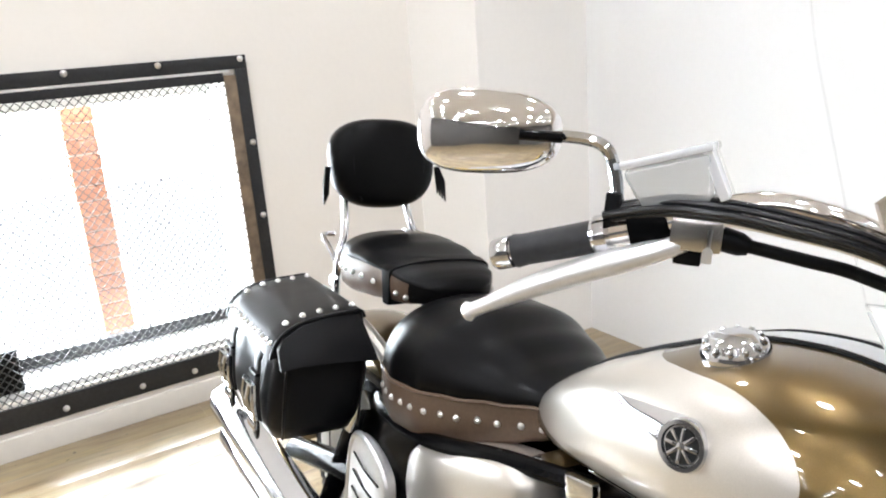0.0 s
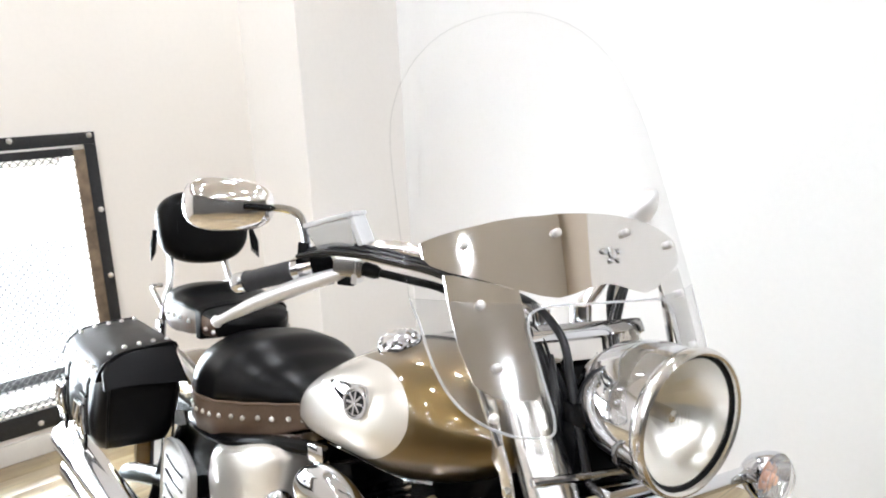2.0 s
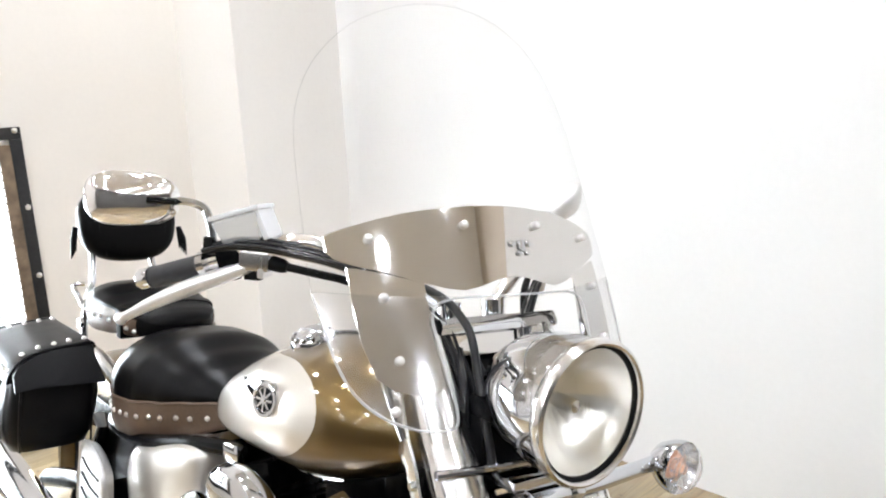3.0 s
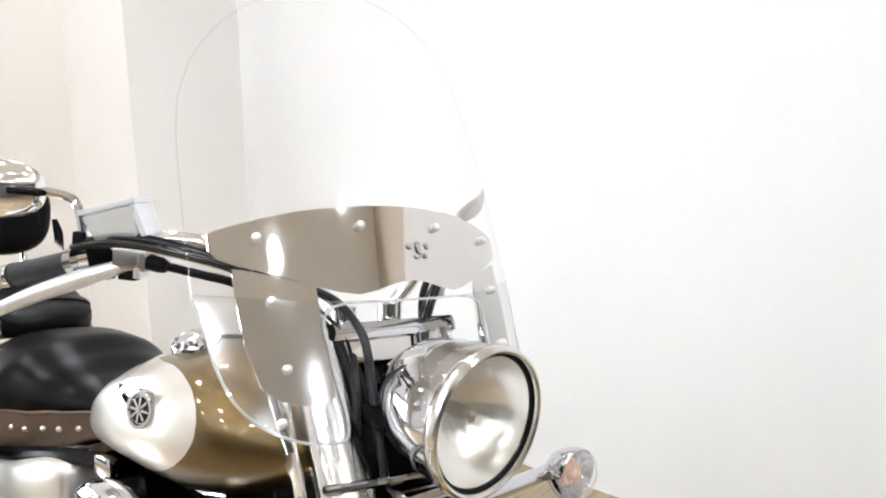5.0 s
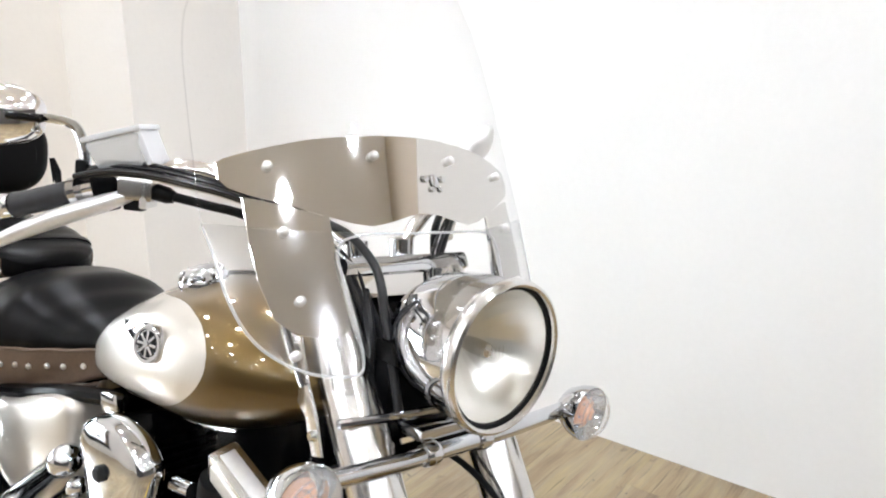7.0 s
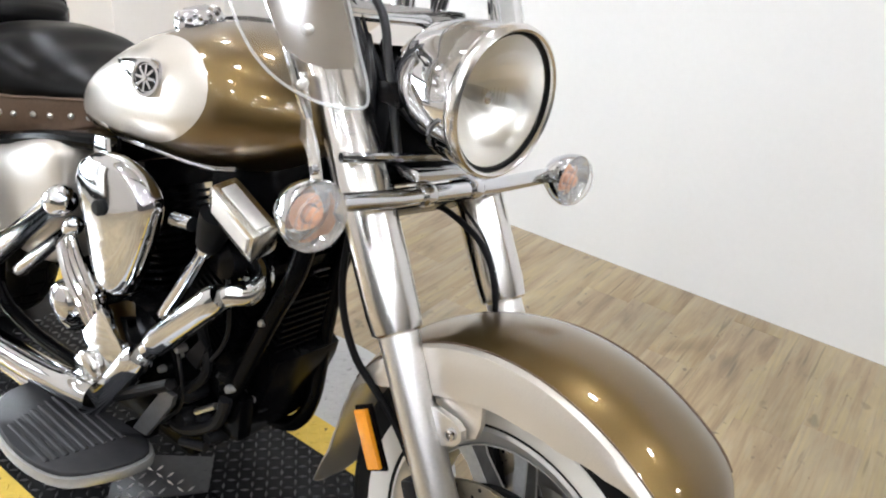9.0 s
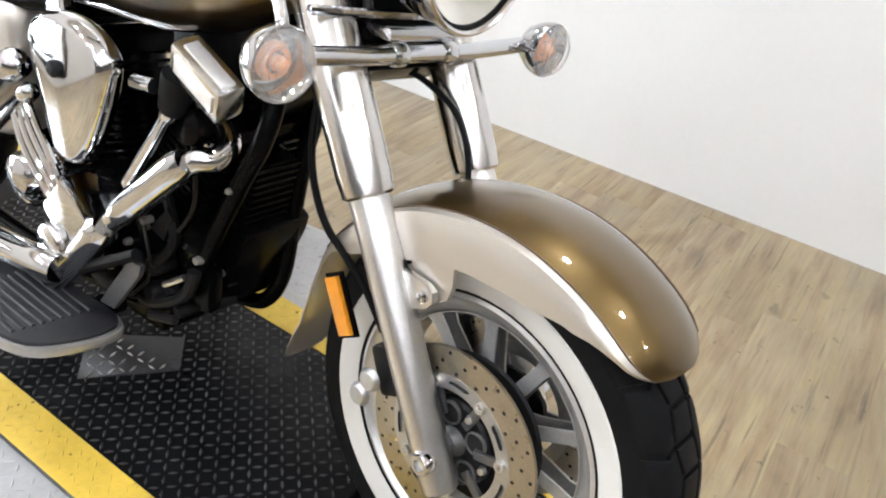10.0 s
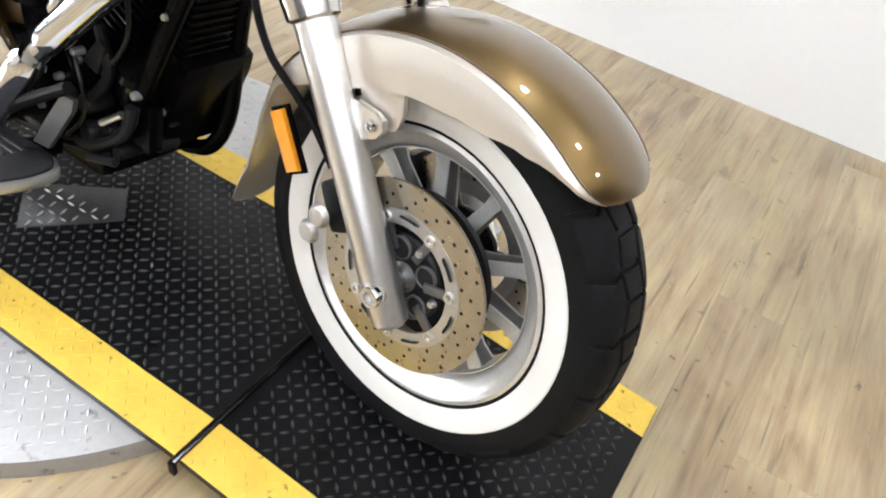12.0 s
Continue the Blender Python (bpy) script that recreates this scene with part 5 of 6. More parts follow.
# -- fuel tank --
TANK = [(-1.085, 0.030, 0.415, 0.385), (-1.07, 0.055, 0.432, 0.375), (-1.03, 0.085, 0.465, 0.370), (-0.98, 0.117, 0.503, 0.372), (-0.92, 0.141, 0.538, 0.378), (-0.86, 0.160, 0.569, 0.386), (-0.79, 0.176, 0.602, 0.394), (-0.72, 0.188, 0.632, 0.400),
        (-0.64, 0.197, 0.650, 0.405), (-0.56, 0.196, 0.652, 0.418), (-0.49, 0.181, 0.638, 0.444), (-0.43, 0.150, 0.608, 0.478), (-0.385, 0.104, 0.572, 0.503), (-0.366, 0.056, 0.548, 0.520)]


def tank_at(x):
    """Half width, top and bottom of the tank, eased between its stations."""
    d = min(0.05, x - TANK[0][0], TANK[-1][0] - x)
    rows = [lerp_table(TANK, x + d * k / 4) for k in range(-4, 5)]
    return [sum(r[i] for r in rows) / 9 for i in range(3)]


def tank_ring(x, w, zt, zb, n=40):
    zc = zb + (zt - zb) * 0.46
    out = []
    for i in range(n):
        a = 2 * math.pi * i / n
        c, s = math.cos(a), math.sin(a)
        p = 2.35
        y = w * math.copysign(abs(c) ** (2 / p), c)
        h = (zt - zc) if s > 0 else (zc - zb)
        out.append((x, y, zc + h * math.copysign(abs(s) ** (2 / (2.7 if s > 0 else 2.5)), s)))
    return out


xs = [TANK[0][0] + (TANK[-1][0] - TANK[0][0]) * i / 60 for i in range(61)]
tk = Shape().rings([tank_ring(x, *tank_at(x)) for x in xs])
tank = bpart("fuel_tank", tk, "tank", "gold teardrop fuel tank with champagne side panels", 50)


def tank_y(x, z):
    w, zt, zb = tank_at(x)
    zc = zb + (zt - zb) * 0.46
    h = (zt - zc) if z > zc else (zc - zb)
    p = 2.7 if z > zc else 2.5
    s = min(abs(z - zc) / h, 1.0) ** (p / 2)
    c = math.sqrt(max(1 - s * s, 0))
    return w * c ** (2 / 2.35)


lip = [(x, -tank_y(x, tank_at(x)[2] + 0.014) - 0.001, tank_at(x)[2] + 0.012) for x in [-0.88 + 0.34 * i / 24 for i in range(25)]]
part("seam_lip", Shape().tube(lip, 0.0038, 8), "chrome", tank, "bright lower seam of the tank")
part("tank_bracket", Shape().box((0.055, 0.014, 0.034), Matrix.Translation((-0.845, -0.148, 0.392)) @ pose(0, 0, 0, 0, -10, 0), 0.004), "chrome", tank, "chrome tank bracket")
console = []
for x in [-1.00 + 0.60 * i / 30 for i in range(31)]:
    zt = tank_at(x)[1]
    t = (x + 0.70) / 0.30
    w = 0.030 * (1 - 0.6 * t * t)
    console.append([(x, -w, zt - 0.004), (x, -w * 0.8, zt + 0.003), (x, 0, zt + 0.005), (x, w * 0.8, zt + 0.003), (x, w, zt - 0.004), (x, 0, zt - 0.012)])
part("console", Shape().rings(console), "chrome", tank, "chrome console along the tank top")
for s in (-1, 1):
    part("console_edge", Shape().tube([(r[0][0], s * r[0][1] * -1.06, r[0][2] + 0.004) for r in console], 0.0045, 8), "rubber", tank, "black rubber console edging")
for s in (-1,):
    cz = 0.652
    cap = part("filler_cap", Shape().lathe([(0.0, 0.014), (0.020, 0.013), (0.027, 0.010), (0.031, 0.004), (0.036, 0.002), (0.039, -0.004), (0.038, -0.014)], 36, Matrix.Translation((-0.686, s * 0.093, cz - 0.013)) @ pose(0, 0, 0, 18 * -s, -4, 0)), "chrome", tank, "round chrome filler cap")
    lobes = Shape()
    for k in range(12):
        a = 2 * math.pi * k / 12
        lobes.blob((0.011, 0.008, 0.012), 2.2, 10, 6, Matrix.Translation((-0.686, s * 0.093, cz - 0.013)) @ pose(0, 0, 0, 18 * -s, -4, 0) @ Matrix.Translation((0.030 * math.cos(a), 0.030 * math.sin(a), 0.005)) @ pose(0, 0, 0, 0, 0, math.degrees(a)))
    tagged(part("cap_scallop", lobes, "chrome", tank, "scalloped cap edge"), kind="stuff")
# side emblem: a wheel-like badge with a tapering tail
for s in (-1, 1):
    ex, ez = -0.655, 0.553
    ey = tank_y(ex, ez)
    em_m = Matrix.Translation((ex, s * (ey + 0.0045), ez)) @ pose(0, 0, 0, 0, 0, -10 * s) @ pose(0, 0, 0, 90 if s < 0 else -90, 0, 0) @ pose(0, 0, 0, -8, 0, 0)
    bd = part("emblem", Shape().lathe([(0.0, 0.003), (0.021, 0.003), (0.0225, 0.006), (0.027, 0.006), (0.0285, 0.002), (0.0285, -0.010)], 36, em_m), "chrome", tank, "round chrome badge")
    part("badge_field", Shape().lathe([(0.0, 0.0034), (0.0195, 0.0034)], 28, em_m), "hole", bd, "dark badge ground")
    for k in range(8):
        part("badge_spoke", Shape().box((0.018, 0.0042, 0.003), em_m @ pose(0, 0, 0.0042, 0, 0, 45 * k) @ Matrix.Translation((0.0100, 0, 0)), 0.001), "chrome", bd)
    part("badge_hub", Shape().lathe([(0.0, 0.0075), (0.004, 0.007), (0.006, 0.003)], 12, em_m), "chrome", bd)
    tail = []
    for i in range(13):
        t = i / 12
        x = ex - 0.010 - 0.130 * t
        z = ez + 0.004 - 0.006 * t
        w = 0.021 * (1 - t) + 0.0012
        y = tank_y(x, z)
        tail.append([(x, s * (tank_y(x, z + w) + 0.0005), z + w), (x, s * (y + 0.005 * (1 - 0.6 * t)), z), (x, s * (tank_y(x, z - w) + 0.0005), z - w), (x, s * (y - 0.006), z)])
    part("emblem_tail", Shape().rings(tail), "chrome", tank, "tapering chrome badge tail", angle=60)
bpart("tank_bracket", Shape().box((0.05, 0.30, 0.022), Matrix.Translation((-0.93, 0, 0.380)), 0.006), "chrome", "chrome tank mounting bracket")

# -- rider seat --
SEAT = [(-1.455, 0.085, 0.455, 0.392, 0.318), (-1.43, 0.140, 0.484, 0.388, 0.302), (-1.38, 0.178, 0.508, 0.386, 0.296), (-1.31, 0.196, 0.522, 0.388, 0.297), (-1.23, 0.193, 0.524, 0.396, 0.304), (-1.15, 0.165, 0.499, 0.408, 0.320), (-1.08, 0.128, 0.476, 0.420, 0.344), (-1.02, 0.092, 0.462, 0.430, 0.370), (-0.975, 0.066, 0.456, 0.438, 0.394), (-0.955, 0.045, 0.450, 0.440, 0.412)]
sx = [SEAT[0][0] + (SEAT[-1][0] - SEAT[0][0]) * i / 34 for i in range(35)]


def cushion_ring(x, w, zt, zm, zb, n=24):
    out = []
    for i in range(n + 1):
        a = math.pi * i / n
        c, s = math.cos(a), math.sin(a)
        out.append((x, -w * math.copysign(abs(c) ** 0.86, c), zm + (zt - zm) * s ** 0.84))
    return out + [(x, w * 0.9, zm - 0.012), (x, -w * 0.9, zm - 0.012)]


def skirt_ring(x, w, zt, zm, zb):
    return [(x, -w * 0.99, zm + 0.001), (x, -w * 1.012, zm - 0.010), (x, -w * 1.005, (zm + zb) / 2), (x, -w * 0.97, zb + 0.006), (x, -w * 0.90, zb), (x, w * 0.90, zb), (x, w * 0.97, zb + 0.006), (x, w * 1.005, (zm + zb) / 2), (x, w * 1.012, zm - 0.010), (x, w * 0.99, zm + 0.001)]


seat = bpart("rider_seat", Shape().rings([cushion_ring(x, *lerp_table(SEAT, x)) for x in sx]), "leather", "wide black leather saddle with a studded brown skirt", 60)
part("skirt", Shape().rings([skirt_ring(x, *lerp_table(SEAT, x)) for x in sx]), "brown", seat, "brown leather skirt", angle=60)
for s in (-1, 1):
    part("piping", Shape().tube([(x, s * lerp_table(SEAT, x)[0] * 1.012, lerp_table(SEAT, x)[2] - 0.004) for x in sx], 0.0035, 6), "brown", seat, "stitched brown piping")
stud = Shape().lathe([(0.0, 0.0052), (0.0032, 0.0044), (0.0056, 0.0018), (0.006, 0.0), (0.006, -0.003)], 10).mesh("stud", M["satin"])


def studs(parent, spots):
    for p, nrm in spots:
        o = new("stud", stud)
        o.parent = parent
        o.matrix_basis = Matrix.Translation(p) @ Vector(nrm).to_track_quat("Z", "Y").to_matrix().to_4x4()


seat_spots = []
for s in (-1, 1):
    for k in range(15):
        x = -1.435 + 0.46 * k / 14
        w, zt, zm, zb = lerp_table(SEAT, x)
        w2 = lerp_table(SEAT, x + 0.01)[0] - lerp_table(SEAT, x - 0.01)[0]
        seat_spots.append(((x, s * w * 1.008, zm - 0.036), (-w2 / 0.02, s, 0)))
studs(seat, seat_spots)

# -- passenger pillion --
PIL = [(-1.765, 0.080, 0.545, 0.522, 0.470), (-1.750, 0.108, 0.562, 0.526, 0.463), (-1.71, 0.127, 0.577, 0.531, 0.458), (-1.65, 0.135, 0.580, 0.535, 0.458), (-1.58, 0.132, 0.574, 0.538, 0.465), (-1.50, 0.121, 0.557, 0.534, 0.474), (-1.45, 0.109, 0.545, 0.526, 0.479), (-1.415, 0.084, 0.534, 0.516, 0.484), (-1.400, 0.05, 0.522, 0.508, 0.488)]
pxs = [PIL[0][0] + (PIL[-1][0] - PIL[0][0]) * i / 30 for i in range(31)]
pil = bpart("passenger_pillion", Shape().rings([cushion_ring(x, *lerp_table(PIL, x)) for x in pxs]), "leather", "black leather passenger pad with brown studded sides", 60)
part("skirt", Shape().rings([skirt_ring(x, *lerp_table(PIL, x)) for x in pxs if x < -1.425]), "brown", pil, "brown leather side band", angle=60)
part("front_roll", Shape().rings([skirt_ring(x, *lerp_table(PIL, x)) for x in pxs if x > -1.445]), "leather", pil, "black leather front roll", angle=60)
part("strap", Shape().rings([[(x, y * 1.03, z + (0.003 if z > 0.5 else -0.002)) for (_, y, z) in cushion_ring(x, *lerp_table(PIL, x))[:25]] + [(x, 0.12, 0.468), (x, -0.12, 0.468)] for x in (-1.508, -1.502, -1.488, -1.482)]), "leather", pil, "black leather strap over the pad")
spots = []
for s in (-1, 1):
    for x in (-1.735, -1.70, -1.665, -1.625, -1.585, -1.54, -1.465, -1.44):
        w, zt, zm, zb = lerp_table(PIL, x)
        spots.append(((x, s * w * 1.012, zm - 0.030), (0, s, 0.1)))
studs(pil, spots)

# -- sissy bar with backrest --
BR = Matrix.Translation((-1.80, 0.012, 0.722)) @ pose(0, 0, 0, 0, -10, 0)
pad = Shape()
rr = []
for zz, f in ((-0.034, 0.80), (-0.030, 0.93), (-0.018, 0.99), (0.0, 1.0), (0.016, 0.985), (0.028, 0.93), (0.036, 0.80), (0.041, 0.55), (0.043, 0.2)):
    ring = []
    for i in range(44):
        a = 2 * math.pi * i / 44
        c, s = math.cos(a), math.sin(a)
        y = 0.137 * math.copysign(abs(c) ** 0.74, c) * f
        z = 0.106 * math.copysign(abs(s) ** 0.74, s) * f
        y *= 1.0 + 0.06 * (z / 0.104) - 0.02
        ring.append((zz, y, z))
    rr.append(ring)
pad.rings(rr, True, False, BR)
back = bpart("backrest", pad, "leather", "black leather backrest pad on chrome bars", 60)
for side in (-1, 1):
    curve = [(0.0365 - 0.05 * (q / 8) ** 2 * 0.16, side * (0.092 - 0.022 * (q / 8) ** 2), 0.088 * q / 8) for q in range(-8, 9)]
    part("seam", Shape().tube([tuple(BR @ Vector(p)) for p in curve], 0.0024, 6), "bagleather", back, "raised stitched seam")
over = [(0.031, 0.085 * q / 8, 0.070 - 0.014 * (q / 8) ** 2) for q in range(-8, 9)]
part("seam", Shape().tube([tuple(BR @ Vector(p)) for p in over], 0.0022, 6), "bagleather", back, "raised stitched seam")
for s in (-1, 1):
    for k in range(4):
        part("tassel", Shape().tube([(-1.79, 0.012 + s * (0.140 + 0.003 * k), 0.715), (-1.785 + 0.004 * k, 0.012 + s * (0.146 + 0.004 * k), 0.68), (-1.78 + 0.005 * k, 0.012 + s * (0.146 + 0.005 * k), 0.650 - 0.006 * k)], [0.003, 0.0045, 0.002], 6), "leather", back, "black leather tassel")
    sb = smooth_path([(-1.815, s * 0.085, 0.70), (-1.80, s * 0.083, 0.62), (-1.775, s * 0.092, 0.56), (-1.76, s * 0.112, 0.50), (-1.75, s * 0.118, 0.40), (-1.72, s * 0.12, 0.28)])
    part("sissy_bar", Shape().tube(sb, 0.0085, 12), "chrome", back, "bent chrome sissy bar")
hoop = bpart("luggage_rack", Shape().tube(smooth_path([(-1.765, -0.118, 0.500), (-1.79, -0.124, 0.528), (-1.815, -0.128, 0.546), (-1.828, -0.118, 0.550), (-1.826, -0.095, 0.550)]), 0.006, 10), "chrome", "small chrome brackets behind the pillion")
part("bracket_arm", Shape().tube(smooth_path([(-1.765, 0.118, 0.500), (-1.79, 0.124, 0.528), (-1.815, 0.128, 0.546), (-1.828, 0.118, 0.550), (-1.826, 0.095, 0.550)]), 0.006, 10), "chrome", hoop)
for k in range(3):
    bpart("mount_plate", Shape().lathe([(0.0, 0.01), (0.012, 0.009), (0.016, 0.0)], 16, Matrix.Translation((-1.755 + 0.01 * k, -0.130, 0.37 + 0.045 * k)) @ ALONG_Y), "chrome", "chrome mounting knob")

# -- rear fender --
rf_tab = [(35, 0.372, 0.095, 0.30, 0.034), (60, 0.372, 0.105, 0.27, 0.036), (100, 0.374, 0.108, 0.27, 0.036), (140, 0.378, 0.105, 0.27, 0.036), (170, 0.385, 0.10, 0.30, 0.034), (195, 0.395, 0.09, 0.34, 0.03)]
rfs = Shape().rings([fender_section(radians(a), *lerp_table(rf_tab, a)) for a in range(35, 196, 5)])
rpart("rear_fender", rfs, "gold", "gold painted rear fender", 40)
for s in (-1, 1):
    bpart("fender_strut", Shape().tube(smooth_path([(-1.40, s * 0.118, 0.33), (-1.55, s * 0.125, 0.385), (-1.70, s * 0.125, 0.40), (-1.82, s * 0.122, 0.37)]), 0.016, 10, flat=1.0), "champagne", "champagne fender strut")

bpart("swingarm", Shape().tube(smooth_path([(-1.40, -0.150, 0.115), (-1.55, -0.165, 0.085), (-1.72, -0.165, 0.035), (-1.86, -0.165, -0.01)]), 0.034, 16, flat=0.8), "black", "black rear swingarm beside the exhaust")

# -- saddlebag --
BAG = [(0.232, -1.455, -1.640, -0.235, -0.378), (0.240, -1.438, -1.668, -0.222, -0.392), (0.268, -1.428, -1.690, -0.212, -0.402), (0.32, -1.418, -1.706, -0.205, -0.404), (0.37, -1.412, -1.712, -0.200, -0.400), (0.42, -1.414, -1.712, -0.206, -0.394), (0.445, -1.432, -1.708, -0.215, -0.388)]


def round_rect(x0, x1, y0, y1, r, z, n=5):
    """Rounded rectangle ring at height z."""
    out = []
    for cx, cy, a0 in ((max(x0, x1) - r, max(y0, y1) - r, 0), (min(x0, x1) + r, max(y0, y1) - r, 90), (min(x0, x1) + r, min(y0, y1) + r, 180), (max(x0, x1) - r, min(y0, y1) + r, 270)):
        for k in range(n + 1):
            a = radians(a0 + 90 * k / n)
            out.append((cx + r * math.cos(a), cy + r * math.sin(a), z))
    return out


bag = bpart("saddlebag", Shape().rings([round_rect(x0, x1, y0, y1, 0.035, z) for z, x0, x1, y0, y1 in BAG]), "bagleather", "black leather saddlebag with studs and chrome buckles", 60)
bag.matrix_basis = BODY @ Matrix.Translation((0.014, 0.020, -0.012)) @ Matrix.Translation((-1.43, -0.41, 0.49)) @ Matrix.Diagonal((1.0, 0.95, 0.93, 1.0)) @ Matrix.Translation((1.43, 0.41, -0.49))


LID = [(-0.210, 0.415), (-0.211, 0.484), (-0.216, 0.496), (-0.225, 0.501), (-0.25, 0.499), (-0.29, 0.495), (-0.33, 0.489), (-0.355, 0.482), (-0.375, 0.472), (-0.390, 0.458), (-0.398, 0.446), (-0.403, 0.434), (-0.406, 0.424), (-0.407, 0.416)]


def lid_z(y):
    """Height of the lid across the bag."""
    for (ya, za), (yb, zb) in zip(LID[3:], LID[4:]):
        if yb <= y <= ya:
            return za + (zb - za) * (y - ya) / (yb - ya)
    return LID[3][1] if y > -0.225 else LID[-1][1]


lid = Shape()
rings = []
for x, f in ((-1.434, 0.90), (-1.4345, 0.955), (-1.437, 0.985), (-1.443, 1.0), (-1.48, 1.004), (-1.56, 1.008), (-1.67, 1.004), (-1.711, 1.0), (-1.717, 0.985), (-1.7195, 0.955), (-1.72, 0.90)):
    rings.append([(x, -0.301 + (y + 0.301) * f, 0.420 + (z - 0.420) * f) for y, z in LID])
lid.rings(rings)
lid_ob = part("lid", lid, "bagleather", bag, "black leather lid flap", angle=50)
for x in (-1.433, -1.7195):
    part("lid_piping", Shape().tube([(x, -0.301 + (y + 0.301) * 0.985, 0.420 + (z - 0.420) * 0.985) for y, z in LID[1:]], 0.0036, 6), "bagleather", bag, "rolled lid edge")
part("front_flap", Shape().slab([(-0.198, 0.402), (-0.25, 0.405), (-0.31, 0.408), (-0.36, 0.408), (-0.398, 0.404), (-0.398, 0.440), (-0.384, 0.460), (-0.350, 0.478), (-0.30, 0.488), (-0.222, 0.494)], 0.013, Matrix(((0, -0.5, 1, -1.2025), (1, 0, 0, 0), (0, 1, 0, 0), (0, 0, 0, 1))), 0.002), "bagleather", bag, "black leather front flap of the lid")
spots = []
for k in range(12):
    x = -1.452 - 0.252 * k / 11
    spots.append(((x, -0.399, lid_z(-0.399) - 0.001), (0, -0.9, 0.42)))
for x in (-1.457, -1.695):
    for k in range(5):
        y = -0.230 - 0.138 * k / 4
        spots.append(((x, y, lid_z(y) + 0.003), (0, 0, 1)))
studs(lid_ob, spots)
for x in (-1.488, -1.652):
    part("strap", Shape().tube([(x, -0.398, 0.432), (x, -0.411, 0.40), (x, -0.414, 0.34), (x, -0.412, 0.30), (x, -0.408, 0.27)], 0.018, 8, flat=0.22), "bagleather", bag, "black leather closing strap")
    bk = Shape()
    bk.tube([(x - 0.027, -0.424, 0.285), (x + 0.027, -0.424, 0.285), (x + 0.031, -0.430, 0.315), (x + 0.026, -0.428, 0.352), (x - 0.026, -0.428, 0.352), (x - 0.031, -0.430, 0.315), (x - 0.027, -0.424, 0.285)], 0.0062, 8)
    bk.tube([(x, -0.428, 0.29), (x, -0.434, 0.320), (x, -0.428, 0.352)], 0.0045, 6)
    bk.box((0.044, 0.007, 0.020), Matrix.Translation((x, -0.422, 0.264)), 0.003)
    part("buckle", bk, "chrome", bag, "chrome roller buckle")
    part("keeper", Shape().tube([(x - 0.020, -0.418, 0.372), (x + 0.020, -0.418, 0.372)], 0.006, 8, flat=0.6), "bagleather", bag, "leather strap keeper")
    part("strap_end", Shape().blob((0.034, 0.010, 0.05), 2.5, 12, 8, Matrix.Translation((x, -0.414, 0.252))), "bagleather", bag, "hanging strap end")
# seams down the ends of the bag
for y in (-0.222, -0.382):
    part("corner_seam", Shape().tube(smooth_path([(-1.411, y, 0.405), (-1.414, y - 0.002, 0.34), (-1.424, y, 0.275), (-1.442, y + 0.006, 0.240)]), 0.0028, 6), "bagleather", bag, "raised corner seam")

# -- side cover, passenger board --
sc = Shape()
outl = [(-1.24, 0.215), (-1.225, 0.275), (-1.17, 0.318), (-1.05, 0.362), (-0.95, 0.388), (-0.900, 0.388), (-0.880, 0.368), (-0.878, 0.280), (-0.895, 0.180), (-0.96, 0.135), (-1.12, 0.125), (-1.215, 0.155)]
rings = []
cxm, czm = -1.04, 0.26
for f, y in ((0.96, -0.12), (1.0, -0.15), (1.0, -0.180), (0.985, -0.194), (0.95, -0.204), (0.88, -0.210), (0.7, -0.215), (0.4, -0.218), (0.05, -0.219)):
    rings.append([(cxm - 0.045 + (x - cxm) * f, y + 0.028, czm - 0.018 + (z - czm) * f) for x, z in [tuple(p[:2]) for p in smooth_path([(a, b, 0) for a, b in outl + outl[:1]], 4)[:-1]]])
sc.rings(rings)
bpart("side_cover", sc, "champagne", "champagne painted side cover under the saddle", 60)
BOARD = ((-0.074, -0.09), (-0.078, -0.02), (-0.072, 0.045), (-0.048, 0.076), (0.010, 0.070), (0.058, 0.046), (0.074, 0.010), (0.076, -0.070), (0.055, -0.104), (0.0, -0.110), (-0.074, -0.09))
pb = Shape()
rings = []
for f, y in ((0.94, -0.232), (1.0, -0.238), (1.0, -0.250), (0.95, -0.256), (0.05, -0.257)):
    rings.append([(-1.275 + x * f, y - 0.03 * (-z), 0.205 + z * f) for x, z in [(p[0], p[1]) for p in smooth_path([(a, b, 0) for a, b in BOARD], 4)[:-1]]])
pb.rings(rings)
pbo = bpart("passenger_board", pb, "castalu", "folded-up passenger footboard", 50)
part("edge_ring", Shape().tube([(-1.275 + p[0] * 1.0, -0.252 + 0.03 * p[1], 0.205 + p[1]) for p in smooth_path([(a, b, 0) for a, b in BOARD], 4)], 0.007, 8), "castalu", pbo, "cast footboard rim")
for k in range(4):
    zb = 0.032 - 0.034 * k
    part("groove", Shape().tube(smooth_path([(-1.325, -0.2585 + 0.03 * zb, 0.205 + zb + 0.010), (-1.275, -0.2595 + 0.03 * zb, 0.205 + zb - 0.004), (-1.225, -0.2585 + 0.03 * zb, 0.205 + zb - 0.010)]), 0.0022, 6), "grey", pbo, "moulded groove in the footboard")
bpart("frame_rail", Shape().tube(smooth_path([(-0.84, -0.135, 0.395), (-1.0, -0.16, 0.365), (-1.2, -0.175, 0.310), (-1.38, -0.165, 0.285), (-1.46, -0.14, 0.28)]), 0.015, 10), "black", "black frame rail under the saddle")

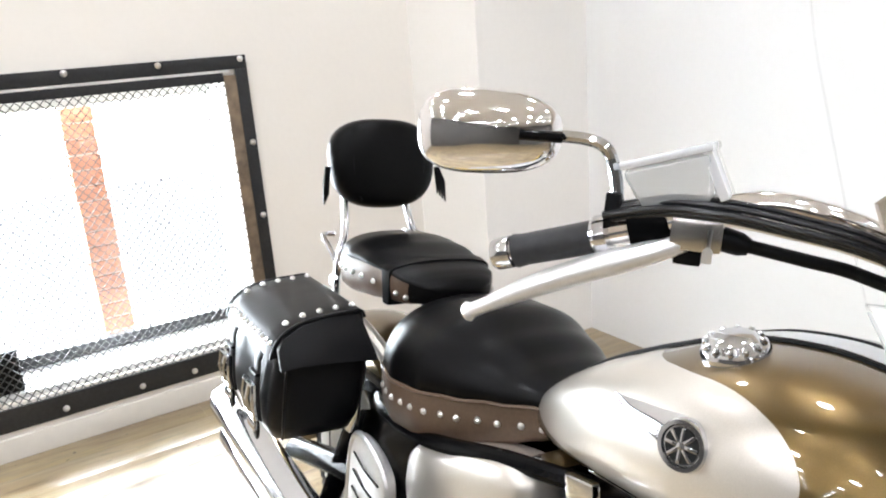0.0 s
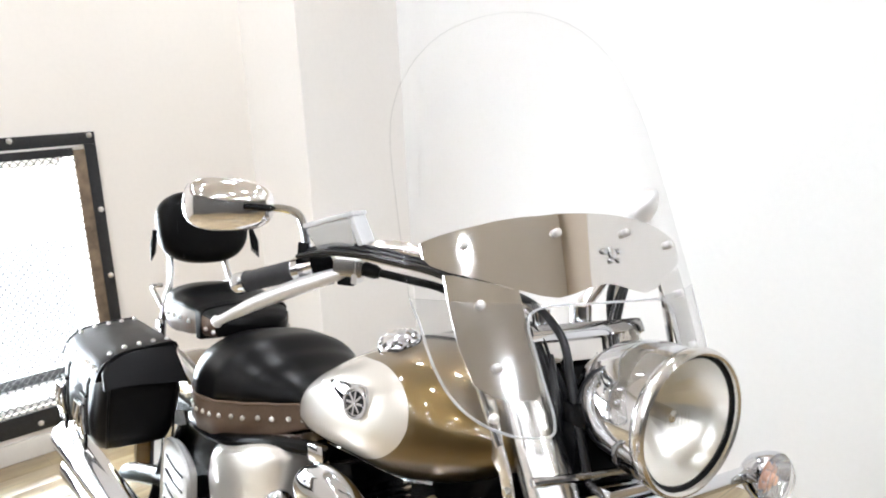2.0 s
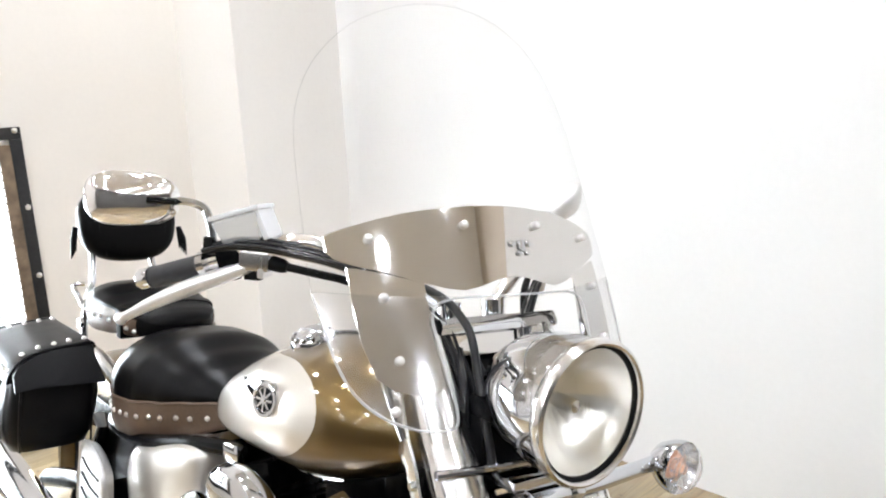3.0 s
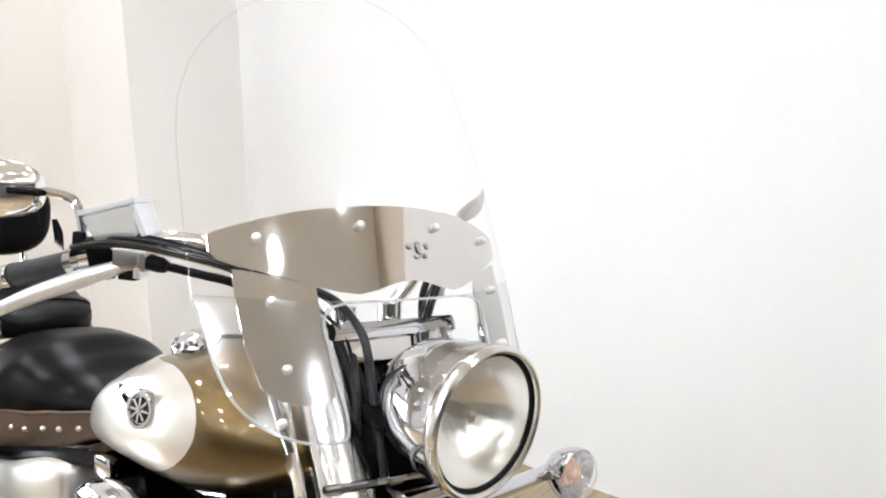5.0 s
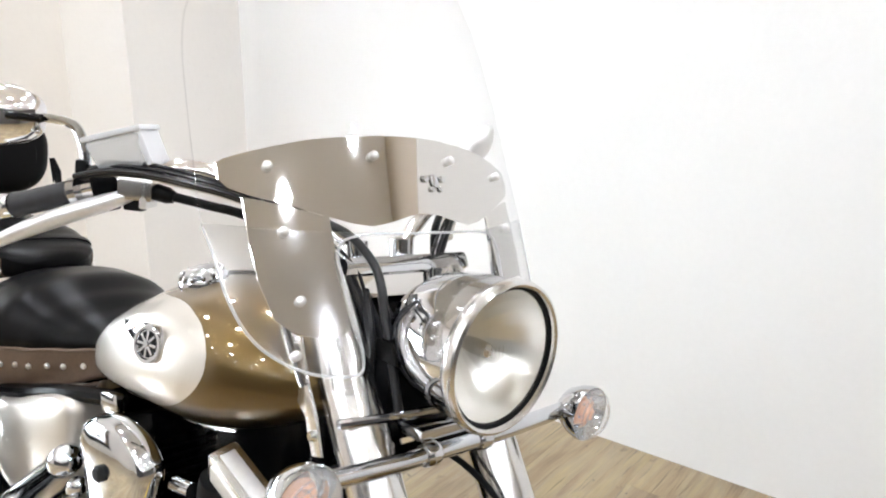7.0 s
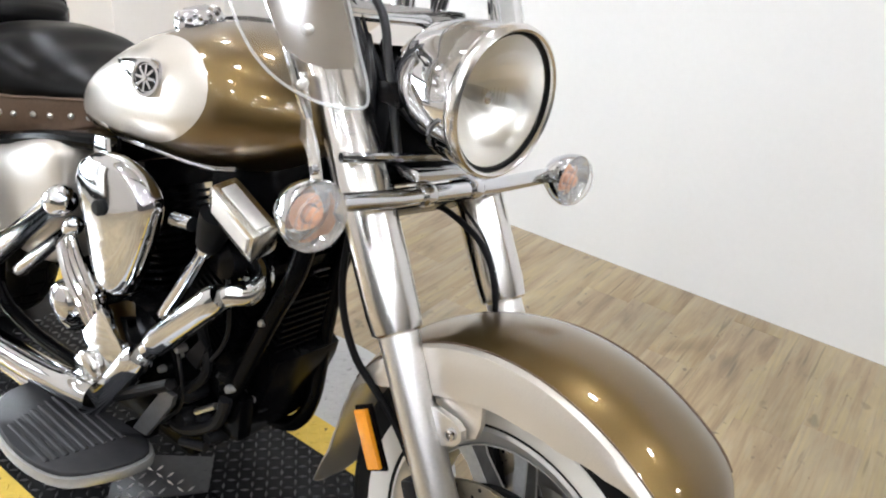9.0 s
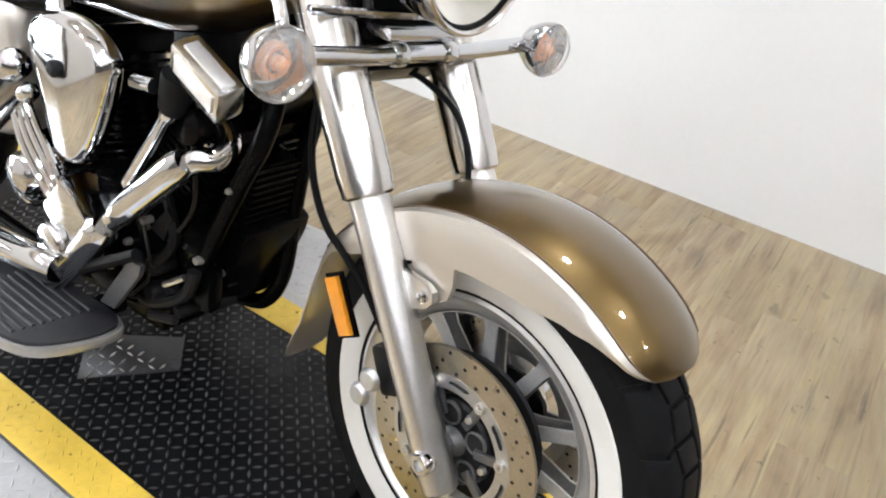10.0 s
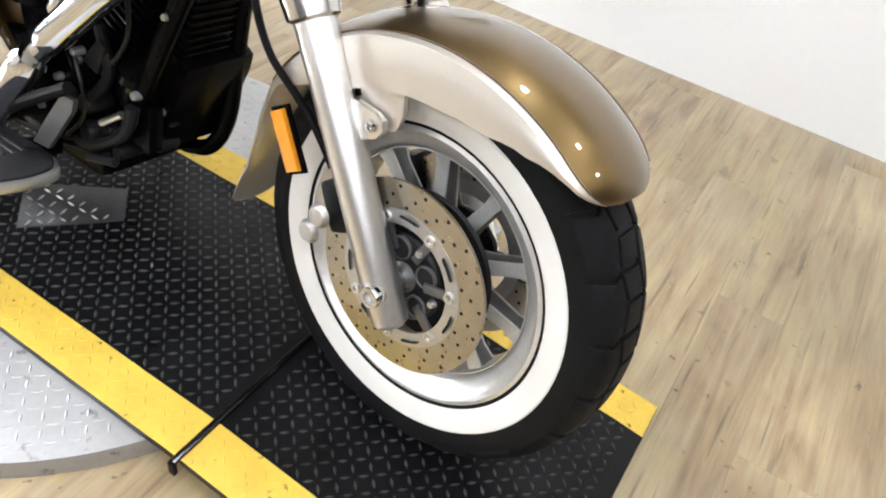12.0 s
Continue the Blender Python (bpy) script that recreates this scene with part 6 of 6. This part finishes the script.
# -- engine --
crank = Shape()
crank.box((0.40, 0.24, 0.22), Matrix.Translation((-0.775, 0.0, 0.00)), 0.05)
crank.box((0.16, 0.16, 0.20), Matrix.Translation((-0.56, 0.01, 0.06)) @ pose(0, 0, 0, 0, 20, 0), 0.04)
crank.lathe([(0.0, -0.15), (0.11, -0.15), (0.125, -0.12), (0.125, 0.12), (0.0, 0.13)], 32, Matrix.Translation((-0.72, 0, 0.03)) @ ALONG_Y @ pose(0, 0, 0, 180))
eng = bpart("engine", crank, "black", "black and chrome V-twin engine")
for cx, tilt in ((-0.585, 24), (-0.84, -22)):
    m0 = Matrix.Translation((cx - (0.05 if tilt > 0 else -0.05), 0.0, 0.10)) @ pose(0, 0, 0, 0, tilt, 0)
    for k in range(13):
        part("cooling_fin", Shape().box((0.150 + 0.01 * (k % 2), 0.20, 0.0055), m0 @ Matrix.Translation((0, 0, 0.02 + k * 0.0145)), 0.0015), "black", eng, "black cylinder fin")
    part("barrel", Shape().lathe([(0.0, 0.0), (0.062, 0.0), (0.062, 0.21), (0.0, 0.21)], 28, m0), "black", eng)
    part("rocker_cover", Shape().box((0.155, 0.19, 0.055), m0 @ Matrix.Translation((0, 0, 0.235)), 0.018), "black", eng, "black rocker cover")
# air cleaner: an inverted drop of chrome
drop = [(-0.806, 0.372), (-0.790, 0.412), (-0.745, 0.436), (-0.690, 0.440), (-0.635, 0.424), (-0.604, 0.388), (-0.606, 0.335), (-0.630, 0.265), (-0.660, 0.205), (-0.690, 0.178), (-0.728, 0.180), (-0.752, 0.212), (-0.778, 0.285)]
drop = [(x - 0.018, z if z < 0.33 else 0.33 + (z - 0.33) * 0.76) for x, z in drop]
dp = [(p[0], p[1]) for p in smooth_path([(a, b, 0) for a, b in drop + drop[:1]], 4)[:-1]]
ac = Shape()
rings = []
for f, y in ((0.90, -0.178), (0.985, -0.182), (1.0, -0.188), (0.985, -0.200), (0.95, -0.211), (0.90, -0.217), (0.84, -0.219), (0.62, -0.222), (0.3, -0.224), (0.05, -0.2245)):
    rings.append([(-0.723 + (x + 0.723) * f, y, 0.310 + (z - 0.310) * f) for x, z in dp])
ac.rings(rings)
part("air_cleaner", ac, "chrome", eng, "large teardrop chrome air cleaner cover", angle=60)
part("cover_screw", Shape().lathe([(0.0, 0.011), (0.009, 0.010), (0.013, 0.006), (0.014, -0.01)], 20, Matrix.Translation((-0.727, -0.224, 0.333)) @ ALONG_Y), "hole", eng, "dark centre screw")
part("breather_stub", Shape().tube([(-0.61, -0.17, 0.345), (-0.565, -0.17, 0.352)], 0.012, 12), "chrome", eng)
# chrome coil cover at the front cylinder
coil_m = Matrix.Translation((-0.468, -0.158, 0.393)) @ pose(0, 0, 0, 16, 23, 0)
part("coil_cover", Shape().box((0.112, 0.046, 0.058), coil_m, 0.011), "softchrome", eng, "angled silver coil cover", angle=20)
part("coil_face", Shape().box((0.088, 0.004, 0.030), coil_m @ Matrix.Translation((0.003, -0.0235, 0.003)), 0.001), "silverpaint", eng, "bright raised cover face", angle=20)
part("coil_top", Shape().box((0.088, 0.022, 0.004), coil_m @ Matrix.Translation((0.003, 0, 0.0295)), 0.001), "silverpaint", eng, "raised cover top", angle=20)
# black strip painting the shade below the raised face, not a slot
part("coil_slot", Shape().box((0.046, 0.003, 0.006), coil_m @ Matrix.Translation((0.012, -0.0225, -0.0175)), 0.001), "hole", eng, "dark strip for the shade under the cover edge")
part("plug_cup", Shape().lathe([(0.0, -0.004), (0.015, -0.004), (0.020, 0.004), (0.027, 0.045), (0.028, 0.062), (0.0, 0.064)], 22, along((-0.552, -0.150, 0.317), (-0.532, -0.150, 0.375))), "rubber", eng, "black rubber cup under the coil cover")
# pushrod tubes
for a, b, r in (((-0.545, -0.150, 0.326), (-0.636, -0.162, 0.165), 0.0125), ((-0.862, -0.205, 0.306), (-1.15, -0.205, 0.085), 0.023), ((-0.845, -0.195, 0.262), (-1.05, -0.200, 0.090), 0.014)):
    va, vb = Vector(a), Vector(b)
    part("pushrod_tube", Shape().tube([tuple(va.lerp(vb, q)) for q in (0.0, 0.012, 0.035, 0.07, 0.12, 0.14, 0.9, 0.97, 1.0)], [r * 0.3, r * 0.8, r * 1.12, r * 1.2, r * 1.2, r, r, r * 1.1, r * 0.9], 20), "chrome", eng, "chrome pushrod tube", angle=50)
for k in range(4):
    o = 0.016 * k
    part("oil_line", Shape().tube(smooth_path([(-0.865 - o, -0.195, 0.235 - o * 0.5), (-0.82 - o, -0.205, 0.205 - o), (-0.775 - o * 0.8, -0.205, 0.155 - o), (-0.755 - o * 0.8, -0.20, 0.110 - o * 0.6)]), 0.0065, 8), "chrome", eng, "thin curved chrome line")
# round and faceted covers on the crankcase


def cover(name, x, z, y, r, dome, label):
    return part(name, Shape().lathe([(r * 0.98, -0.05), (r, -0.012), (r * 0.96, 0.0), (r * 0.80, dome * 0.6), (r * 0.45, dome * 0.92), (0.0, dome)], 28, Matrix.Translation((x, y, z)) @ ALONG_Y), "chrome", eng, label)


cover("cam_cover", -0.888, 0.092, -0.195, 0.042, 0.022, "domed chrome cover")
cover("timing_cover", -0.835, 0.120, -0.175, 0.034, 0.02, "domed chrome cover")
cover("clutch_cover", -0.945, 0.045, -0.160, 0.05, 0.02, "domed chrome cover")
part("gear_case_cover", Shape().box((0.096, 0.064, 0.108), Matrix.Translation((-0.742, -0.180, 0.076)) @ pose(0, 0, 0, 0, 38, 0), 0.015), "chrome", eng, "faceted chrome gear case cover", angle=20)
part("round_cap", Shape().lathe([(0.0, 0.003), (0.028, 0.003), (0.031, 0.001), (0.0335, -0.004), (0.034, -0.05)], 32, Matrix.Translation((-0.772, -0.222, 0.015)) @ ALONG_Y), "softchrome", eng, "round flat chrome cap")
for k in range(5):
    part("case_bolt", Shape().lathe([(0.0, 0.008), (0.006, 0.008), (0.0075, 0.0)], 8, Matrix.Translation((-0.62 - 0.075 * k, -0.135, 0.09 - 0.02 * (k % 2))) @ ALONG_Y), "satin", eng, "case bolt")
# exhaust
h1 = smooth_path([(-0.515, -0.100, 0.292), (-0.485, -0.105, 0.305), (-0.455, -0.120, 0.295), (-0.452, -0.148, 0.277), (-0.475, -0.168, 0.268), (-0.565, -0.182, 0.184), (-0.655, -0.188, 0.088), (-0.730, -0.194, -0.012), (-0.800, -0.200, -0.085), (-0.95, -0.215, -0.115), (-1.25, -0.23, -0.12)])
exh = bpart("exhaust", Shape().tube(h1, 0.0180, 18), "chrome", "chrome exhaust with slash-cut mufflers")
sh = smooth_path([(-0.478, -0.178, 0.272), (-0.545, -0.186, 0.202), (-0.615, -0.191, 0.130)])
part("heat_shield", Shape().tube(sh, [0.019, 0.023] + [0.025] * (len(sh) - 4) + [0.025, 0.022], 18), "chrome", exh, "chrome header heat shield")
sh = smooth_path([(-0.648, -0.194, 0.096), (-0.720, -0.198, 0.002), (-0.785, -0.206, -0.070)])
part("heat_shield", Shape().tube(sh, [0.022, 0.027] + [0.028] * (len(sh) - 4) + [0.028, 0.024], 18), "chrome", exh, "chrome header heat shield")
part("flange", Shape().lathe([(0.022, -0.006), (0.029, -0.006), (0.031, 0.0), (0.029, 0.006), (0.022, 0.006)], 24, along((-0.512, -0.100, 0.293), (-0.485, -0.105, 0.305))), "chrome", exh, "chrome exhaust flange")
up = smooth_path([(-0.735, -0.225, -0.020), (-0.80, -0.240, -0.022), (-0.95, -0.248, -0.042), (-1.10, -0.255, -0.050), (-1.35, -0.27, -0.02)])
part("upper_pipe", Shape().tube(up, 0.027, 18), "chrome", exh, "chrome upper pipe")
for y, z0 in ((-0.27, 0.0), (-0.245, -0.105)):
    mp = [(-1.30, y, z0), (-1.36, y, z0 + 0.002), (-1.42, y, z0 + 0.004), (-1.95, y - 0.005, z0 + 0.03), (-2.10, y - 0.005, z0 + 0.038), (-2.12, y - 0.005, z0 + 0.039)]
    part("muffler", Shape().tube(mp, [0.028, 0.040, 0.046, 0.048, 0.050, 0.046], 28), "chrome", exh, "long chrome muffler")
# frame tubes
fr = bpart("frame", Shape().tube(smooth_path([(-0.47, 0.0, 0.60), (-0.43, -0.05, 0.45), (-0.402, -0.100, 0.335), (-0.444, -0.105, 0.228), (-0.488, -0.105, 0.127), (-0.525, -0.108, 0.040), (-0.575, -0.108, -0.040), (-0.66, -0.11, -0.085), (-0.90, -0.12, -0.11), (-1.25, -0.13, -0.10), (-1.40, -0.13, 0.05)]), 0.0155, 12), "black", "black steel cradle frame")
part("downtube", Shape().tube(smooth_path([(-0.47, 0.0, 0.60), (-0.455, 0.03, 0.45), (-0.450, 0.050, 0.34), (-0.466, 0.052, 0.24), (-0.476, 0.054, 0.13), (-0.484, 0.055, 0.00), (-0.520, 0.058, -0.075), (-0.575, 0.065, -0.108), (-0.66, 0.09, -0.135), (-0.90, 0.12, -0.15), (-1.25, 0.13, -0.12), (-1.40, 0.13, 0.05)]), 0.0155, 12), "black", fr)
part("backbone", Shape().tube([(-0.45, 0, 0.545), (-0.7, 0, 0.47), (-1.0, 0, 0.40), (-1.4, 0, 0.30)], 0.03, 12), "black", fr)
part("head_tube", Shape().tube([(-0.345, 0, 0.415), (-0.50, 0, 0.655)], 0.032, 16), "black", fr)
part("gusset", Shape().slab([(-0.66, 0.33), (-0.45, 0.33), (-0.40, 0.40), (-0.41, 0.50), (-0.66, 0.46)], 0.14, Matrix.Translation((0, 0.07, 0)) @ pose(0, 0, 0, 90), 0.01), "black", fr, "black frame gusset under the tank")
cooler = bpart("oil_cooler", Shape().box((0.050, 0.085, 0.115), Matrix.Translation((-0.490, -0.015, 0.195)) @ pose(0, 0, 0, 0, 12, 0), 0.006), "black", "black finned regulator between the frame tubes")
for k in range(8):
    part("rib", Shape().box((0.058, 0.094, 0.0045), Matrix.Translation((-0.479 - 0.0028 * k, -0.017, 0.245 - 0.0140 * k)) @ pose(0, 0, 0, 0, 12, 0), 0.0012), "black", cooler, "black cooling rib")
part("engine_mount", Shape().box((0.05, 0.03, 0.08), Matrix.Translation((-0.515, -0.095, 0.01)), 0.008), "black", fr)
# lower engine clutter
low = bpart("oil_pan", Shape().box((0.36, 0.20, 0.06), Matrix.Translation((-0.80, 0, -0.115)), 0.015), "black", "black lower crankcase")
part("oil_filter", Shape().lathe([(0.0, 0.062), (0.026, 0.060), (0.033, 0.052), (0.034, 0.0), (0.034, -0.03), (0.030, -0.036), (0.0, -0.036)], 28, along((-0.545, -0.085, 0.052), (-0.520, -0.110, 0.120))), "blackgloss", low, "glossy black oil filter")
for k, (x, y, z, r) in enumerate(((-0.56, -0.12, -0.01, 0.016), (-0.60, -0.13, -0.03, 0.020), (-0.55, -0.11, -0.05, 0.014), (-0.66, -0.13, -0.055, 0.018), (-0.523, -0.06, -0.037, 0.016), (-0.59, -0.14, 0.03, 0.018), (-0.495, -0.03, 0.052, 0.010), (-0.505, -0.045, 0.01, 0.009))):
    part("drain_plug", Shape().lathe([(0.0, 0.016), (r * 0.7, 0.016), (r, 0.006), (r, -0.03)], 12, Matrix.Translation((x, y, z)) @ ALONG_Y), "grey", low, "dull metal plug")
part("linkage", Shape().tube(smooth_path([(-0.635, -0.13, -0.06), (-0.60, -0.135, -0.05), (-0.56, -0.135, -0.028), (-0.525, -0.132, 0.0), (-0.511, -0.13, 0.028), (-0.507, -0.128, 0.055)]), 0.0115, 10), "grey", low, "dull metal elbow pipe")
part("linkage", Shape().tube([(-0.600, -0.14, -0.075), (-0.545, -0.13, -0.062)], 0.009, 10), "grey", low, "dull metal stub")
part("rod_end", Shape().tube([(-0.565, -0.14, 0.005), (-0.522, -0.135, 0.038)], 0.006, 8), "satin", low, "bright rod end")
part("hose", Shape().tube(smooth_path([(-0.49, 0.03, 0.15), (-0.495, 0.01, 0.09), (-0.52, -0.02, 0.0), (-0.57, -0.04, -0.06)]), 0.008, 8), "rubber", low, "black hose")
part("hose", Shape().tube(smooth_path([(-0.58, -0.13, 0.16), (-0.545, -0.14, 0.10), (-0.575, -0.145, 0.05), (-0.62, -0.14, 0.01)]), 0.009, 8), "rubber", low, "black hose")
part("horn", Shape().lathe([(0.0, 0.025), (0.03, 0.02), (0.036, 0.0), (0.02, -0.02), (0.0, -0.02)], 20, Matrix.Translation((-0.53, -0.12, 0.30)) @ ALONG_Y), "black", low, "black horn")
part("pedal_bracket", Shape().slab([(-0.665, -0.060), (-0.625, -0.055), (-0.56, 0.040), (-0.555, 0.062), (-0.585, 0.060), (-0.640, -0.02)], 0.010, Matrix.Translation((0, -0.185, 0)) @ pose(0, 0, 0, 90), 0.003), "spider", low, "cast aluminium pedal bracket")

# bolts, clamps and thin lines that glint between the black castings
for x, y, z, r in ((-0.448, -0.118, 0.222, 0.006), (-0.505, -0.123, 0.075, 0.008), (-0.60, -0.155, 0.115, 0.007), (-0.645, -0.155, 0.055, 0.007), (-0.575, -0.150, 0.195, 0.007), (-0.51, -0.075, 0.03, 0.007), (-0.70, -0.150, -0.02, 0.008)):
    part("case_bolt", Shape().lathe([(0.0, 0.007), (r * 0.8, 0.007), (r, 0.0), (r, -0.012)], 8, Matrix.Translation((x, y, z)) @ ALONG_Y), "castalu", low, "small bright bolt head")
for k, (a, b, c) in enumerate((((-0.53, -0.125, 0.27), (-0.515, -0.13, 0.17), (-0.56, -0.14, 0.09)), ((-0.61, -0.15, 0.10), (-0.585, -0.155, 0.02), (-0.64, -0.15, -0.05)), ((-0.475, 0.00, 0.12), (-0.49, -0.03, 0.05), (-0.54, -0.07, -0.02)))):
    part("thin_line", Shape().tube(smooth_path([a, b, c]), 0.0035, 8), "cable", low, "thin black line")
part("bracket_tab", Shape().slab([(-0.60, 0.10), (-0.56, 0.15), (-0.545, 0.14), (-0.565, 0.09)], 0.006, Matrix.Translation((0, -0.14, 0)) @ pose(0, 0, 0, 90), 0.001), "grey", low, "dull bracket tab")
part("bracket_tab", Shape().slab([(-0.66, 0.00), (-0.615, 0.05), (-0.60, 0.035), (-0.63, -0.01)], 0.006, Matrix.Translation((0, -0.15, 0)) @ pose(0, 0, 0, 90), 0.001), "grey", low, "dull bracket tab")

# -- rider floorboard and brake pedal --
fb = [(-0.935, -0.225), (-0.915, -0.30), (-0.85, -0.345), (-0.74, -0.358), (-0.645, -0.333), (-0.607, -0.262), (-0.602, -0.206), (-0.62, -0.182), (-0.66, -0.175), (-0.78, -0.188), (-0.90, -0.198)]
fbs = [(p[0], p[1]) for p in smooth_path([(a, b, 0) for a, b in fb + fb[:1]], 4)[:-1]]
FBZ = -0.088
board = bpart("floorboard", Shape().rings([[(-0.765 + (x + 0.765) * f, -0.265 + (y + 0.265) * f, FBZ + z) for x, y in fbs] for f, z in ((0.93, -0.022), (1.0, -0.016), (1.015, -0.004), (1.0, 0.002), (0.9, 0.003))]), "greyseal", "black rubber floorboard with a bright metal edge", 50)
part("mat", Shape().rings([[(-0.765 + (x + 0.765) * f, -0.265 + (y + 0.265) * f, FBZ + z) for x, y in fbs] for f, z in ((0.955, 0.002), (0.955, 0.008), (0.93, 0.011), (0.05, 0.011))]), "matrubber", board, "worn grey-black rubber mat", angle=50)
for k in range(9):
    y = -0.208 - 0.0155 * k
    part("mat_rib", Shape().tube([(-0.86 + 0.006 * k, y, FBZ + 0.0115), (-0.67 - 0.002 * k, y, FBZ + 0.0115)], 0.0045, 6, flat=0.6), "matrubber", board, "raised rubber rib")
part("hinge_arm", Shape().box((0.04, 0.08, 0.025), Matrix.Translation((-0.70, -0.17, FBZ - 0.012)), 0.006), "black", board)
part("hinge_arm", Shape().box((0.04, 0.08, 0.025), Matrix.Translation((-0.84, -0.17, FBZ - 0.012)), 0.006), "black", board)
bpart("brake_pedal", Shape().tube(smooth_path([(-0.565, -0.195, 0.080), (-0.62, -0.20, 0.044), (-0.70, -0.20, -0.008), (-0.775, -0.20, -0.055)]), [0.010] * 6 + [0.011] * 6 + [0.012] * 7, 10), "rubber", "black brake pedal above the floorboard")

# -- inner panels round the rear wheel --
bpart("inner_panel", Shape().box((0.30, 0.03, 0.40), Matrix.Translation((-1.45, -0.128, 0.10)), 0.012), "black", "black inner panel beside the rear wheel")
shock = bpart("rear_shock", Shape().tube([(-1.50, -0.165, 0.24), (-1.62, -0.175, -0.02)], 0.024, 14), "black", "black rear shock absorber")
part("shock_cap", Shape().tube([(-1.485, -0.165, 0.27), (-1.52, -0.167, 0.20)], 0.027, 14), "chrome", shock)
bpart("battery_box", Shape().box((0.28, 0.24, 0.26), Matrix.Translation((-1.14, 0, 0.20)), 0.02), "black", "black battery box under the saddle")

# -- side stand on the far side --
bpart("side_stand", Shape().tube(smooth_path([(-0.80, 0.13, -0.15), (-0.84, 0.19, -0.20), (-0.88, 0.235, -0.262)]), 0.012, 10), "black", "black folded-out side stand")

# ---- tread plate support block beside the bike ----
blk = thing("support_block", pose(-0.80, -0.09, 0.0012), "small folded aluminium tread plate wedge on the platform", "block")
# near foot, near corner at the fold, far corners; the fold runs along the crest
wa, wb, wd_, we = (-0.006, -0.088, 0.0), (0.122, 0.058, 0.0), (-0.085, -0.005, 0.020), (0.085, 0.012, 0.006)
wn_ = (Vector(wb) - Vector(we)).cross(Vector(wd_) - Vector(we))
wc = (0.052, 0.130, we[2] - (wn_.x * (0.052 - we[0]) + wn_.y * (0.130 - we[1])) / wn_.z)
wedge = Shape().add([wa, we, wb, wc, wd_, (wa[0], wa[1], -0.001), (we[0], we[1], -0.001), (wb[0], wb[1], -0.001), (wc[0], wc[1], -0.001), (wd_[0], wd_[1], -0.001)],
                    [(0, 1, 4), (1, 2, 3, 4), (5, 6, 1, 0), (6, 7, 2, 1), (7, 8, 3, 2), (8, 9, 4, 3), (9, 5, 0, 4), (9, 8, 7, 6, 5)])
part("body", wedge, "wedgeplate", blk, angle=5)


def on_plate(p0, p1, p2, name):
    """Rows of lozenges on the plane through three corners."""
    p0, p1, p2 = Vector(p0), Vector(p1), Vector(p2)
    ex = (p1 - p0).normalized()
    ez = ex.cross(p2 - p0).normalized()
    ey = ez.cross(ex)
    base = Matrix((ex, ey, ez)).transposed().to_4x4()
    base.translation = p0
    w, h = (p1 - p0).length, (p2 - p0).dot(ey)
    lean = (p2 - p0).dot(ex)

    def inside(x, y):
        u = y / h
        return 0.06 < u < 0.94 and u * lean + 0.006 < x < w + (lean - w if name == "near" else lean) * u - 0.006
    # brighter metal than the same plate below, painting the glints on the treads
    part("tread", treads(inside, min(0, lean), w + max(0, lean), 0.008, h, 0.021, 0.020, 0.0056, 0.0030, lambda x: 0.0025), "satin", blk, "raised lozenge tread", base=base, fix=False)


on_plate(wa, we, wd_, "near")
on_plate(we, wb, wd_, "far")

# ---- wood plank floor ----
PW, PL = 0.152, 1.22
plank_mesh = []
for k in range(3):
    g = 0.0004
    s = Shape().box((PL - g, PW - g, 0.004), Matrix.Translation((0, 0, -0.002)), 0.0005)
    plank_mesh.append(s.mesh("plank", M["plank"], 30))
rest = Shape()
x = WALL_X + PW / 2
col = 0
while x < FRONT_X:
    off = random.random() * PL
    y = WALL_Y - PL / 2 + off
    while y > BACK_Y - PL / 2:
        near = -3.1 < x < 2.4 and y > -1.2
        dz = random.uniform(-0.0004, 0.0004)
        if y + PL / 2 > WALL_Y:
            lo, hi = y - PL / 2, WALL_Y
            if hi - lo > 0.02:
                o = part("plank", Shape().box((hi - lo - 0.0004, PW - 0.0004, 0.004), Matrix.Translation((0, 0, -0.002)), 0.0005), "plank", floor, base=pose(x, (lo + hi) / 2, FLOOR_Z + dz, 0, 0, 90))
        elif near:
            o = new("plank", plank_mesh[col % 3])
            o.parent = floor
            o.matrix_basis = pose(x, y, FLOOR_Z + dz, 0, 0, 90)
        else:
            rest.box((PW - 0.0004, PL - 0.0004, 0.004), Matrix.Translation((x, y, FLOOR_Z - 0.002 + dz)))
        y -= PL
    x += PW
    col += 1
tagged(part("far_planks", rest, "plank", floor, "more wood planks"), kind="stuff")
